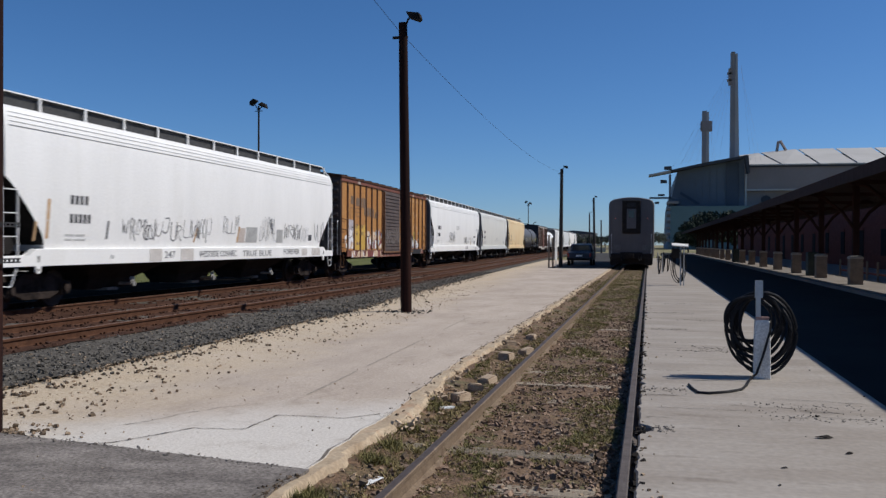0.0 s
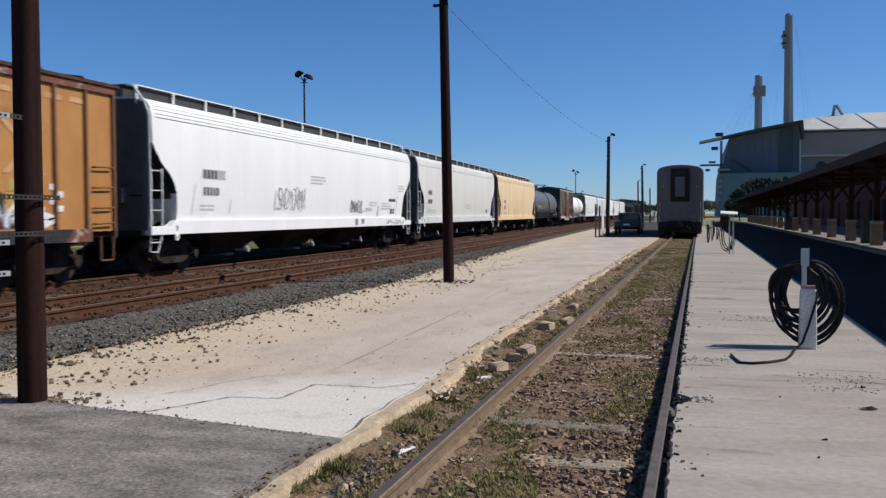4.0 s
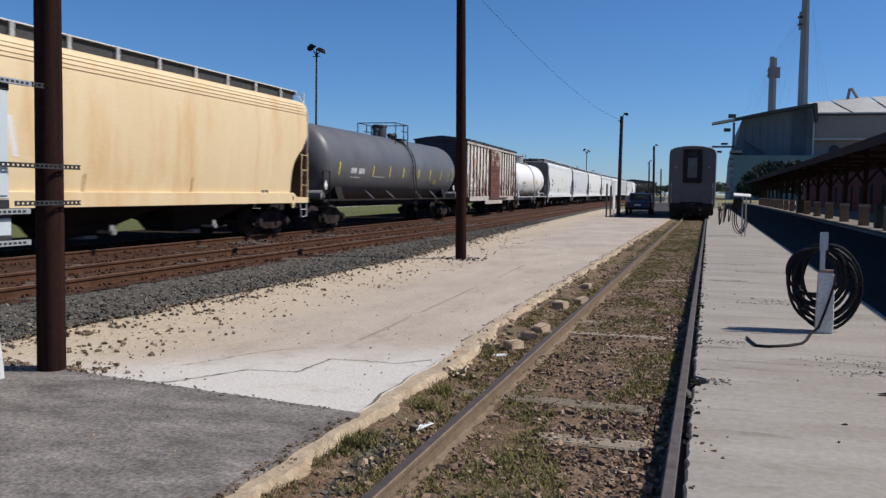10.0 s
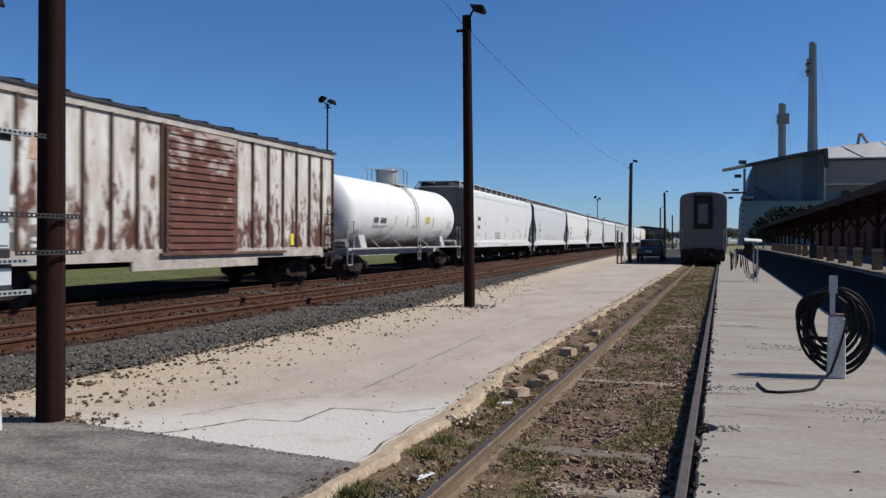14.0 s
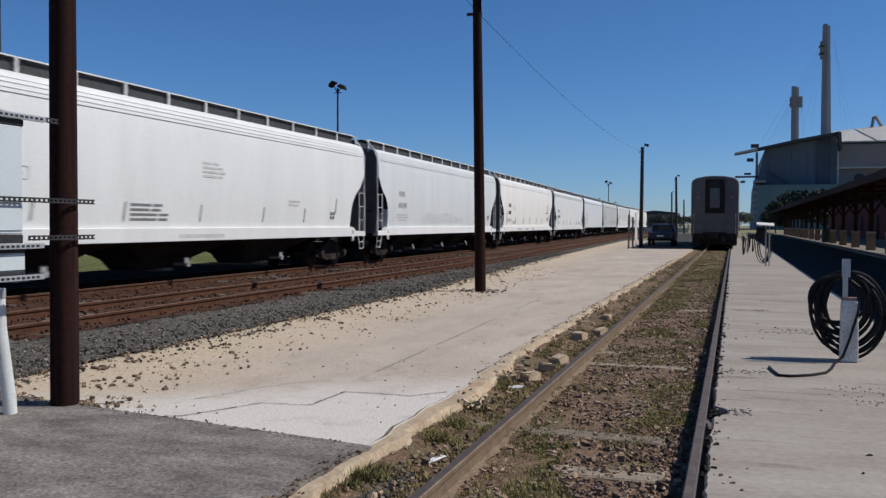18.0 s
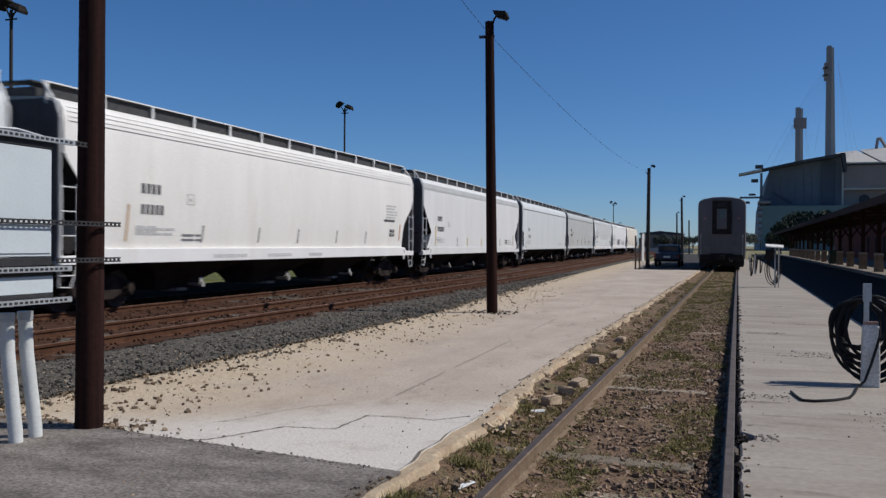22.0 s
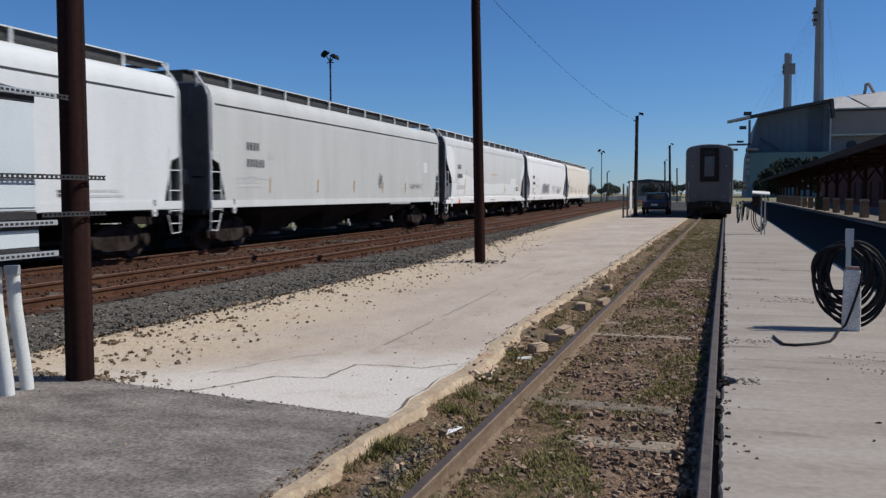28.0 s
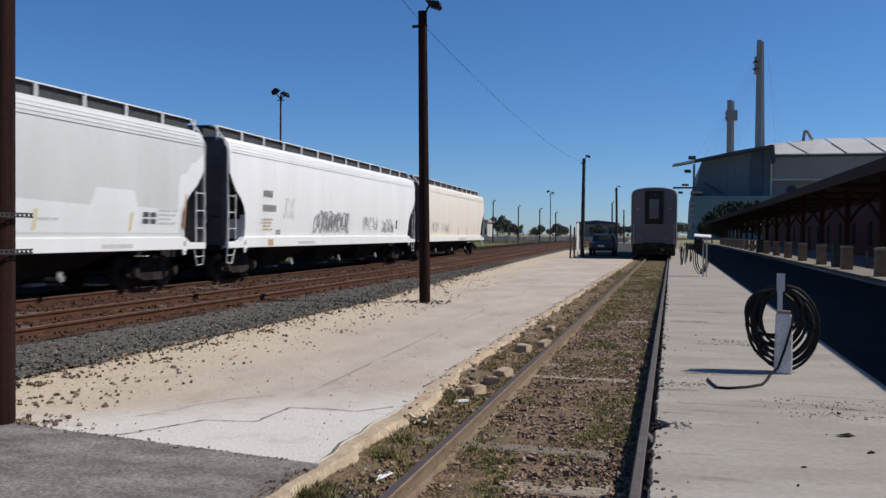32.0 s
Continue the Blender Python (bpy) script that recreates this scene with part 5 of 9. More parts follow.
# ---- domed stadium with cable masts, far behind ----
ST_BLUE = surf("blue_grey_cladding", (0.10, 0.123, 0.152), (0.126, 0.153, 0.187), 0.08, 0.7, fine=2, grain=0.05, bump=0)
ST_PALE = surf("pale_stadium_concrete", (0.225, 0.195, 0.185), (0.27, 0.235, 0.225), 0.05, 0.8, fine=2, grain=0.05, bump=0)
ST_MAST = surf("grey_mast_concrete", (0.22, 0.215, 0.22), (0.28, 0.27, 0.275), 0.05, 0.8, fine=2, grain=0.05, bump=0)
ST_ROOF = surf("pale_membrane_roof", (0.39, 0.375, 0.345), (0.45, 0.435, 0.405), 0.05, 0.7, fine=2, grain=0.04, bump=0)
ST_TEAL = surf("teal_cladding", (0.085, 0.152, 0.16), (0.108, 0.18, 0.19), 0.05, 0.6, fine=2, grain=0.04, bump=0)
ST_NAVY = surf("dark_blue_cladding", (0.055, 0.07, 0.095), (0.07, 0.088, 0.115), 0.08, 0.7, fine=2, grain=0.05, bump=0)
ST_FIN = surf("pale_mast_concrete", (0.34, 0.325, 0.315), (0.40, 0.385, 0.375), 0.05, 0.8, fine=2, grain=0.05, bump=0)
ST_DARK = surf("dark_roof_edge", (0.03, 0.034, 0.042), (0.05, 0.055, 0.065), 0.1, 0.7, bump=0)


def stadium():
    root = thing("domed_stadium", pose(0, 380, 0), "huge domed stadium with blue-grey end wall and cable masts", "stadium")
    bm = BM()
    prism(bm, [(8.6, -1), (38.9, -1), (38.9, 38.3), (25, 35.8), (12.3, 33.3), (9.4, 20)], "y", 0, 130)
    part("end_wall", bm, ST_BLUE, root)
    for k in range(9):
        bm = BM()
        x = 13.5 + 2.9 * k
        box(bm, x, x + 0.25, -0.25, 0.0, 16, 31.8 + 0.2 * k * 2.0)
        part("cladding_rib", bm, ST_BLUE, root)
    # dark strip standing in for the mast's shaded lower part
    bm = BM()
    box(bm, 31.6, 36.6, -0.35, 0.0, 16, 36.2)
    part("cladding_bay", bm, ST_NAVY, root, "shaded lower mast painted as a dark strip on the wall")
    bm = BM()
    prism(bm, [(1.6, 30.6), (25, 35.0), (39.5, 37.6), (39.5, 38.6), (25, 36.2), (1.4, 31.3)], "y", -6, 2)
    part("roof_wing", bm, ST_DARK, root, "dark overhanging roof wing")
    bm = BM()
    prism(bm, [(0.2, 30.1), (9, 31.8), (9, 32.5), (0.3, 30.9)], "y", -9, -2)
    part("wing_tip", bm, ST_ROOF, root, "pale wing tip")
    for x, z, w, h in ((8.0, 33.6, 3.0, 1.3), (6.3, 28.0, 2.6, 1.2), (5.4, 22.4, 2.6, 0.7), (3.6, 19.2, 1.8, 0.8)):
        bm = BM()
        box(bm, x - w / 2, x + w / 2, -8, -5, z - h / 2, z + h / 2)
        part("light_rig", bm, ST_DARK, root, "dark floodlight rig")
    bm = BM()
    box(bm, 8.4, 9.3, -7, -5.5, 17.5, 31)
    box(bm, 0.6, 12.0, -7, -5, 20.9, 21.6)
    part("stair_tower", bm, ST_BLUE, root, "open steel stair tower")
    bm = BM()
    box(bm, 9.0, 52, -14, 0, -1, 17.5)
    part("lower_wall", bm, ST_TEAL, root, "teal lower storey")
    for k in range(7):
        bm = BM()
        box(bm, 7.6, 12.2, -13 + 0.2 * k, -0.2, 3 + 2.6 * k, 3.9 + 2.6 * k)
        part("balcony_band", bm, ST_PALE, root)
    bm = BM()
    prism(bm, [(13.4, 24.2), (20.6, 19.6), (21.2, 18.9), (19.6, 18.9), (13.0, 23.2)], "y", -0.5, -0.26)
    part("stair_flight", bm, ST_NAVY, root, "dark sloping stair on the end wall")
    bm = BM()
    prism(bm, [(38.2, 38.5), (39.8, 38.3), (40.3, 31.2), (39.5, 31.0)], "y", -7, -2.2)
    part("roof_return", bm, ST_DARK, root, "dark roof edge turning down at the corner")
    bm = BM()
    box(bm, 38.95, 39.6, -2.6, -2.05, 17.5, 31)
    part("corner_pier", bm, ST_ROOF, root, "pale corner pier")
    # pale side with its roof
    bm = BM()
    box(bm, 38.9, 330, 1, 120, -1, 24.5)
    part("side_wall", bm, ST_PALE, root)
    bm = BM()
    box(bm, 38.9, 330, -1.5, 120, 24.5, 34.8)
    part("upper_band", bm, ST_PALE, root, "pale upper wall band")
    for z in (24.2, 34.4):
        bm = BM()
        box(bm, 38.9, 330, -2.0, 0, z, z + 0.7)
        part("cornice", bm, ST_ROOF, root)
    for x, z, r in ((47.5, 20.4, 2.0), (63.5, 23.6, 1.5), (66.5, 20.0, 1.2), (90, 20.5, 2.0)):
        bm = BM()
        prism(bm, [(x + r * math.cos(a * math.pi / 8), z + r * math.sin(a * math.pi / 8)) for a in range(16)], "y", 0.4, 1.2)
        part("round_vent", bm, ST_DARK, root, "dark round vent")
    # sloping roof: pale panels with dark seams between them
    bm = BM()
    q = [bm.verts.new(p) for p in ((38.9, -2, 34.6), (330, -2, 34.6), (372, 60, 48.4), (42.5, 60, 44.6), (38.9, -2, 33.8), (330, -2, 33.8), (372, 60, 47.6), (42.5, 60, 43.8))]
    for w in ((0, 1, 2, 3), (7, 6, 5, 4), (0, 4, 5, 1), (1, 5, 6, 2), (2, 6, 7, 3), (3, 7, 4, 0)):
        bm.faces.new([q[i] for i in w])
    part("roof_deck", bm, ST_DARK, root, "dark roof deck showing as seams")
    for k in range(18):
        xa = 38.9 if k == 0 else 38.9 + 14.3 * k + 0.5
        xb = 38.9 + 14.3 * (k + 1) - 0.5
        ta = max(42.6, 1.164 * xa - 10)
        tb = 1.164 * xb - 10
        za, zb = 44.9 + 2.6 * min(1.0, (ta - 42) / 22), 44.9 + 2.6 * min(1.0, (tb - 42) / 22)
        bm = BM()
        q = [bm.verts.new(p) for p in ((xa, -2.4, 34.9), (xb, -2.4, 34.9), (tb, 60, zb), (ta, 60, za), (xa, -2.4, 34.5), (xb, -2.4, 34.5), (tb, 60, zb - 0.4), (ta, 60, za - 0.4))]
        for w in ((0, 1, 2, 3), (7, 6, 5, 4), (0, 4, 5, 1), (1, 5, 6, 2), (2, 6, 7, 3), (3, 7, 4, 0)):
            bm.faces.new([q[i] for i in w])
        part("roof_panel", bm, ST_ROOF, root)
    bm = BM()
    tube(bm, [(59.2, 58, 45.5), (60.0, 58, 51.0), (60.8, 58, 51.2), (63.8, 58, 46.0)], 0.7, 6)
    part("roof_strut", bm, ST_PALE, root)
    for x, y, h, w in ((36.1, 8.0, 83.9, 4.1), (38.2, 240, 93.5, 5.0)):
        a, b, slim = x - w / 2 - 0.2, x + w / 2 + 0.2, 0.62 if y < 100 else 0.85
        bm = BM()
        loft(bm, [[(a + 0.25 * f, y, z), (a + (b - a) * (0.42 + 0.25 * f) * k, y, z), (a + (b - a) * (0.42 + 0.25 * f) * k, y + w, z), (a + 0.25 * f, y + w, z)] for z, k, f in ((-1, 1.0, 0.0), (h, slim, 1.0))])
        m = part("mast_shaft", bm, ST_MAST, root, "tall tapering concrete cable mast")
        bm = BM()
        loft(bm, [[(a + (b - a) * (0.44 + 0.25 * f) * k, y, z), (a + (b - a) * k, y, z), (a + (b - a) * k, y + w * 0.8, z), (a + (b - a) * (0.44 + 0.25 * f) * k, y + w * 0.8, z)] for z, k, f in ((-1, 1.0, 0.0), (h - 0.8, slim, 1.0))])
        part("mast_shaft", bm, ST_FIN, root, "paler concrete fin of the mast")
        bm = BM()
        box(bm, x - w / 2 - 1.0, x - w / 2 + (w + 1.6 if y > 100 else 0.4), y - 0.6, y + 2, h - 14, h - 7)
        box(bm, x - w / 2 - 1.6, x - w / 2 + 0.3, y - 0.6, y + 1, h - 12.5, h - 11.8)
        box(bm, x - w / 2 - 1.6, x - w / 2 + 0.3, y - 0.6, y + 1, h - 9.5, h - 8.8)
        part("cable_saddle", bm, ST_PALE, m)
        ends = [((x - w / 2 - 0.5, y, h - 8 - k), (x - 26 + 3.2 * k, y - 5, 35.0 + 0.7 * k)) for k in range(7)]
        ends += [((x + w / 2, y, h - 6 - k), (x + 6 + 2.0 * k, y - 2, 36 + 0.4 * k)) for k in range(3)]
        for a, b in ends:
            bm = BM()
            tube(bm, [a, b], 0.022, 4)
            part("stay_cable", bm, surf("grey_cable", (0.22, 0.25, 0.30), (0.28, 0.31, 0.36), 1, 0.6, bump=0), m)


stadium()

# ---- trees and far buildings ----
LEAF = surf("dark_leaves", (0.010, 0.019, 0.012), (0.023, 0.036, 0.022), 0.6, 0.85, island=0.4, bump=0)
BARK = surf("grey_bark", (0.07, 0.055, 0.04), (0.12, 0.10, 0.075), 3, 0.9, stretch=(4, 4, 0.6))


# distance haze is mixed into this leaf colour
LEAF_FAR = surf("haze_tinted_leaves", (0.07, 0.08, 0.06), (0.115, 0.125, 0.095), 0.6, 0.9, island=0.3, bump=0)


def tree(x, y, h, w, seed, label, leaves=900, leaf=None):
    rng = random.Random(seed)
    root = thing("tree", pose(x, y, -0.2), label, "tree", "trees beyond the yard")
    bm = BM()
    rod(bm, (0, 0, 0), (rng.uniform(-0.2, 0.2), 0, h * 0.45), h * 0.035, h * 0.02, 8)
    tips = []
    for k in range(7):
        a = k * 0.9 + rng.random()
        tip = Vector((math.cos(a) * w * 0.36, math.sin(a) * w * 0.3, h * rng.uniform(0.55, 0.85)))
        tips.append(tip)
        rod(bm, (0, 0, h * rng.uniform(0.25, 0.45)), tip, h * 0.014, h * 0.004, 5)
    part("trunk", bm, BARK, root)
    verts, faces = [], []
    blobs = [(t + Vector((rng.gauss(0, w * 0.06), rng.gauss(0, w * 0.06), rng.uniform(-0.1, 0.1) * h)), w * rng.uniform(0.13, 0.24)) for t in tips for _ in range(3)]
    for _ in range(leaves):
        c, r = rng.choice(blobs)
        d = Vector((rng.gauss(0, 1), rng.gauss(0, 1), rng.gauss(0, 0.8))).normalized() * r * rng.uniform(0.55, 1.05)
        p = c + d
        s = h * rng.uniform(0.02, 0.045)
        m = Euler((rng.uniform(0, 6), rng.uniform(0, 6), rng.uniform(0, 6))).to_matrix()
        k = len(verts)
        for a, b in ((-1, -0.6), (1, -0.5), (0.9, 0.7), (-0.8, 0.6)):
            verts.append(tuple(p + m @ Vector((a * s, b * s, 0))))
        faces.append((k, k + 1, k + 2, k + 3))
    me = bpy.data.meshes.new("crown")
    me.from_pydata(verts, [], faces)
    me.materials.append(leaf or LEAF)
    part("crown", me, None, root)


for k, (x, y, h, w) in enumerate(((15.0, 205, 8.8, 10), (16.8, 208, 8.2, 9), (12.0, 200, 7.0, 8), (9.5, 215, 4.8, 7), (20.0, 212, 6.6, 7))):
    tree(x, y, h, w, 40 + k, "dark leafy tree in front of the stadium", 8000)
for k, (x, y, h, w) in enumerate(((-49.5, 252, 7.0, 5.5), (-46.5, 254, 6.0, 4.5), (-44.2, 256, 4.4, 3), (-38.4, 258, 4.2, 4.5), (-34.4, 262, 3.7, 4), (-30.0, 246, 4.6, 4.5), (-19.5, 244, 4.7, 4.5),
                                  (-14.8, 250, 4.8, 4.5), (-12, 256, 4.4, 4), (-4, 300, 6, 9), (2, 300, 6, 9), (-70, 300, 6.5, 12), (-85, 310, 7, 13), (-100, 300, 7, 12), (-60, 330, 5, 9))):
    tree(x, y, h, w, 70 + k, "green tree on the far side of the yard, coloured pale for haze", 2200, LEAF_FAR)


def shed(name, x0, x1, y, d, h, mat, roof, label):
    root = thing(name, pose((x0 + x1) / 2, y, -0.2), label, "building")
    w = (x1 - x0) / 2
    bm = BM()
    box(bm, -w, w, 0, d, 0, h)
    part("wall", bm, mat, root)
    bm = BM()
    prism(bm, [(-w - 0.4, h), (w + 0.4, h), (w + 0.2, h + 0.5), (0, h + 1.1), (-w - 0.2, h + 0.5)], "y", -0.4, d + 0.4)
    part("roof", bm, roof, root)
    for k in range(4):
        bm = BM()
        x = -w + 2 * w * (k + 0.5) / 4
        box(bm, x - w * 0.1, x + w * 0.1, -0.06, 0.0, h * 0.3, h * 0.65)
        part("window", bm, GLASS, root)


shed("yard_shed", -27.5, -16.0, 265, 18, 5.0, surf("grey_brown_shed", (0.16, 0.14, 0.13), (0.22, 0.20, 0.18), 0.3, 0.8), ST_DARK, "low dark shed beyond the yard")
shed("white_hut", -54, -50, 240, 8, 5.0, ST_ROOF, ST_PALE, "pale hut beside the freight track")


def far_fence():
    root = thing("lawn_wall", pose(0, 0, 0), "low pale concrete wall with black fence posts beyond the lawn", "wall")
    for k in range(34):
        y = -20 + 5.0 * k
        bm = BM()
        box(bm, -30.3 - bend(y), -30.0 - bend(y), y, y + 4.96, -0.2, 0.75)
        part("wall_panel", bm, ST_ROOF, root)
    for k in range(85):
        y = -20 + 2.0 * k
        bm = BM()
        box(bm, -29.7 - bend(y), -29.62 - bend(y), y, y + 0.08, -0.1, 1.25)
        part("fence_post", bm, BLACK_IRON, root)
    bm = BM()
    for k in range(34):
        y = -20 + 5.0 * k
        tube(bm, [(-29.66 - bend(y), y, 1.2), (-29.66 - bend(y + 5), y + 5, 1.2)], 0.03, 5)
    part("fence_rail", bm, BLACK_IRON, root)
    r2 = thing("yard_fence", pose(0, 0, 0), "pale chain fence and parked boxes along the yard", "fence")
    for k in range(40):
        bm = BM()
        x = -70 + 1.5 * k
        box(bm, x, x + 1.46, 205 + 0.3 * k, 205.1 + 0.3 * k, -0.2, 0.95 if k % 5 else 1.1)
        part("fence_panel", bm, surf("pale_fence", (0.33, 0.325, 0.30), (0.45, 0.44, 0.41), 0.4, 0.8, rand=0.15), r2)
    for k, (x, y, h) in enumerate(((-32.2, 160, 7.7), (-27.4, 160, 6.7), (-23.4, 160, 6.2), (-20.7, 162, 5.6))):
        pole("yard_pole", (x, y, -0.2), (x, y, h), 0.13, POLE_DARK, "far grey yard lamp pole", True, "yard poles")


far_fence()
BRUSH = surf("grey_green_brush", (0.10, 0.105, 0.06), (0.19, 0.185, 0.11), 0.8, 0.95, island=0.4, bump=0)
weeds("yard_brush", 1400, lambda r: (r.uniform(-62, -21), r.uniform(150, 204), -0.2), lambda r: r.uniform(0.3, 0.8), BRUSH, "low grey-green brush in front of the yard fence", 48, 16)


# ---- freight train ----
def paint(name, c, dirt, at=0.55, k=0.07, scale=0.6):
    d = tuple(max(0.0, v - k) for v in c)
    return surf(name, d, c, 0.5, 0.55, dirt=dirt, dirt_at=at, dirt_scale=scale, stretch=(1, 1.6, 0.3), grain=0.05, bump=0.04, fine=20, soft_dirt=0.25)


WHITE_A = paint("white_car_paint", (0.75, 0.745, 0.73), (0.64, 0.62, 0.58))
WHITE_C = paint("bright_white_car_paint", (0.79, 0.785, 0.765), (0.70, 0.69, 0.655))
WHITE_D = paint("dull_white_car_paint", (0.68, 0.68, 0.665), (0.59, 0.58, 0.555))
WHITE_B = paint("cool_white_car_paint", (0.615, 0.635, 0.63), (0.525, 0.535, 0.52))
WARM_A = paint("warm_white_car_paint", (0.77, 0.75, 0.705), (0.65, 0.615, 0.555))
CREAM = paint("cream_car_paint", (0.74, 0.68, 0.585), (0.60, 0.53, 0.43))
LGREY = paint("light_grey_car_paint", (0.485, 0.49, 0.47), (0.40, 0.395, 0.37))
PGREY = paint("pale_grey_car_paint", (0.59, 0.605, 0.59), (0.475, 0.485, 0.465))
TAN = paint("tan_yellow_car_paint", (0.735, 0.575, 0.35), (0.60, 0.355, 0.15), 0.50, 0.05, 0.75)
ORANGE = surf("faded_orange_car_paint", (0.32, 0.135, 0.035), (0.47, 0.235, 0.07), 0.8, 0.65, dirt=(0.24, 0.105, 0.04), dirt_at=0.55, dirt_scale=0.8, stretch=(1, 1, 0.4), bump=0.08)
BOX_BROWN = surf("weathered_brown_door", (0.065, 0.048, 0.043), (0.105, 0.08, 0.072), 1.2, 0.75, bump=0.1, dirt=(0.22, 0.18, 0.16), dirt_at=0.62)
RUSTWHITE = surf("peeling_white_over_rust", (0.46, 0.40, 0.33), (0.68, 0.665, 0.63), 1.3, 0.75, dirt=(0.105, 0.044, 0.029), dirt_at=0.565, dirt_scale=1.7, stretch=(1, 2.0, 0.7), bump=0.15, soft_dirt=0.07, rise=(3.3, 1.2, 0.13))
CHORD = surf("dirty_white_chord", (0.34, 0.29, 0.245), (0.52, 0.48, 0.43), 2.0, 0.75, dirt=(0.17, 0.10, 0.07), dirt_at=0.57, dirt_scale=2.2, bump=0.15)
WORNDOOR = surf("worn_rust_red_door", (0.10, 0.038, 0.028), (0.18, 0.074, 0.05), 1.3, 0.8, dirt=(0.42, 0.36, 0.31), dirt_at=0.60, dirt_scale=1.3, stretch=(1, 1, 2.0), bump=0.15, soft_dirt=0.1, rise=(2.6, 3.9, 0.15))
RUSTDOOR = surf("rust_red_door", (0.11, 0.036, 0.026), (0.19, 0.07, 0.045), 1.3, 0.8, dirt=(0.42, 0.37, 0.32), dirt_at=0.585, dirt_scale=1.1, bump=0.15, soft_dirt=0.06)
# rusty posts, coloured darker still for their shaded sides
RUSTRIB = surf("shade_dark_rusty_rib", (0.075, 0.042, 0.03), (0.15, 0.085, 0.058), 2, 0.8, dirt=(0.40, 0.36, 0.31), dirt_at=0.60, dirt_scale=2.5, stretch=(1, 1, 0.6))
BOX_END = surf("dark_blue_grey_end", (0.036, 0.038, 0.046), (0.056, 0.059, 0.07), 1, 0.8, bump=0.1, spec=0.2)
# a darker colour thickens from z 2.25 down to 1.2
TANK_WHITE = surf("dark_bellied_white_tank", (0.74, 0.735, 0.71), (0.80, 0.795, 0.775), 0.5, 0.5, dirt=(0.16, 0.145, 0.13), dirt_at=0.72, dirt_scale=1.1, soft_dirt=0.3, stretch=(1, 0.6, 1), bump=0.03, grain=0.04, fine=20, rise=(2.25, 1.2, 0.55))
TANK_RAIL = surf("weathered_white_rail", (0.34, 0.33, 0.31), (0.50, 0.49, 0.47), 4, 0.7, bump=0.05)
TANK_BLACK = surf("dull_black_tank", (0.09, 0.09, 0.094), (0.13, 0.13, 0.134), 0.6, 0.45, dirt=(0.14, 0.135, 0.13), dirt_at=0.56, dirt_scale=0.5, bump=0.03, grain=0.06)
END_DARK = surf("dark_end_sheet", (0.098, 0.088, 0.082), (0.158, 0.144, 0.134), 1.2, 0.75, bump=0.1)
GALV_DIRTY = surf("dirty_gate_steel", (0.16, 0.155, 0.145), (0.34, 0.335, 0.32), 5, 0.8, bump=0.1)
# near-black that puts the shade under the wagons into the colour
BAY = surf("shade_black_bay", (0.018, 0.016, 0.016), (0.034, 0.031, 0.029), 2, 0.95, bump=0.2, spec=0.1)
GRATE = surf("dark_running_board", (0.035, 0.035, 0.036), (0.07, 0.07, 0.068), 10, 0.7, metal=0.3, bump=0.2)
LADDER_W = surf("white_ladder_paint", (0.56, 0.56, 0.55), (0.66, 0.66, 0.65), 6, 0.6, bump=0)

SEAM_PALE = surf("pale_seam_shadow", (0.54, 0.54, 0.525), (0.62, 0.62, 0.605), 8, 0.7, bump=0)

SHARED = {}


def shared(key, build):
    if key not in SHARED:
        SHARED[key] = build()
    return SHARED[key]


def frame_mesh():
    bm = BM()
    side = [(-1.15, 0.38), (-0.95, 0.26), (-0.72, 0.34), (-0.42, 0.22), (0.42, 0.22), (0.72, 0.34), (0.95, 0.26), (1.15, 0.38), (1.15, 0.58), (0.8, 0.62), (0.45, 0.78), (-0.45, 0.78), (-0.8, 0.62), (-1.15, 0.58)]
    for s in (-1, 1):
        prism(bm, side, "x", s * 0.93, s * 1.07)
        for y in (-0.87, 0.87):
            box(bm, s * 1.0 - 0.13, s * 1.0 + 0.13, y - 0.14, y + 0.14, 0.30, 0.58)
            rod(bm, (s * 1.1, y, 0.45), (s * 1.2, y, 0.45), 0.11, n=10)
        for y in (-0.2, 0, 0.2):
            rod(bm, (s * 1.0, y, 0.34), (s * 1.0, y, 0.66), 0.085, n=8)
    box(bm, -1.0, 1.0, -0.2, 0.2, 0.52, 0.82)
    return mesh("truck_frame", bm, TRUCK_IRON)


def wheel_mesh():
    bm = BM()
    n = 24
    rings = []
    for r, x in ((0.10, -0.09), (0.30, -0.02), (0.38, -0.035), (0.42, -0.035), (0.425, 0.07), (0.455, 0.08), (0.455, 0.105), (0.36, 0.10), (0.28, 0.05), (0.10, 0.10)):
        rings.append((r, x))
    for s in (-1, 1):
        loft(bm, [[(s * (0.76 - x), r * math.cos(k * 2 * math.pi / n), r * math.sin(k * 2 * math.pi / n)) for k in range(n)] for r, x in rings])
        for a in (0.4, 2.5, 4.6):
            rod(bm, (s * 0.80, 0.2 * math.cos(a), 0.2 * math.sin(a)), (s * 0.815, 0.2 * math.cos(a), 0.2 * math.sin(a)), 0.035, n=6)
    rod(bm, (-1.05, 0, 0), (1.05, 0, 0), 0.085, n=10)
    return mesh("wheelset", bm, WHEEL_IRON, smooth=True)


def truck(root, y):
    t = part("truck", shared("frame", frame_mesh), None, root, "rusty cast-steel wheel truck")
    t.matrix_local = pose(0, y, 0)
    for dy in (-0.87, 0.87):
        w = part("wheelset", shared("wheelset", wheel_mesh), None, t, "steel axle with two worn wheels")
        w.matrix_local = pose(0, dy, 0.425)
        WHEELSETS.append((w, dy))


WHEELSETS = []


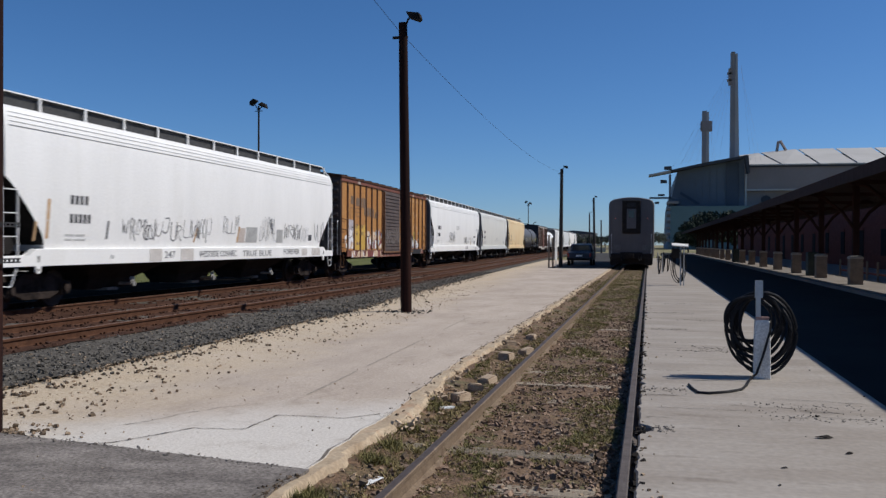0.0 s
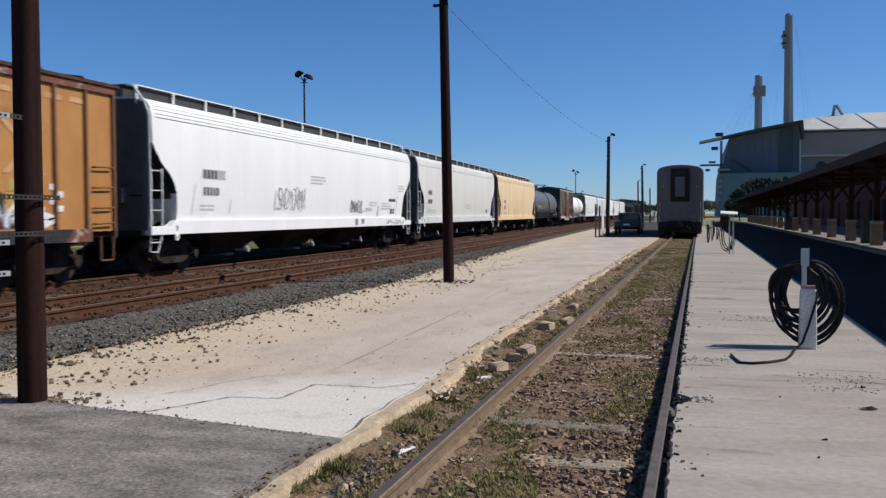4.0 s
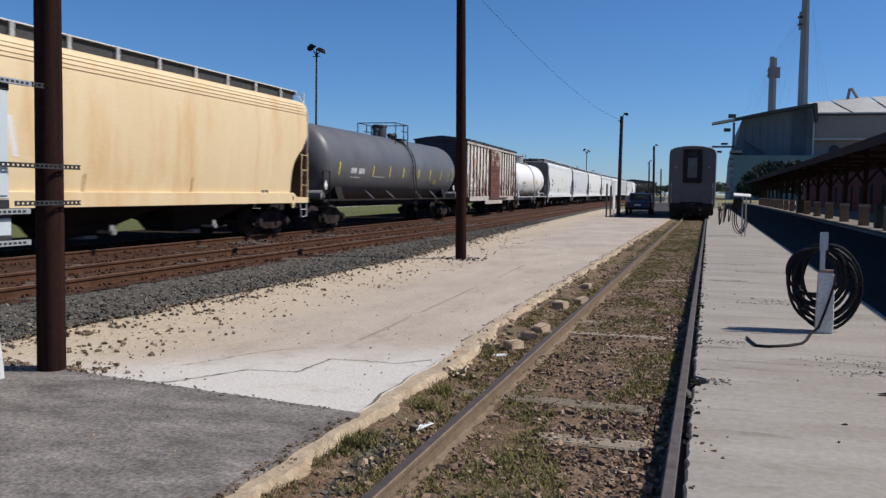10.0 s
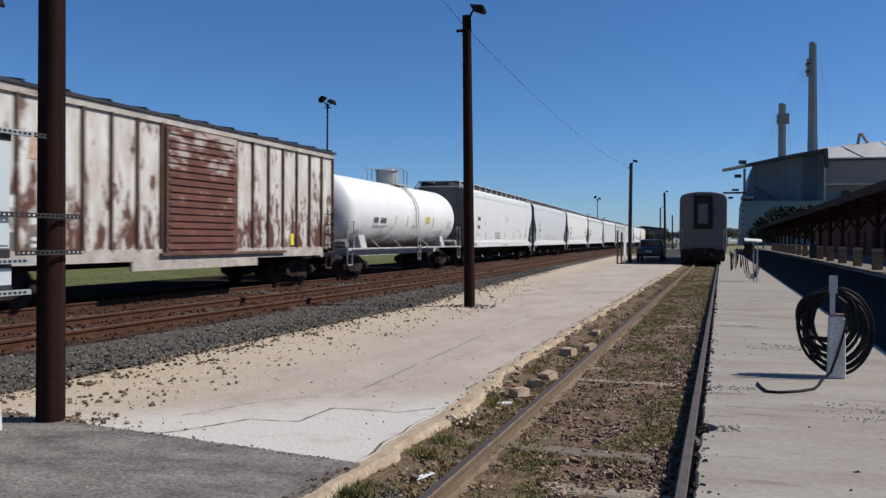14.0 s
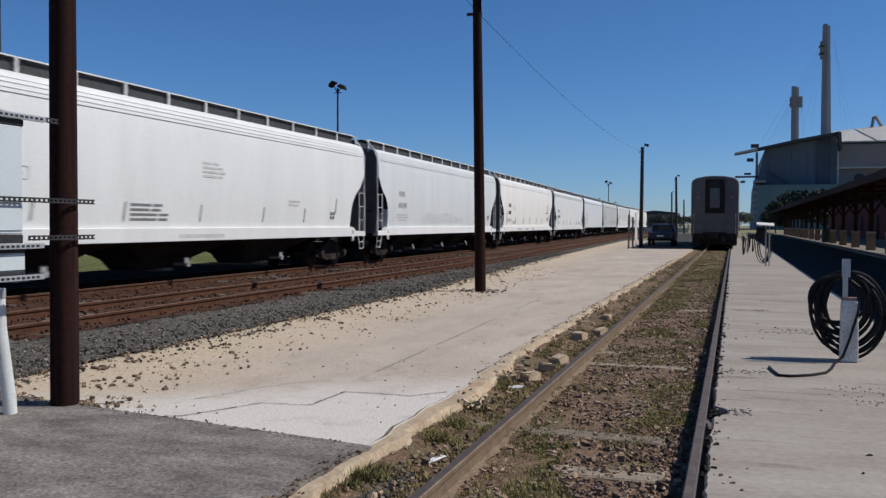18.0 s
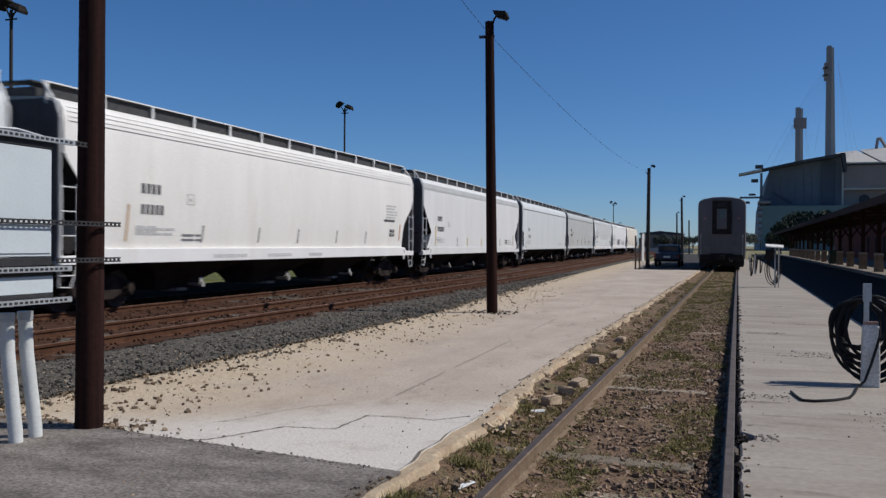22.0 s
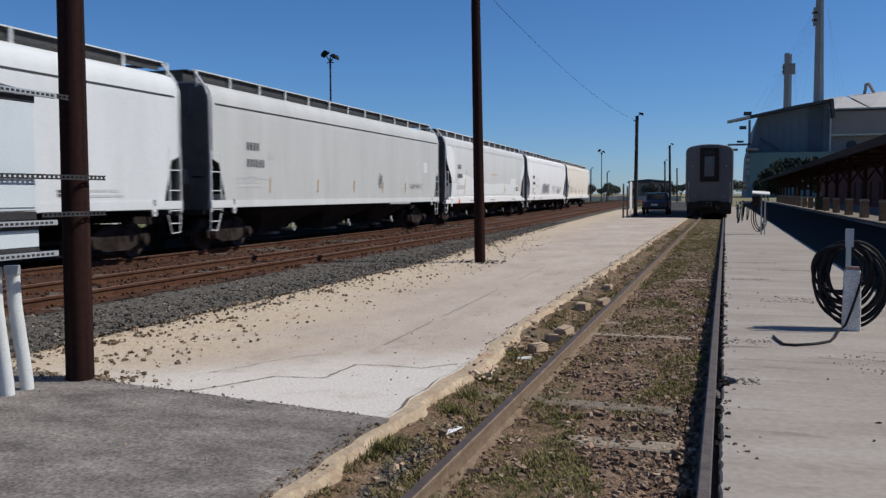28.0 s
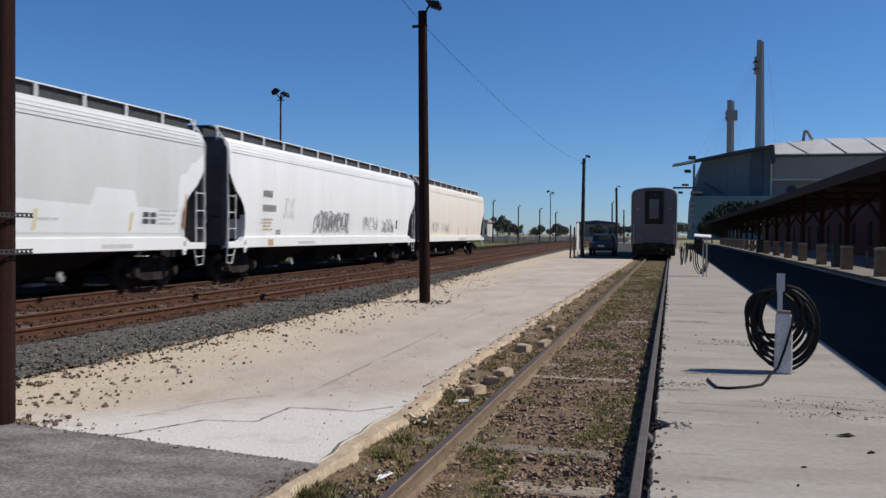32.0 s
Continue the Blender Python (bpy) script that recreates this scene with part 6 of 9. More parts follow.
def ladder(root, x, y0, y1, z0, z1, n, mat=None):
    def build():
        bm = BM()
        for y in (y0, y1):
            box(bm, -0.016, 0.016, y - 0.016, y + 0.016, z0, z1)
        for k in range(n):
            z = z0 + 0.06 + (z1 - z0 - 0.12) * k / (n - 1)
            box(bm, -0.014, 0.014, min(y0, y1), max(y0, y1), z - 0.011, z + 0.011)
        return mesh("ladder", bm, mat or LADDER_W)
    o = part("ladder", build(), None, root)
    o.matrix_local = pose(x, 0, 0)
    return o


SKIN = [None]


def wall_x(x, z, lift=0.005):
    """The wall's distance from the middle at a height: curved on hoppers, flat elsewhere."""
    return SKIN[0](z) + lift if SKIN[0] else x


def bars(root, name, mat, x, y, z, rows, label, cell=0.0):
    """Writing as plain bars on the near side: rows of (height above z, letter height, list of widths)."""
    for dz, h, widths in rows:
        yy = y
        for w in widths:
            if w > 0:
                bm = BM()
                x0, x1 = wall_x(x, z + dz, 0.004), wall_x(x, z + dz + h, 0.004)
                prism(bm, [(x0, z + dz), (x0 + 0.004, z + dz), (x1 + 0.004, z + dz + h), (x1, z + dz + h)], "y", yy, yy + w)
                part(name, bm, mat, root, label)
                yy += w + (0.095 if w < 0.1 else 0.06)
            else:
                yy -= w


STROKES = (((0, 1), (0.04, 0.3), (0.35, 0), (0.8, 0.12), (0.95, 1)), ((0, 1), (0.22, 0), (0.5, 0.75), (0.75, 0), (1, 1)), ((0.95, 0.85), (0.5, 1), (0.08, 0.7), (0.06, 0.28), (0.45, 0), (0.95, 0.15)),
           ((0, 0), (0.12, 1), (0.5, 0.35), (0.86, 1), (1, 0)), ((0.2, 1), (0.75, 0.95), (0.7, 0.2), (0.35, 0), (0.05, 0.2)), ((0.5, 1), (0.05, 0.6), (0.3, 0.02), (0.85, 0.1), (0.95, 0.7), (0.45, 0.98)),
           ((0.1, 0), (0.12, 1), (0.8, 0.8), (0.2, 0.5), (0.95, 0)), ((0.9, 0.9), (0.2, 0.95), (0.15, 0.6), (0.85, 0.4), (0.75, 0.05), (0.05, 0.05)), ((0.1, 1), (0.08, 0), (0.9, 0.05)), ((0, 0.1), (0.45, 1), (0.9, 0), (0.2, 0.4)))


def smooth_line(pts, n=5):
    """A rounded line through the given points."""
    out = []
    for i in range(len(pts) - 1):
        p0, p1, p2, p3 = (Vector(pts[max(0, min(len(pts) - 1, i + d))]) for d in (-1, 0, 1, 2))
        for k in range(n):
            t = k / n
            out.append(0.5 * (2 * p1 + (p2 - p0) * t + (2 * p0 - 5 * p1 + 4 * p2 - p3) * t * t + (3 * p1 - p0 - 3 * p2 + p3) * t ** 3))
    return out + [Vector(pts[-1])]


def sprayed(bm, line, w, x):
    """One flat ribbon along a line of (y, z), lying on the wagon's wall."""
    edge = []
    for i, p in enumerate(line):
        d = line[min(i + 1, len(line) - 1)] - line[max(i - 1, 0)]
        q = Vector((-d.y, d.x)).normalized() * w if d.length > 1e-5 else Vector((w, 0))
        edge.append([bm.verts.new((wall_x(x, e.y, 0.007), e.x, e.y)) for e in (p - q, p + q)])
    for a0, a1 in zip(edge, edge[1:]):
        bm.faces.new((a0[0], a1[0], a1[1], a0[1]))


def scrawl(root, mat, x, y0, y1, z0, z1, seed, n, label, wide=1.0):
    """Spray-painted strokes side by side, each drawn in one sweep."""
    rng = random.Random(seed)
    for k in range(n):
        wd, ht = (y1 - y0) / n * rng.uniform(0.8, 1.5), (z1 - z0) * rng.uniform(0.55, 1.0)
        a, b = y0 + (y1 - y0) * (k + rng.uniform(-0.15, 0.15)) / n, z0 + (z1 - z0 - ht) * rng.random()
        lean = rng.uniform(-0.1, 0.25) * wd
        pts = [(min(y1 + 0.1, a + wd * u + lean * v + rng.uniform(-0.03, 0.03)), b + ht * v + rng.uniform(-0.03, 0.03)) for u, v in rng.choice(STROKES)]
        bm = BM()
        sprayed(bm, smooth_line(pts), rng.uniform(0.008, 0.017) * wide, x)
        part("graffiti", bm, mat, root, label)


def patch(root, mat, x, outline, label, name="paint_patch"):
    bm = BM()
    prism(bm, outline, "x", x, x + 0.004)
    part(name, bm, mat, root, label)


def side_w(z, style):
    if style == "flow":
        return 1.60 - 0.085 * ((z - 2.9) / 1.6) ** 2
    return 1.585


def hopper(L, body_mat, sill_mat, label, style="flow", top=4.54, marks=None, band=None, bays=3, hole=1.0, end_mat=None, sill=0.33, straight=False, seam_mat=None, rail_mat=None, tank_mat=None, inset=0.1):
    """A covered hopper wagon; y along the track, the origin on the rail tops at mid-length."""
    root = thing("hopper_wagon", Matrix(), label, "hopper wagon", "freight train wagons")
    h = L / 2 - inset
    z_side = top - 0.64
    zs = 1.28

    def section(y, zb, k=1.0):
        lv = [zb + (z_side - zb) * i / 8 for i in range(9)]
        half = [(side_w(z, style) * k, z) for z in lv]
        half += [(1.535 * k, z_side + 0.2), (1.44 * k, z_side + 0.35), (1.14 * k, z_side + 0.45), (0.5 * k, z_side + 0.48)]
        ring = half + [(-x, z) for x, z in half[::-1]]
        return [(x, y, z) for x, z in ring]

    w = 1.15 * hole
    if hole >= 0.9:
        prof = [(-h, 2.82), (-h + 0.3 * w, 2.55), (-h + 0.62 * w, 2.17), (-h + 0.92 * w, 1.8), (-h + 1.04 * w, 1.6), (-h + 1.1 * w, 1.42), (-h + 1.12 * w, zs + 0.01), (0, zs)]
        if straight == "kite":
            prof[:7] = [(-h, 3.1), (-h + 0.3, 2.8), (-h + 0.62, 2.48), (-h + 0.95, 2.15), (-h + 1.06, 2.03), (-h + 1.1, 1.9), (-h + 1.1, zs + 0.01)]
        elif not straight:
            prof[:7] = [(-h, 3.22), (-h + 0.12, 3.04), (-h + 0.38, 2.74), (-h + 0.72, 2.5), (-h + 0.93, 2.27), (-h + 1.04, 2.02), (-h + 1.08, 1.72), (-h + 1.09, zs + 0.01)]
    else:
        prof = [(-h, 2.4), (-h + 0.3, 2.3), (-h + 0.55, 1.5), (-h + 0.6, zs), (0, zs)]
    rings = [section(y, z) for y, z in prof] + [section(-y, z) for y, z in prof[-2::-1]]
    bm = BM()
    loft(bm, rings)
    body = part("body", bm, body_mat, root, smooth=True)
    # faces turned down get the painted under-wagon shade
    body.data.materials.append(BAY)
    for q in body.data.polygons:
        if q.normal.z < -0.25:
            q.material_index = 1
    # seams along the top of the side
    def skin(z):
        if z <= z_side:
            return side_w(z, style)
        if z <= z_side + 0.2:
            return side_w(z_side, style) + (1.535 - side_w(z_side, style)) * (z - z_side) / 0.2
        return 1.535 - 0.095 * (z - z_side - 0.2) / 0.15

    for k, z in enumerate((3.86, 3.95, 4.05, 4.14) if style == "flow" else () if band else (z_side - 0.14,)):
        bm = BM()
        for s in (-1, 1):
            x = s * (skin(z) - 0.004)
            box(bm, min(x, x + s * 0.016), max(x, x + s * 0.016), -h + 0.15, h - 0.15, z, z + ((0.013 if k == 0 else 0.010) if style == "flow" else 0.04))
        part("seam", bm, seam_mat or ((DIM_MARK if k == 0 else SEAM_PALE) if style == "flow" else GRATE), body)
    # the roof overhang's shade, laid on as a grey strip
    if band:
        bm = BM()
        for s in (-1, 1):
            ring = [(s * (skin(z_side + d) + g), z_side + d) for d, g in ((-0.1, 0.005), (0.0, 0.005), (0.19, 0.005), (0.19, -0.004), (0.0, -0.004), (-0.1, -0.004))]
            loft(bm, [[(x, y, z) for x, z in ring] for y in (-h + 0.05, h - 0.05)])
        part("grey_band", bm, band, body, "shade under the roof edge painted as a grey band")
    for s in (-1, 1):
        bm = BM()
        low, g = 1.34 - sill, 0.15 if hole >= 0.9 else 0.0
        prism(bm, [(-h - 0.1, low), (h + 0.1, low), (h + 0.1, 1.34 - g), (h - 0.72, 1.34 - g), (h - 0.95, 1.34), (0.95 - h, 1.34), (0.72 - h, 1.34 - g), (-h - 0.1, 1.34 - g)], "x", s * 1.42, s * 1.60)
        part("side_sill", bm, sill_mat, root, bevel=0.012)
        for e in (-1, 1):
            y = e * (h - 1.0)
            bm = BM()
            prism(bm, [(y - 0.09, low + 0.02), (y - 0.07, low - 0.11), (y - 0.03, low - 0.15), (y + 0.03, low - 0.15), (y + 0.07, low - 0.11), (y + 0.09, low + 0.02)], "x", s * 1.56, s * 1.604)
            pad = part("jacking_pad", bm, sill_mat, root)
            bm = BM()
            rod(bm, (s * 1.59, y, low - 0.07), (s * 1.607, y, low - 0.07), 0.03, n=10)
            part("pad_hole", bm, BAY, pad)
            bm = BM()
            box(bm, min(s * 1.59, s * 1.606), max(s * 1.59, s * 1.606), y - 0.025, y + 0.025, low + 0.09, low + 0.23)
            part("sill_slot", bm, BAY, pad)
            if straight == "kite":
                y0 = e * (h - 1.1)
                bm = BM()
                prism(bm, [(y0, 1.96), (y0, 1.3), (y0 + e * 0.6, 1.3)], "x", s * 1.56, s * 1.583)
                part("corner_gusset", bm, body_mat, body)
    # slope sheets and end frames
    for e in (-1, 1):
        bm = BM()
        v = [bm.verts.new(p) for p in ((-1.4, e * (h - 0.15), 2.85), (1.4, e * (h - 0.15), 2.85), (1.4, e * (h - 1.75), 1.15), (-1.4, e * (h - 1.75), 1.15),
                                       (-1.4, e * (h - 0.28), 2.85), (1.4, e * (h - 0.28), 2.85), (1.4, e * (h - 1.9), 1.15), (-1.4, e * (h - 1.9), 1.15))]
        for f in ((0, 1, 2, 3), (7, 6, 5, 4), (0, 4, 5, 1), (2, 6, 7, 3), (1, 5, 6, 2), (0, 3, 7, 4)):
            bm.faces.new([v[i] for i in f])
        if hole >= 0.9:
            prism(bm, [(e * (h - 0.2), 1.1), (e * (h - 0.2), 2.78), (e * (h - 1.72), 1.17), (e * (h - 1.72), 1.1)], "x", -0.04, 0.04)
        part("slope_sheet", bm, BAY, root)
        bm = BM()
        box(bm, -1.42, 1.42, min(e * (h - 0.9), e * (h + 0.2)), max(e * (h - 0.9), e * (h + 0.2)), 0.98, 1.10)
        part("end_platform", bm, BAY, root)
        bm = BM()
        y0, y1 = sorted((e * (h + 0.003), e * (h + 0.02)))
        prism(bm, [(-1.42, 1.1), (1.42, 1.1), (1.50, 2.0), (1.52, z_side + 0.12), (1.41, z_side + 0.31), (1.08, z_side + 0.41), (-1.08, z_side + 0.41), (-1.41, z_side + 0.31), (-1.52, z_side + 0.12), (-1.50, 2.0)], "y", y0, y1)
        part("end_sheet", bm, end_mat or END_DARK, body, "dark grey end sheet")
        for s in (-0.95, -0.32, 0.32, 0.95):
            bm = BM()
            y0, y1 = sorted((e * (h + 0.02), e * (h + 0.075)))
            box(bm, s - 0.035, s + 0.035, y0, y1, 1.1, z_side + 0.3)
            part("end_stiffener", bm, end_mat or END_DARK, body)
        for s in (-1, 1):
            bm = BM()
            y0, y1 = sorted((e * (h + 0.02), e * (h + 0.11)))
            prism(bm, [(s * 1.36, 1.1), (s * 1.50, 1.1), (s * 1.535, 2.1), (s * 1.535, z_side + 0.1), (s * 1.40, z_side + 0.1)], "y", y0, y1)
            part("corner_post", bm, end_mat or END_DARK, body)
        bm = BM()
        y0, y1 = sorted((e * (h + 0.02), e * (h + 0.34)))
        box(bm, -1.1, 1.1, y0, y1, top + 0.04, top + 0.075)
        part("end_walk", bm, GRATE, root, "dark grating walk across the roof end")
        bm = BM()
        y0, y1 = sorted((e * (h + 0.08), e * (h + 0.30)))
        box(bm, 0.45, 0.95, y0, y1, 1.75, 2.15)
        part("brake_box", bm, END_DARK, root, bevel=0.02)
        bm = BM()
        for z in (1.45, 1.8, 2.15, 2.5, 2.85, 3.2):
            tube(bm, [(-1.3, e * (h + 0.08), z), (-1.3, e * (h + 0.14), z), (-0.85, e * (h + 0.14), z), (-0.85, e * (h + 0.08), z)], 0.013, 5)
        part("grab_iron", bm, LADDER_W, root)
        bm = BM()
        rod(bm, (-1.2, e * (h - 0.55), 1.42), (1.2, e * (h - 0.55), 1.42), 0.2, n=14)
        part("air_reservoir", bm, tank_mat or BAY, root, "air reservoir under the slope sheet", smooth=True)
        bm = BM()
        for s in (-0.55, 0.55):
            y0, y1 = sorted((e * (h - 0.12), e * (h - 0.02)))
            box(bm, s - 0.06, s + 0.06, y0, y1, 1.1, 2.85)
        rod(bm, (-1.45, e * (h + 0.05), 1.95), (1.45, e * (h + 0.05), 1.95), 0.02, n=6)
        part("end_post", bm, BAY, root)
        bm = BM()
        y0, y1 = sorted((e * h, e * (h + inset + 0.58)))
        box(bm, -0.11, 0.11, y0, y1, 0.74, 0.98)
        part("coupler", bm, BLACK_IRON, root)
        for s in (-1, 1):
            ladder(root, s * 1.575, e * (h + 0.07), e * (h - 0.39), 1.05, 2.62, 4, sill_mat if style != "flow" or end_mat else None)
            bm = BM()
            tube(bm, [(s * 1.56, e * (h + 0.08), 1.05), (s * 1.56, e * (h + 0.08), z_side), (s * 1.44, e * (h + 0.08), z_side + 0.32), (s * 1.1, e * (h + 0.06), top + 0.1)], 0.028, 6)
            part("end_rail", bm, rail_mat or LADDER_W, root)
            bm = BM()
            tube(bm, [(s * 1.55, e * (h + 0.07), 1.06), (s * 1.53, e * (h + 0.07), 0.58), (s * 1.53, e * (h - 0.25), 0.56), (s * 1.55, e * (h - 0.42), 1.0)], 0.02, 5)
            tube(bm, [(s * 1.535, e * (h + 0.07), 0.8), (s * 1.535, e * (h - 0.33), 0.8)], 0.015, 5)
            part("step", bm, LADDER_W, root)
        truck(root, e * (L / 2 - 1.75))
    # hopper bays and outlet gates
    span = L - 6.2
    for k in range(bays):
        y = -span / 2 + span * (k + 0.5) / bays
        w = span / bays / 2 - 0.06
        bm = BM()
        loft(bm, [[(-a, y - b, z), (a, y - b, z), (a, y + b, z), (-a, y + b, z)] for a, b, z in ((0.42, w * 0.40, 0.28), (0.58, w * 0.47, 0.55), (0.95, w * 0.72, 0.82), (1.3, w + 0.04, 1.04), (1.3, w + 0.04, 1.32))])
        part("hopper_bay", bm, BAY, root, "discharge bay painted near-black for the shade under the wagon")
        bm = BM()
        box(bm, -0.5, 0.6, y - 0.22, y + 0.22, 0.24, 0.31)
        rod(bm, (0.8, y, 0.42), (1.2, y, 0.42), 0.04, n=8)
        rod(bm, (1.18, y, 0.42), (1.24, y, 0.42), 0.075, n=10)
        box(bm, 1.16, 1.2, y - 0.1, y + 0.06, 0.42, 0.6)
        part("outlet_gate", bm, GALV_DIRTY, root, "dirty grey outlet gate")
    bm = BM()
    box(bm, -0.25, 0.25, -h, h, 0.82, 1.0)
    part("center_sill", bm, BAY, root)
    # roof: hatch trough and running boards
    bm = BM()
    box(bm, -0.42, 0.42, -h + 0.5, h - 0.5, top - 0.14, top + 0.13)
    part("hatch_trough", bm, GRATE, root, "long dark roof hatch trough")
    for s in (-1, 1):
        bm = BM()
        x0, x1 = sorted((s * 0.62, s * 1.14))
        box(bm, x0, x1, -h - 0.06, h + 0.06, top + 0.06, top + 0.085)
        part("running_board", bm, GRATE, root, "dark grating running board")
        bm = BM()
        x0, x1 = sorted((s * 1.14, s * 1.17))
        box(bm, x0, x1, -h - 0.06, h + 0.06, top + 0.085, top + 0.112)
        n = int(L / 1.55)
        for k in range(n + 1):
            y = -h + L * k / n
            box(bm, x0, x1 + 0.01, y - 0.03, y + 0.03, top - 0.34, top + 0.11)
        part("board_rail", bm, rail_mat or sill_mat, root, "painted running board edge and stays")
        bm = BM()
        x0, x1 = sorted((s * 1.06, s * 1.08))
        box(bm, x0, x1, -h, h, top - (0.22 if style == "flow" else 0.1), top + 0.06)
        part("board_skirt", bm, GRATE, root)
    x = side_w(2.3, style) + 0.012
    SKIN[0] = lambda z: side_w(z, style)
    for fn in marks or ():
        fn(root, x, h)
    SKIN[0] = None
    return root


def stencil(y, z=2.02, mat=None, size=0.22, label="dark stencilled reporting mark as plain bars", n=5):
    def go(root, x, h):
        bars(root, "reporting_mark", mat or DARK_MARK, x, y, z, [(size * 2.1, size, [size * 0.56] * 4), (0.0, size, [size * 0.50] * n)], label)
        bars(root, "small_writing", GREY_MARK, x, y - 0.15, z, [(-0.3, 0.045, [0.3, 0.35]), (-0.4, 0.045, [0.26, 0.42])], "small unreadable grey writing")
    return go


def outline_box(y, z, w=0.32, hh=0.26, mat=None):
    def go(root, x, h):
        bm = BM()
        for a, b, c, d in ((0, w, 0, 0.02), (0, w, hh - 0.02, hh), (0, 0.02, 0.02, hh - 0.02), (w - 0.02, w, 0.02, hh - 0.02), (w * 0.3, w * 0.7, hh * 0.35, hh * 0.6)):
            x0, x1 = wall_x(x, z + c, 0.004), wall_x(x, z + d, 0.004)
            prism(bm, [(x0, z + c), (x0 + 0.003, z + c), (x1 + 0.003, z + d), (x1, z + d)], "y", y + a, y + b)
        part("data_frame", bm, mat or GREY_MARK, root, "thin outlined data frame")
    return go


def small_text(y, z, w=0.7, n=4, mat=None):
    def go(root, x, h):
        bars(root, "small_writing", mat or GREY_MARK, x, y, z, [(-0.11 * k, 0.055, [w * (0.5 + 0.5 * abs(math.sin(k * 2.3 + y))), w * 0.35]) for k in range(n)], "small unreadable grey writing")
    return go


def block(y, z, w=0.3, hh=0.3, mat=None):
    def go(root, x, h):
        bars(root, "data_plate", mat or DARK_MARK, x, y, z, [(0, hh * 0.42, [w * 0.45, w * 0.4]), (hh * 0.55, hh * 0.42, [w * 0.45, w * 0.4])], "dark consolidated data stencil")
    return go


def ticks(ys, z=1.42, mat=None, tall=0.42):
    def go(root, x, h):
        for y in ys:
            bm = BM()
            wa, wb = wall_x(x, z, -0.02), wall_x(x, z + tall, -0.02)
            va, vb = (wa + 0.035, wb + 0.035)
            q = [bm.verts.new(p) for p in ((wa, y, z), (wa, y + 0.06, z), (wb, y + 0.11, z + tall), (wb, y + 0.05, z + tall), (va, y, z), (va, y + 0.06, z), (vb, y + 0.11, z + tall), (vb, y + 0.05, z + tall))]
            for f in ((3, 2, 1, 0), (4, 5, 6, 7), (0, 1, 5, 4), (1, 2, 6, 5), (2, 3, 7, 6), (3, 0, 4, 7)):
                bm.faces.new([q[i] for i in f])
            part("side_strip", bm, mat or RUST_MARK, root, "rusty upright strip above the sill")
    return go


SCRAWL = surf("faded_dark_spray", (0.13, 0.13, 0.135), (0.20, 0.20, 0.205), 12, 0.7, bump=0)

FAINT = surf("very_faint_spray", (0.47, 0.47, 0.47), (0.54, 0.54, 0.54), 12, 0.7, bump=0)


def tag(mat, y0, y1, z0, z1, seed, n, wide=1.0):
    def go(root, x, h):
        scrawl(root, mat, x + 0.004, y0, y1, z0, z1, seed, n, "faint spray-painted scrawl", wide)
    return go


def sill_text(ys):
    def go(root, x, h):
        for y, w in ys:
            n = max(1, round(w / 0.16))
            for i in range(n):
                bm = BM()
                box(bm, 1.602, 1.607, y + w * i / n, y + w * (i + 0.72) / n, 1.09, 1.18)
                part("sill_writing", bm, GREY_MARK, root, "grey writing along the side sill")
    return go


def sill_scrawl(mat, y0, y1, z0, z1, seed, n):
    """Strokes on the flat sill instead of the curved side."""
    def go(root, x, h):
        keep, SKIN[0] = SKIN[0], None
        scrawl(root, mat, 1.607, y0, y1, z0, z1, seed, n, "dark scribble along the sill")
        SKIN[0] = keep
    return go


def rects(specs, mat, label):
    def go(root, x, h):
        for y, z, w, hh in specs:
            n = 5
            rng = random.Random(int(y * 100 + z * 10))
            verts = []
            for i in range(n + 1):
                zz = z + hh * i / n
                for e in (0.0, 1.0):
                    verts.append((wall_x(x, zz, 0.004), y + w * e + rng.uniform(-0.04, 0.04) * min(1.0, w), zz))
            me = bpy.data.meshes.new("paint_patch")
            me.from_pydata(verts, [], [(2 * i, 2 * i + 1, 2 * i + 3, 2 * i + 2) for i in range(n)])
            me.materials.append(mat)
            part("paint_patch", me, None, root, label)
    return go


def wall_area(outline, mat, label, lift=0.003):
    """A repainted area: columns of paint between two ragged lines, given as (y, low, high)."""
    def go(root, x, h):
        verts, faces = [], []
        n = 8
        for i, (y, lo, hi) in enumerate(outline):
            for k in range(n + 1):
                z = lo + (hi - lo) * k / n
                verts.append((wall_x(x, z, lift), y, z))
                if i and k:
                    q = i * (n + 1) + k
                    faces.append((q - n - 2, q - 1, q, q - n - 1))
        me = bpy.data.meshes.new("paint_patch")
        me.from_pydata(verts, [], faces)
        me.materials.append(mat)
        part("paint_patch", me, None, root, label)
    return go


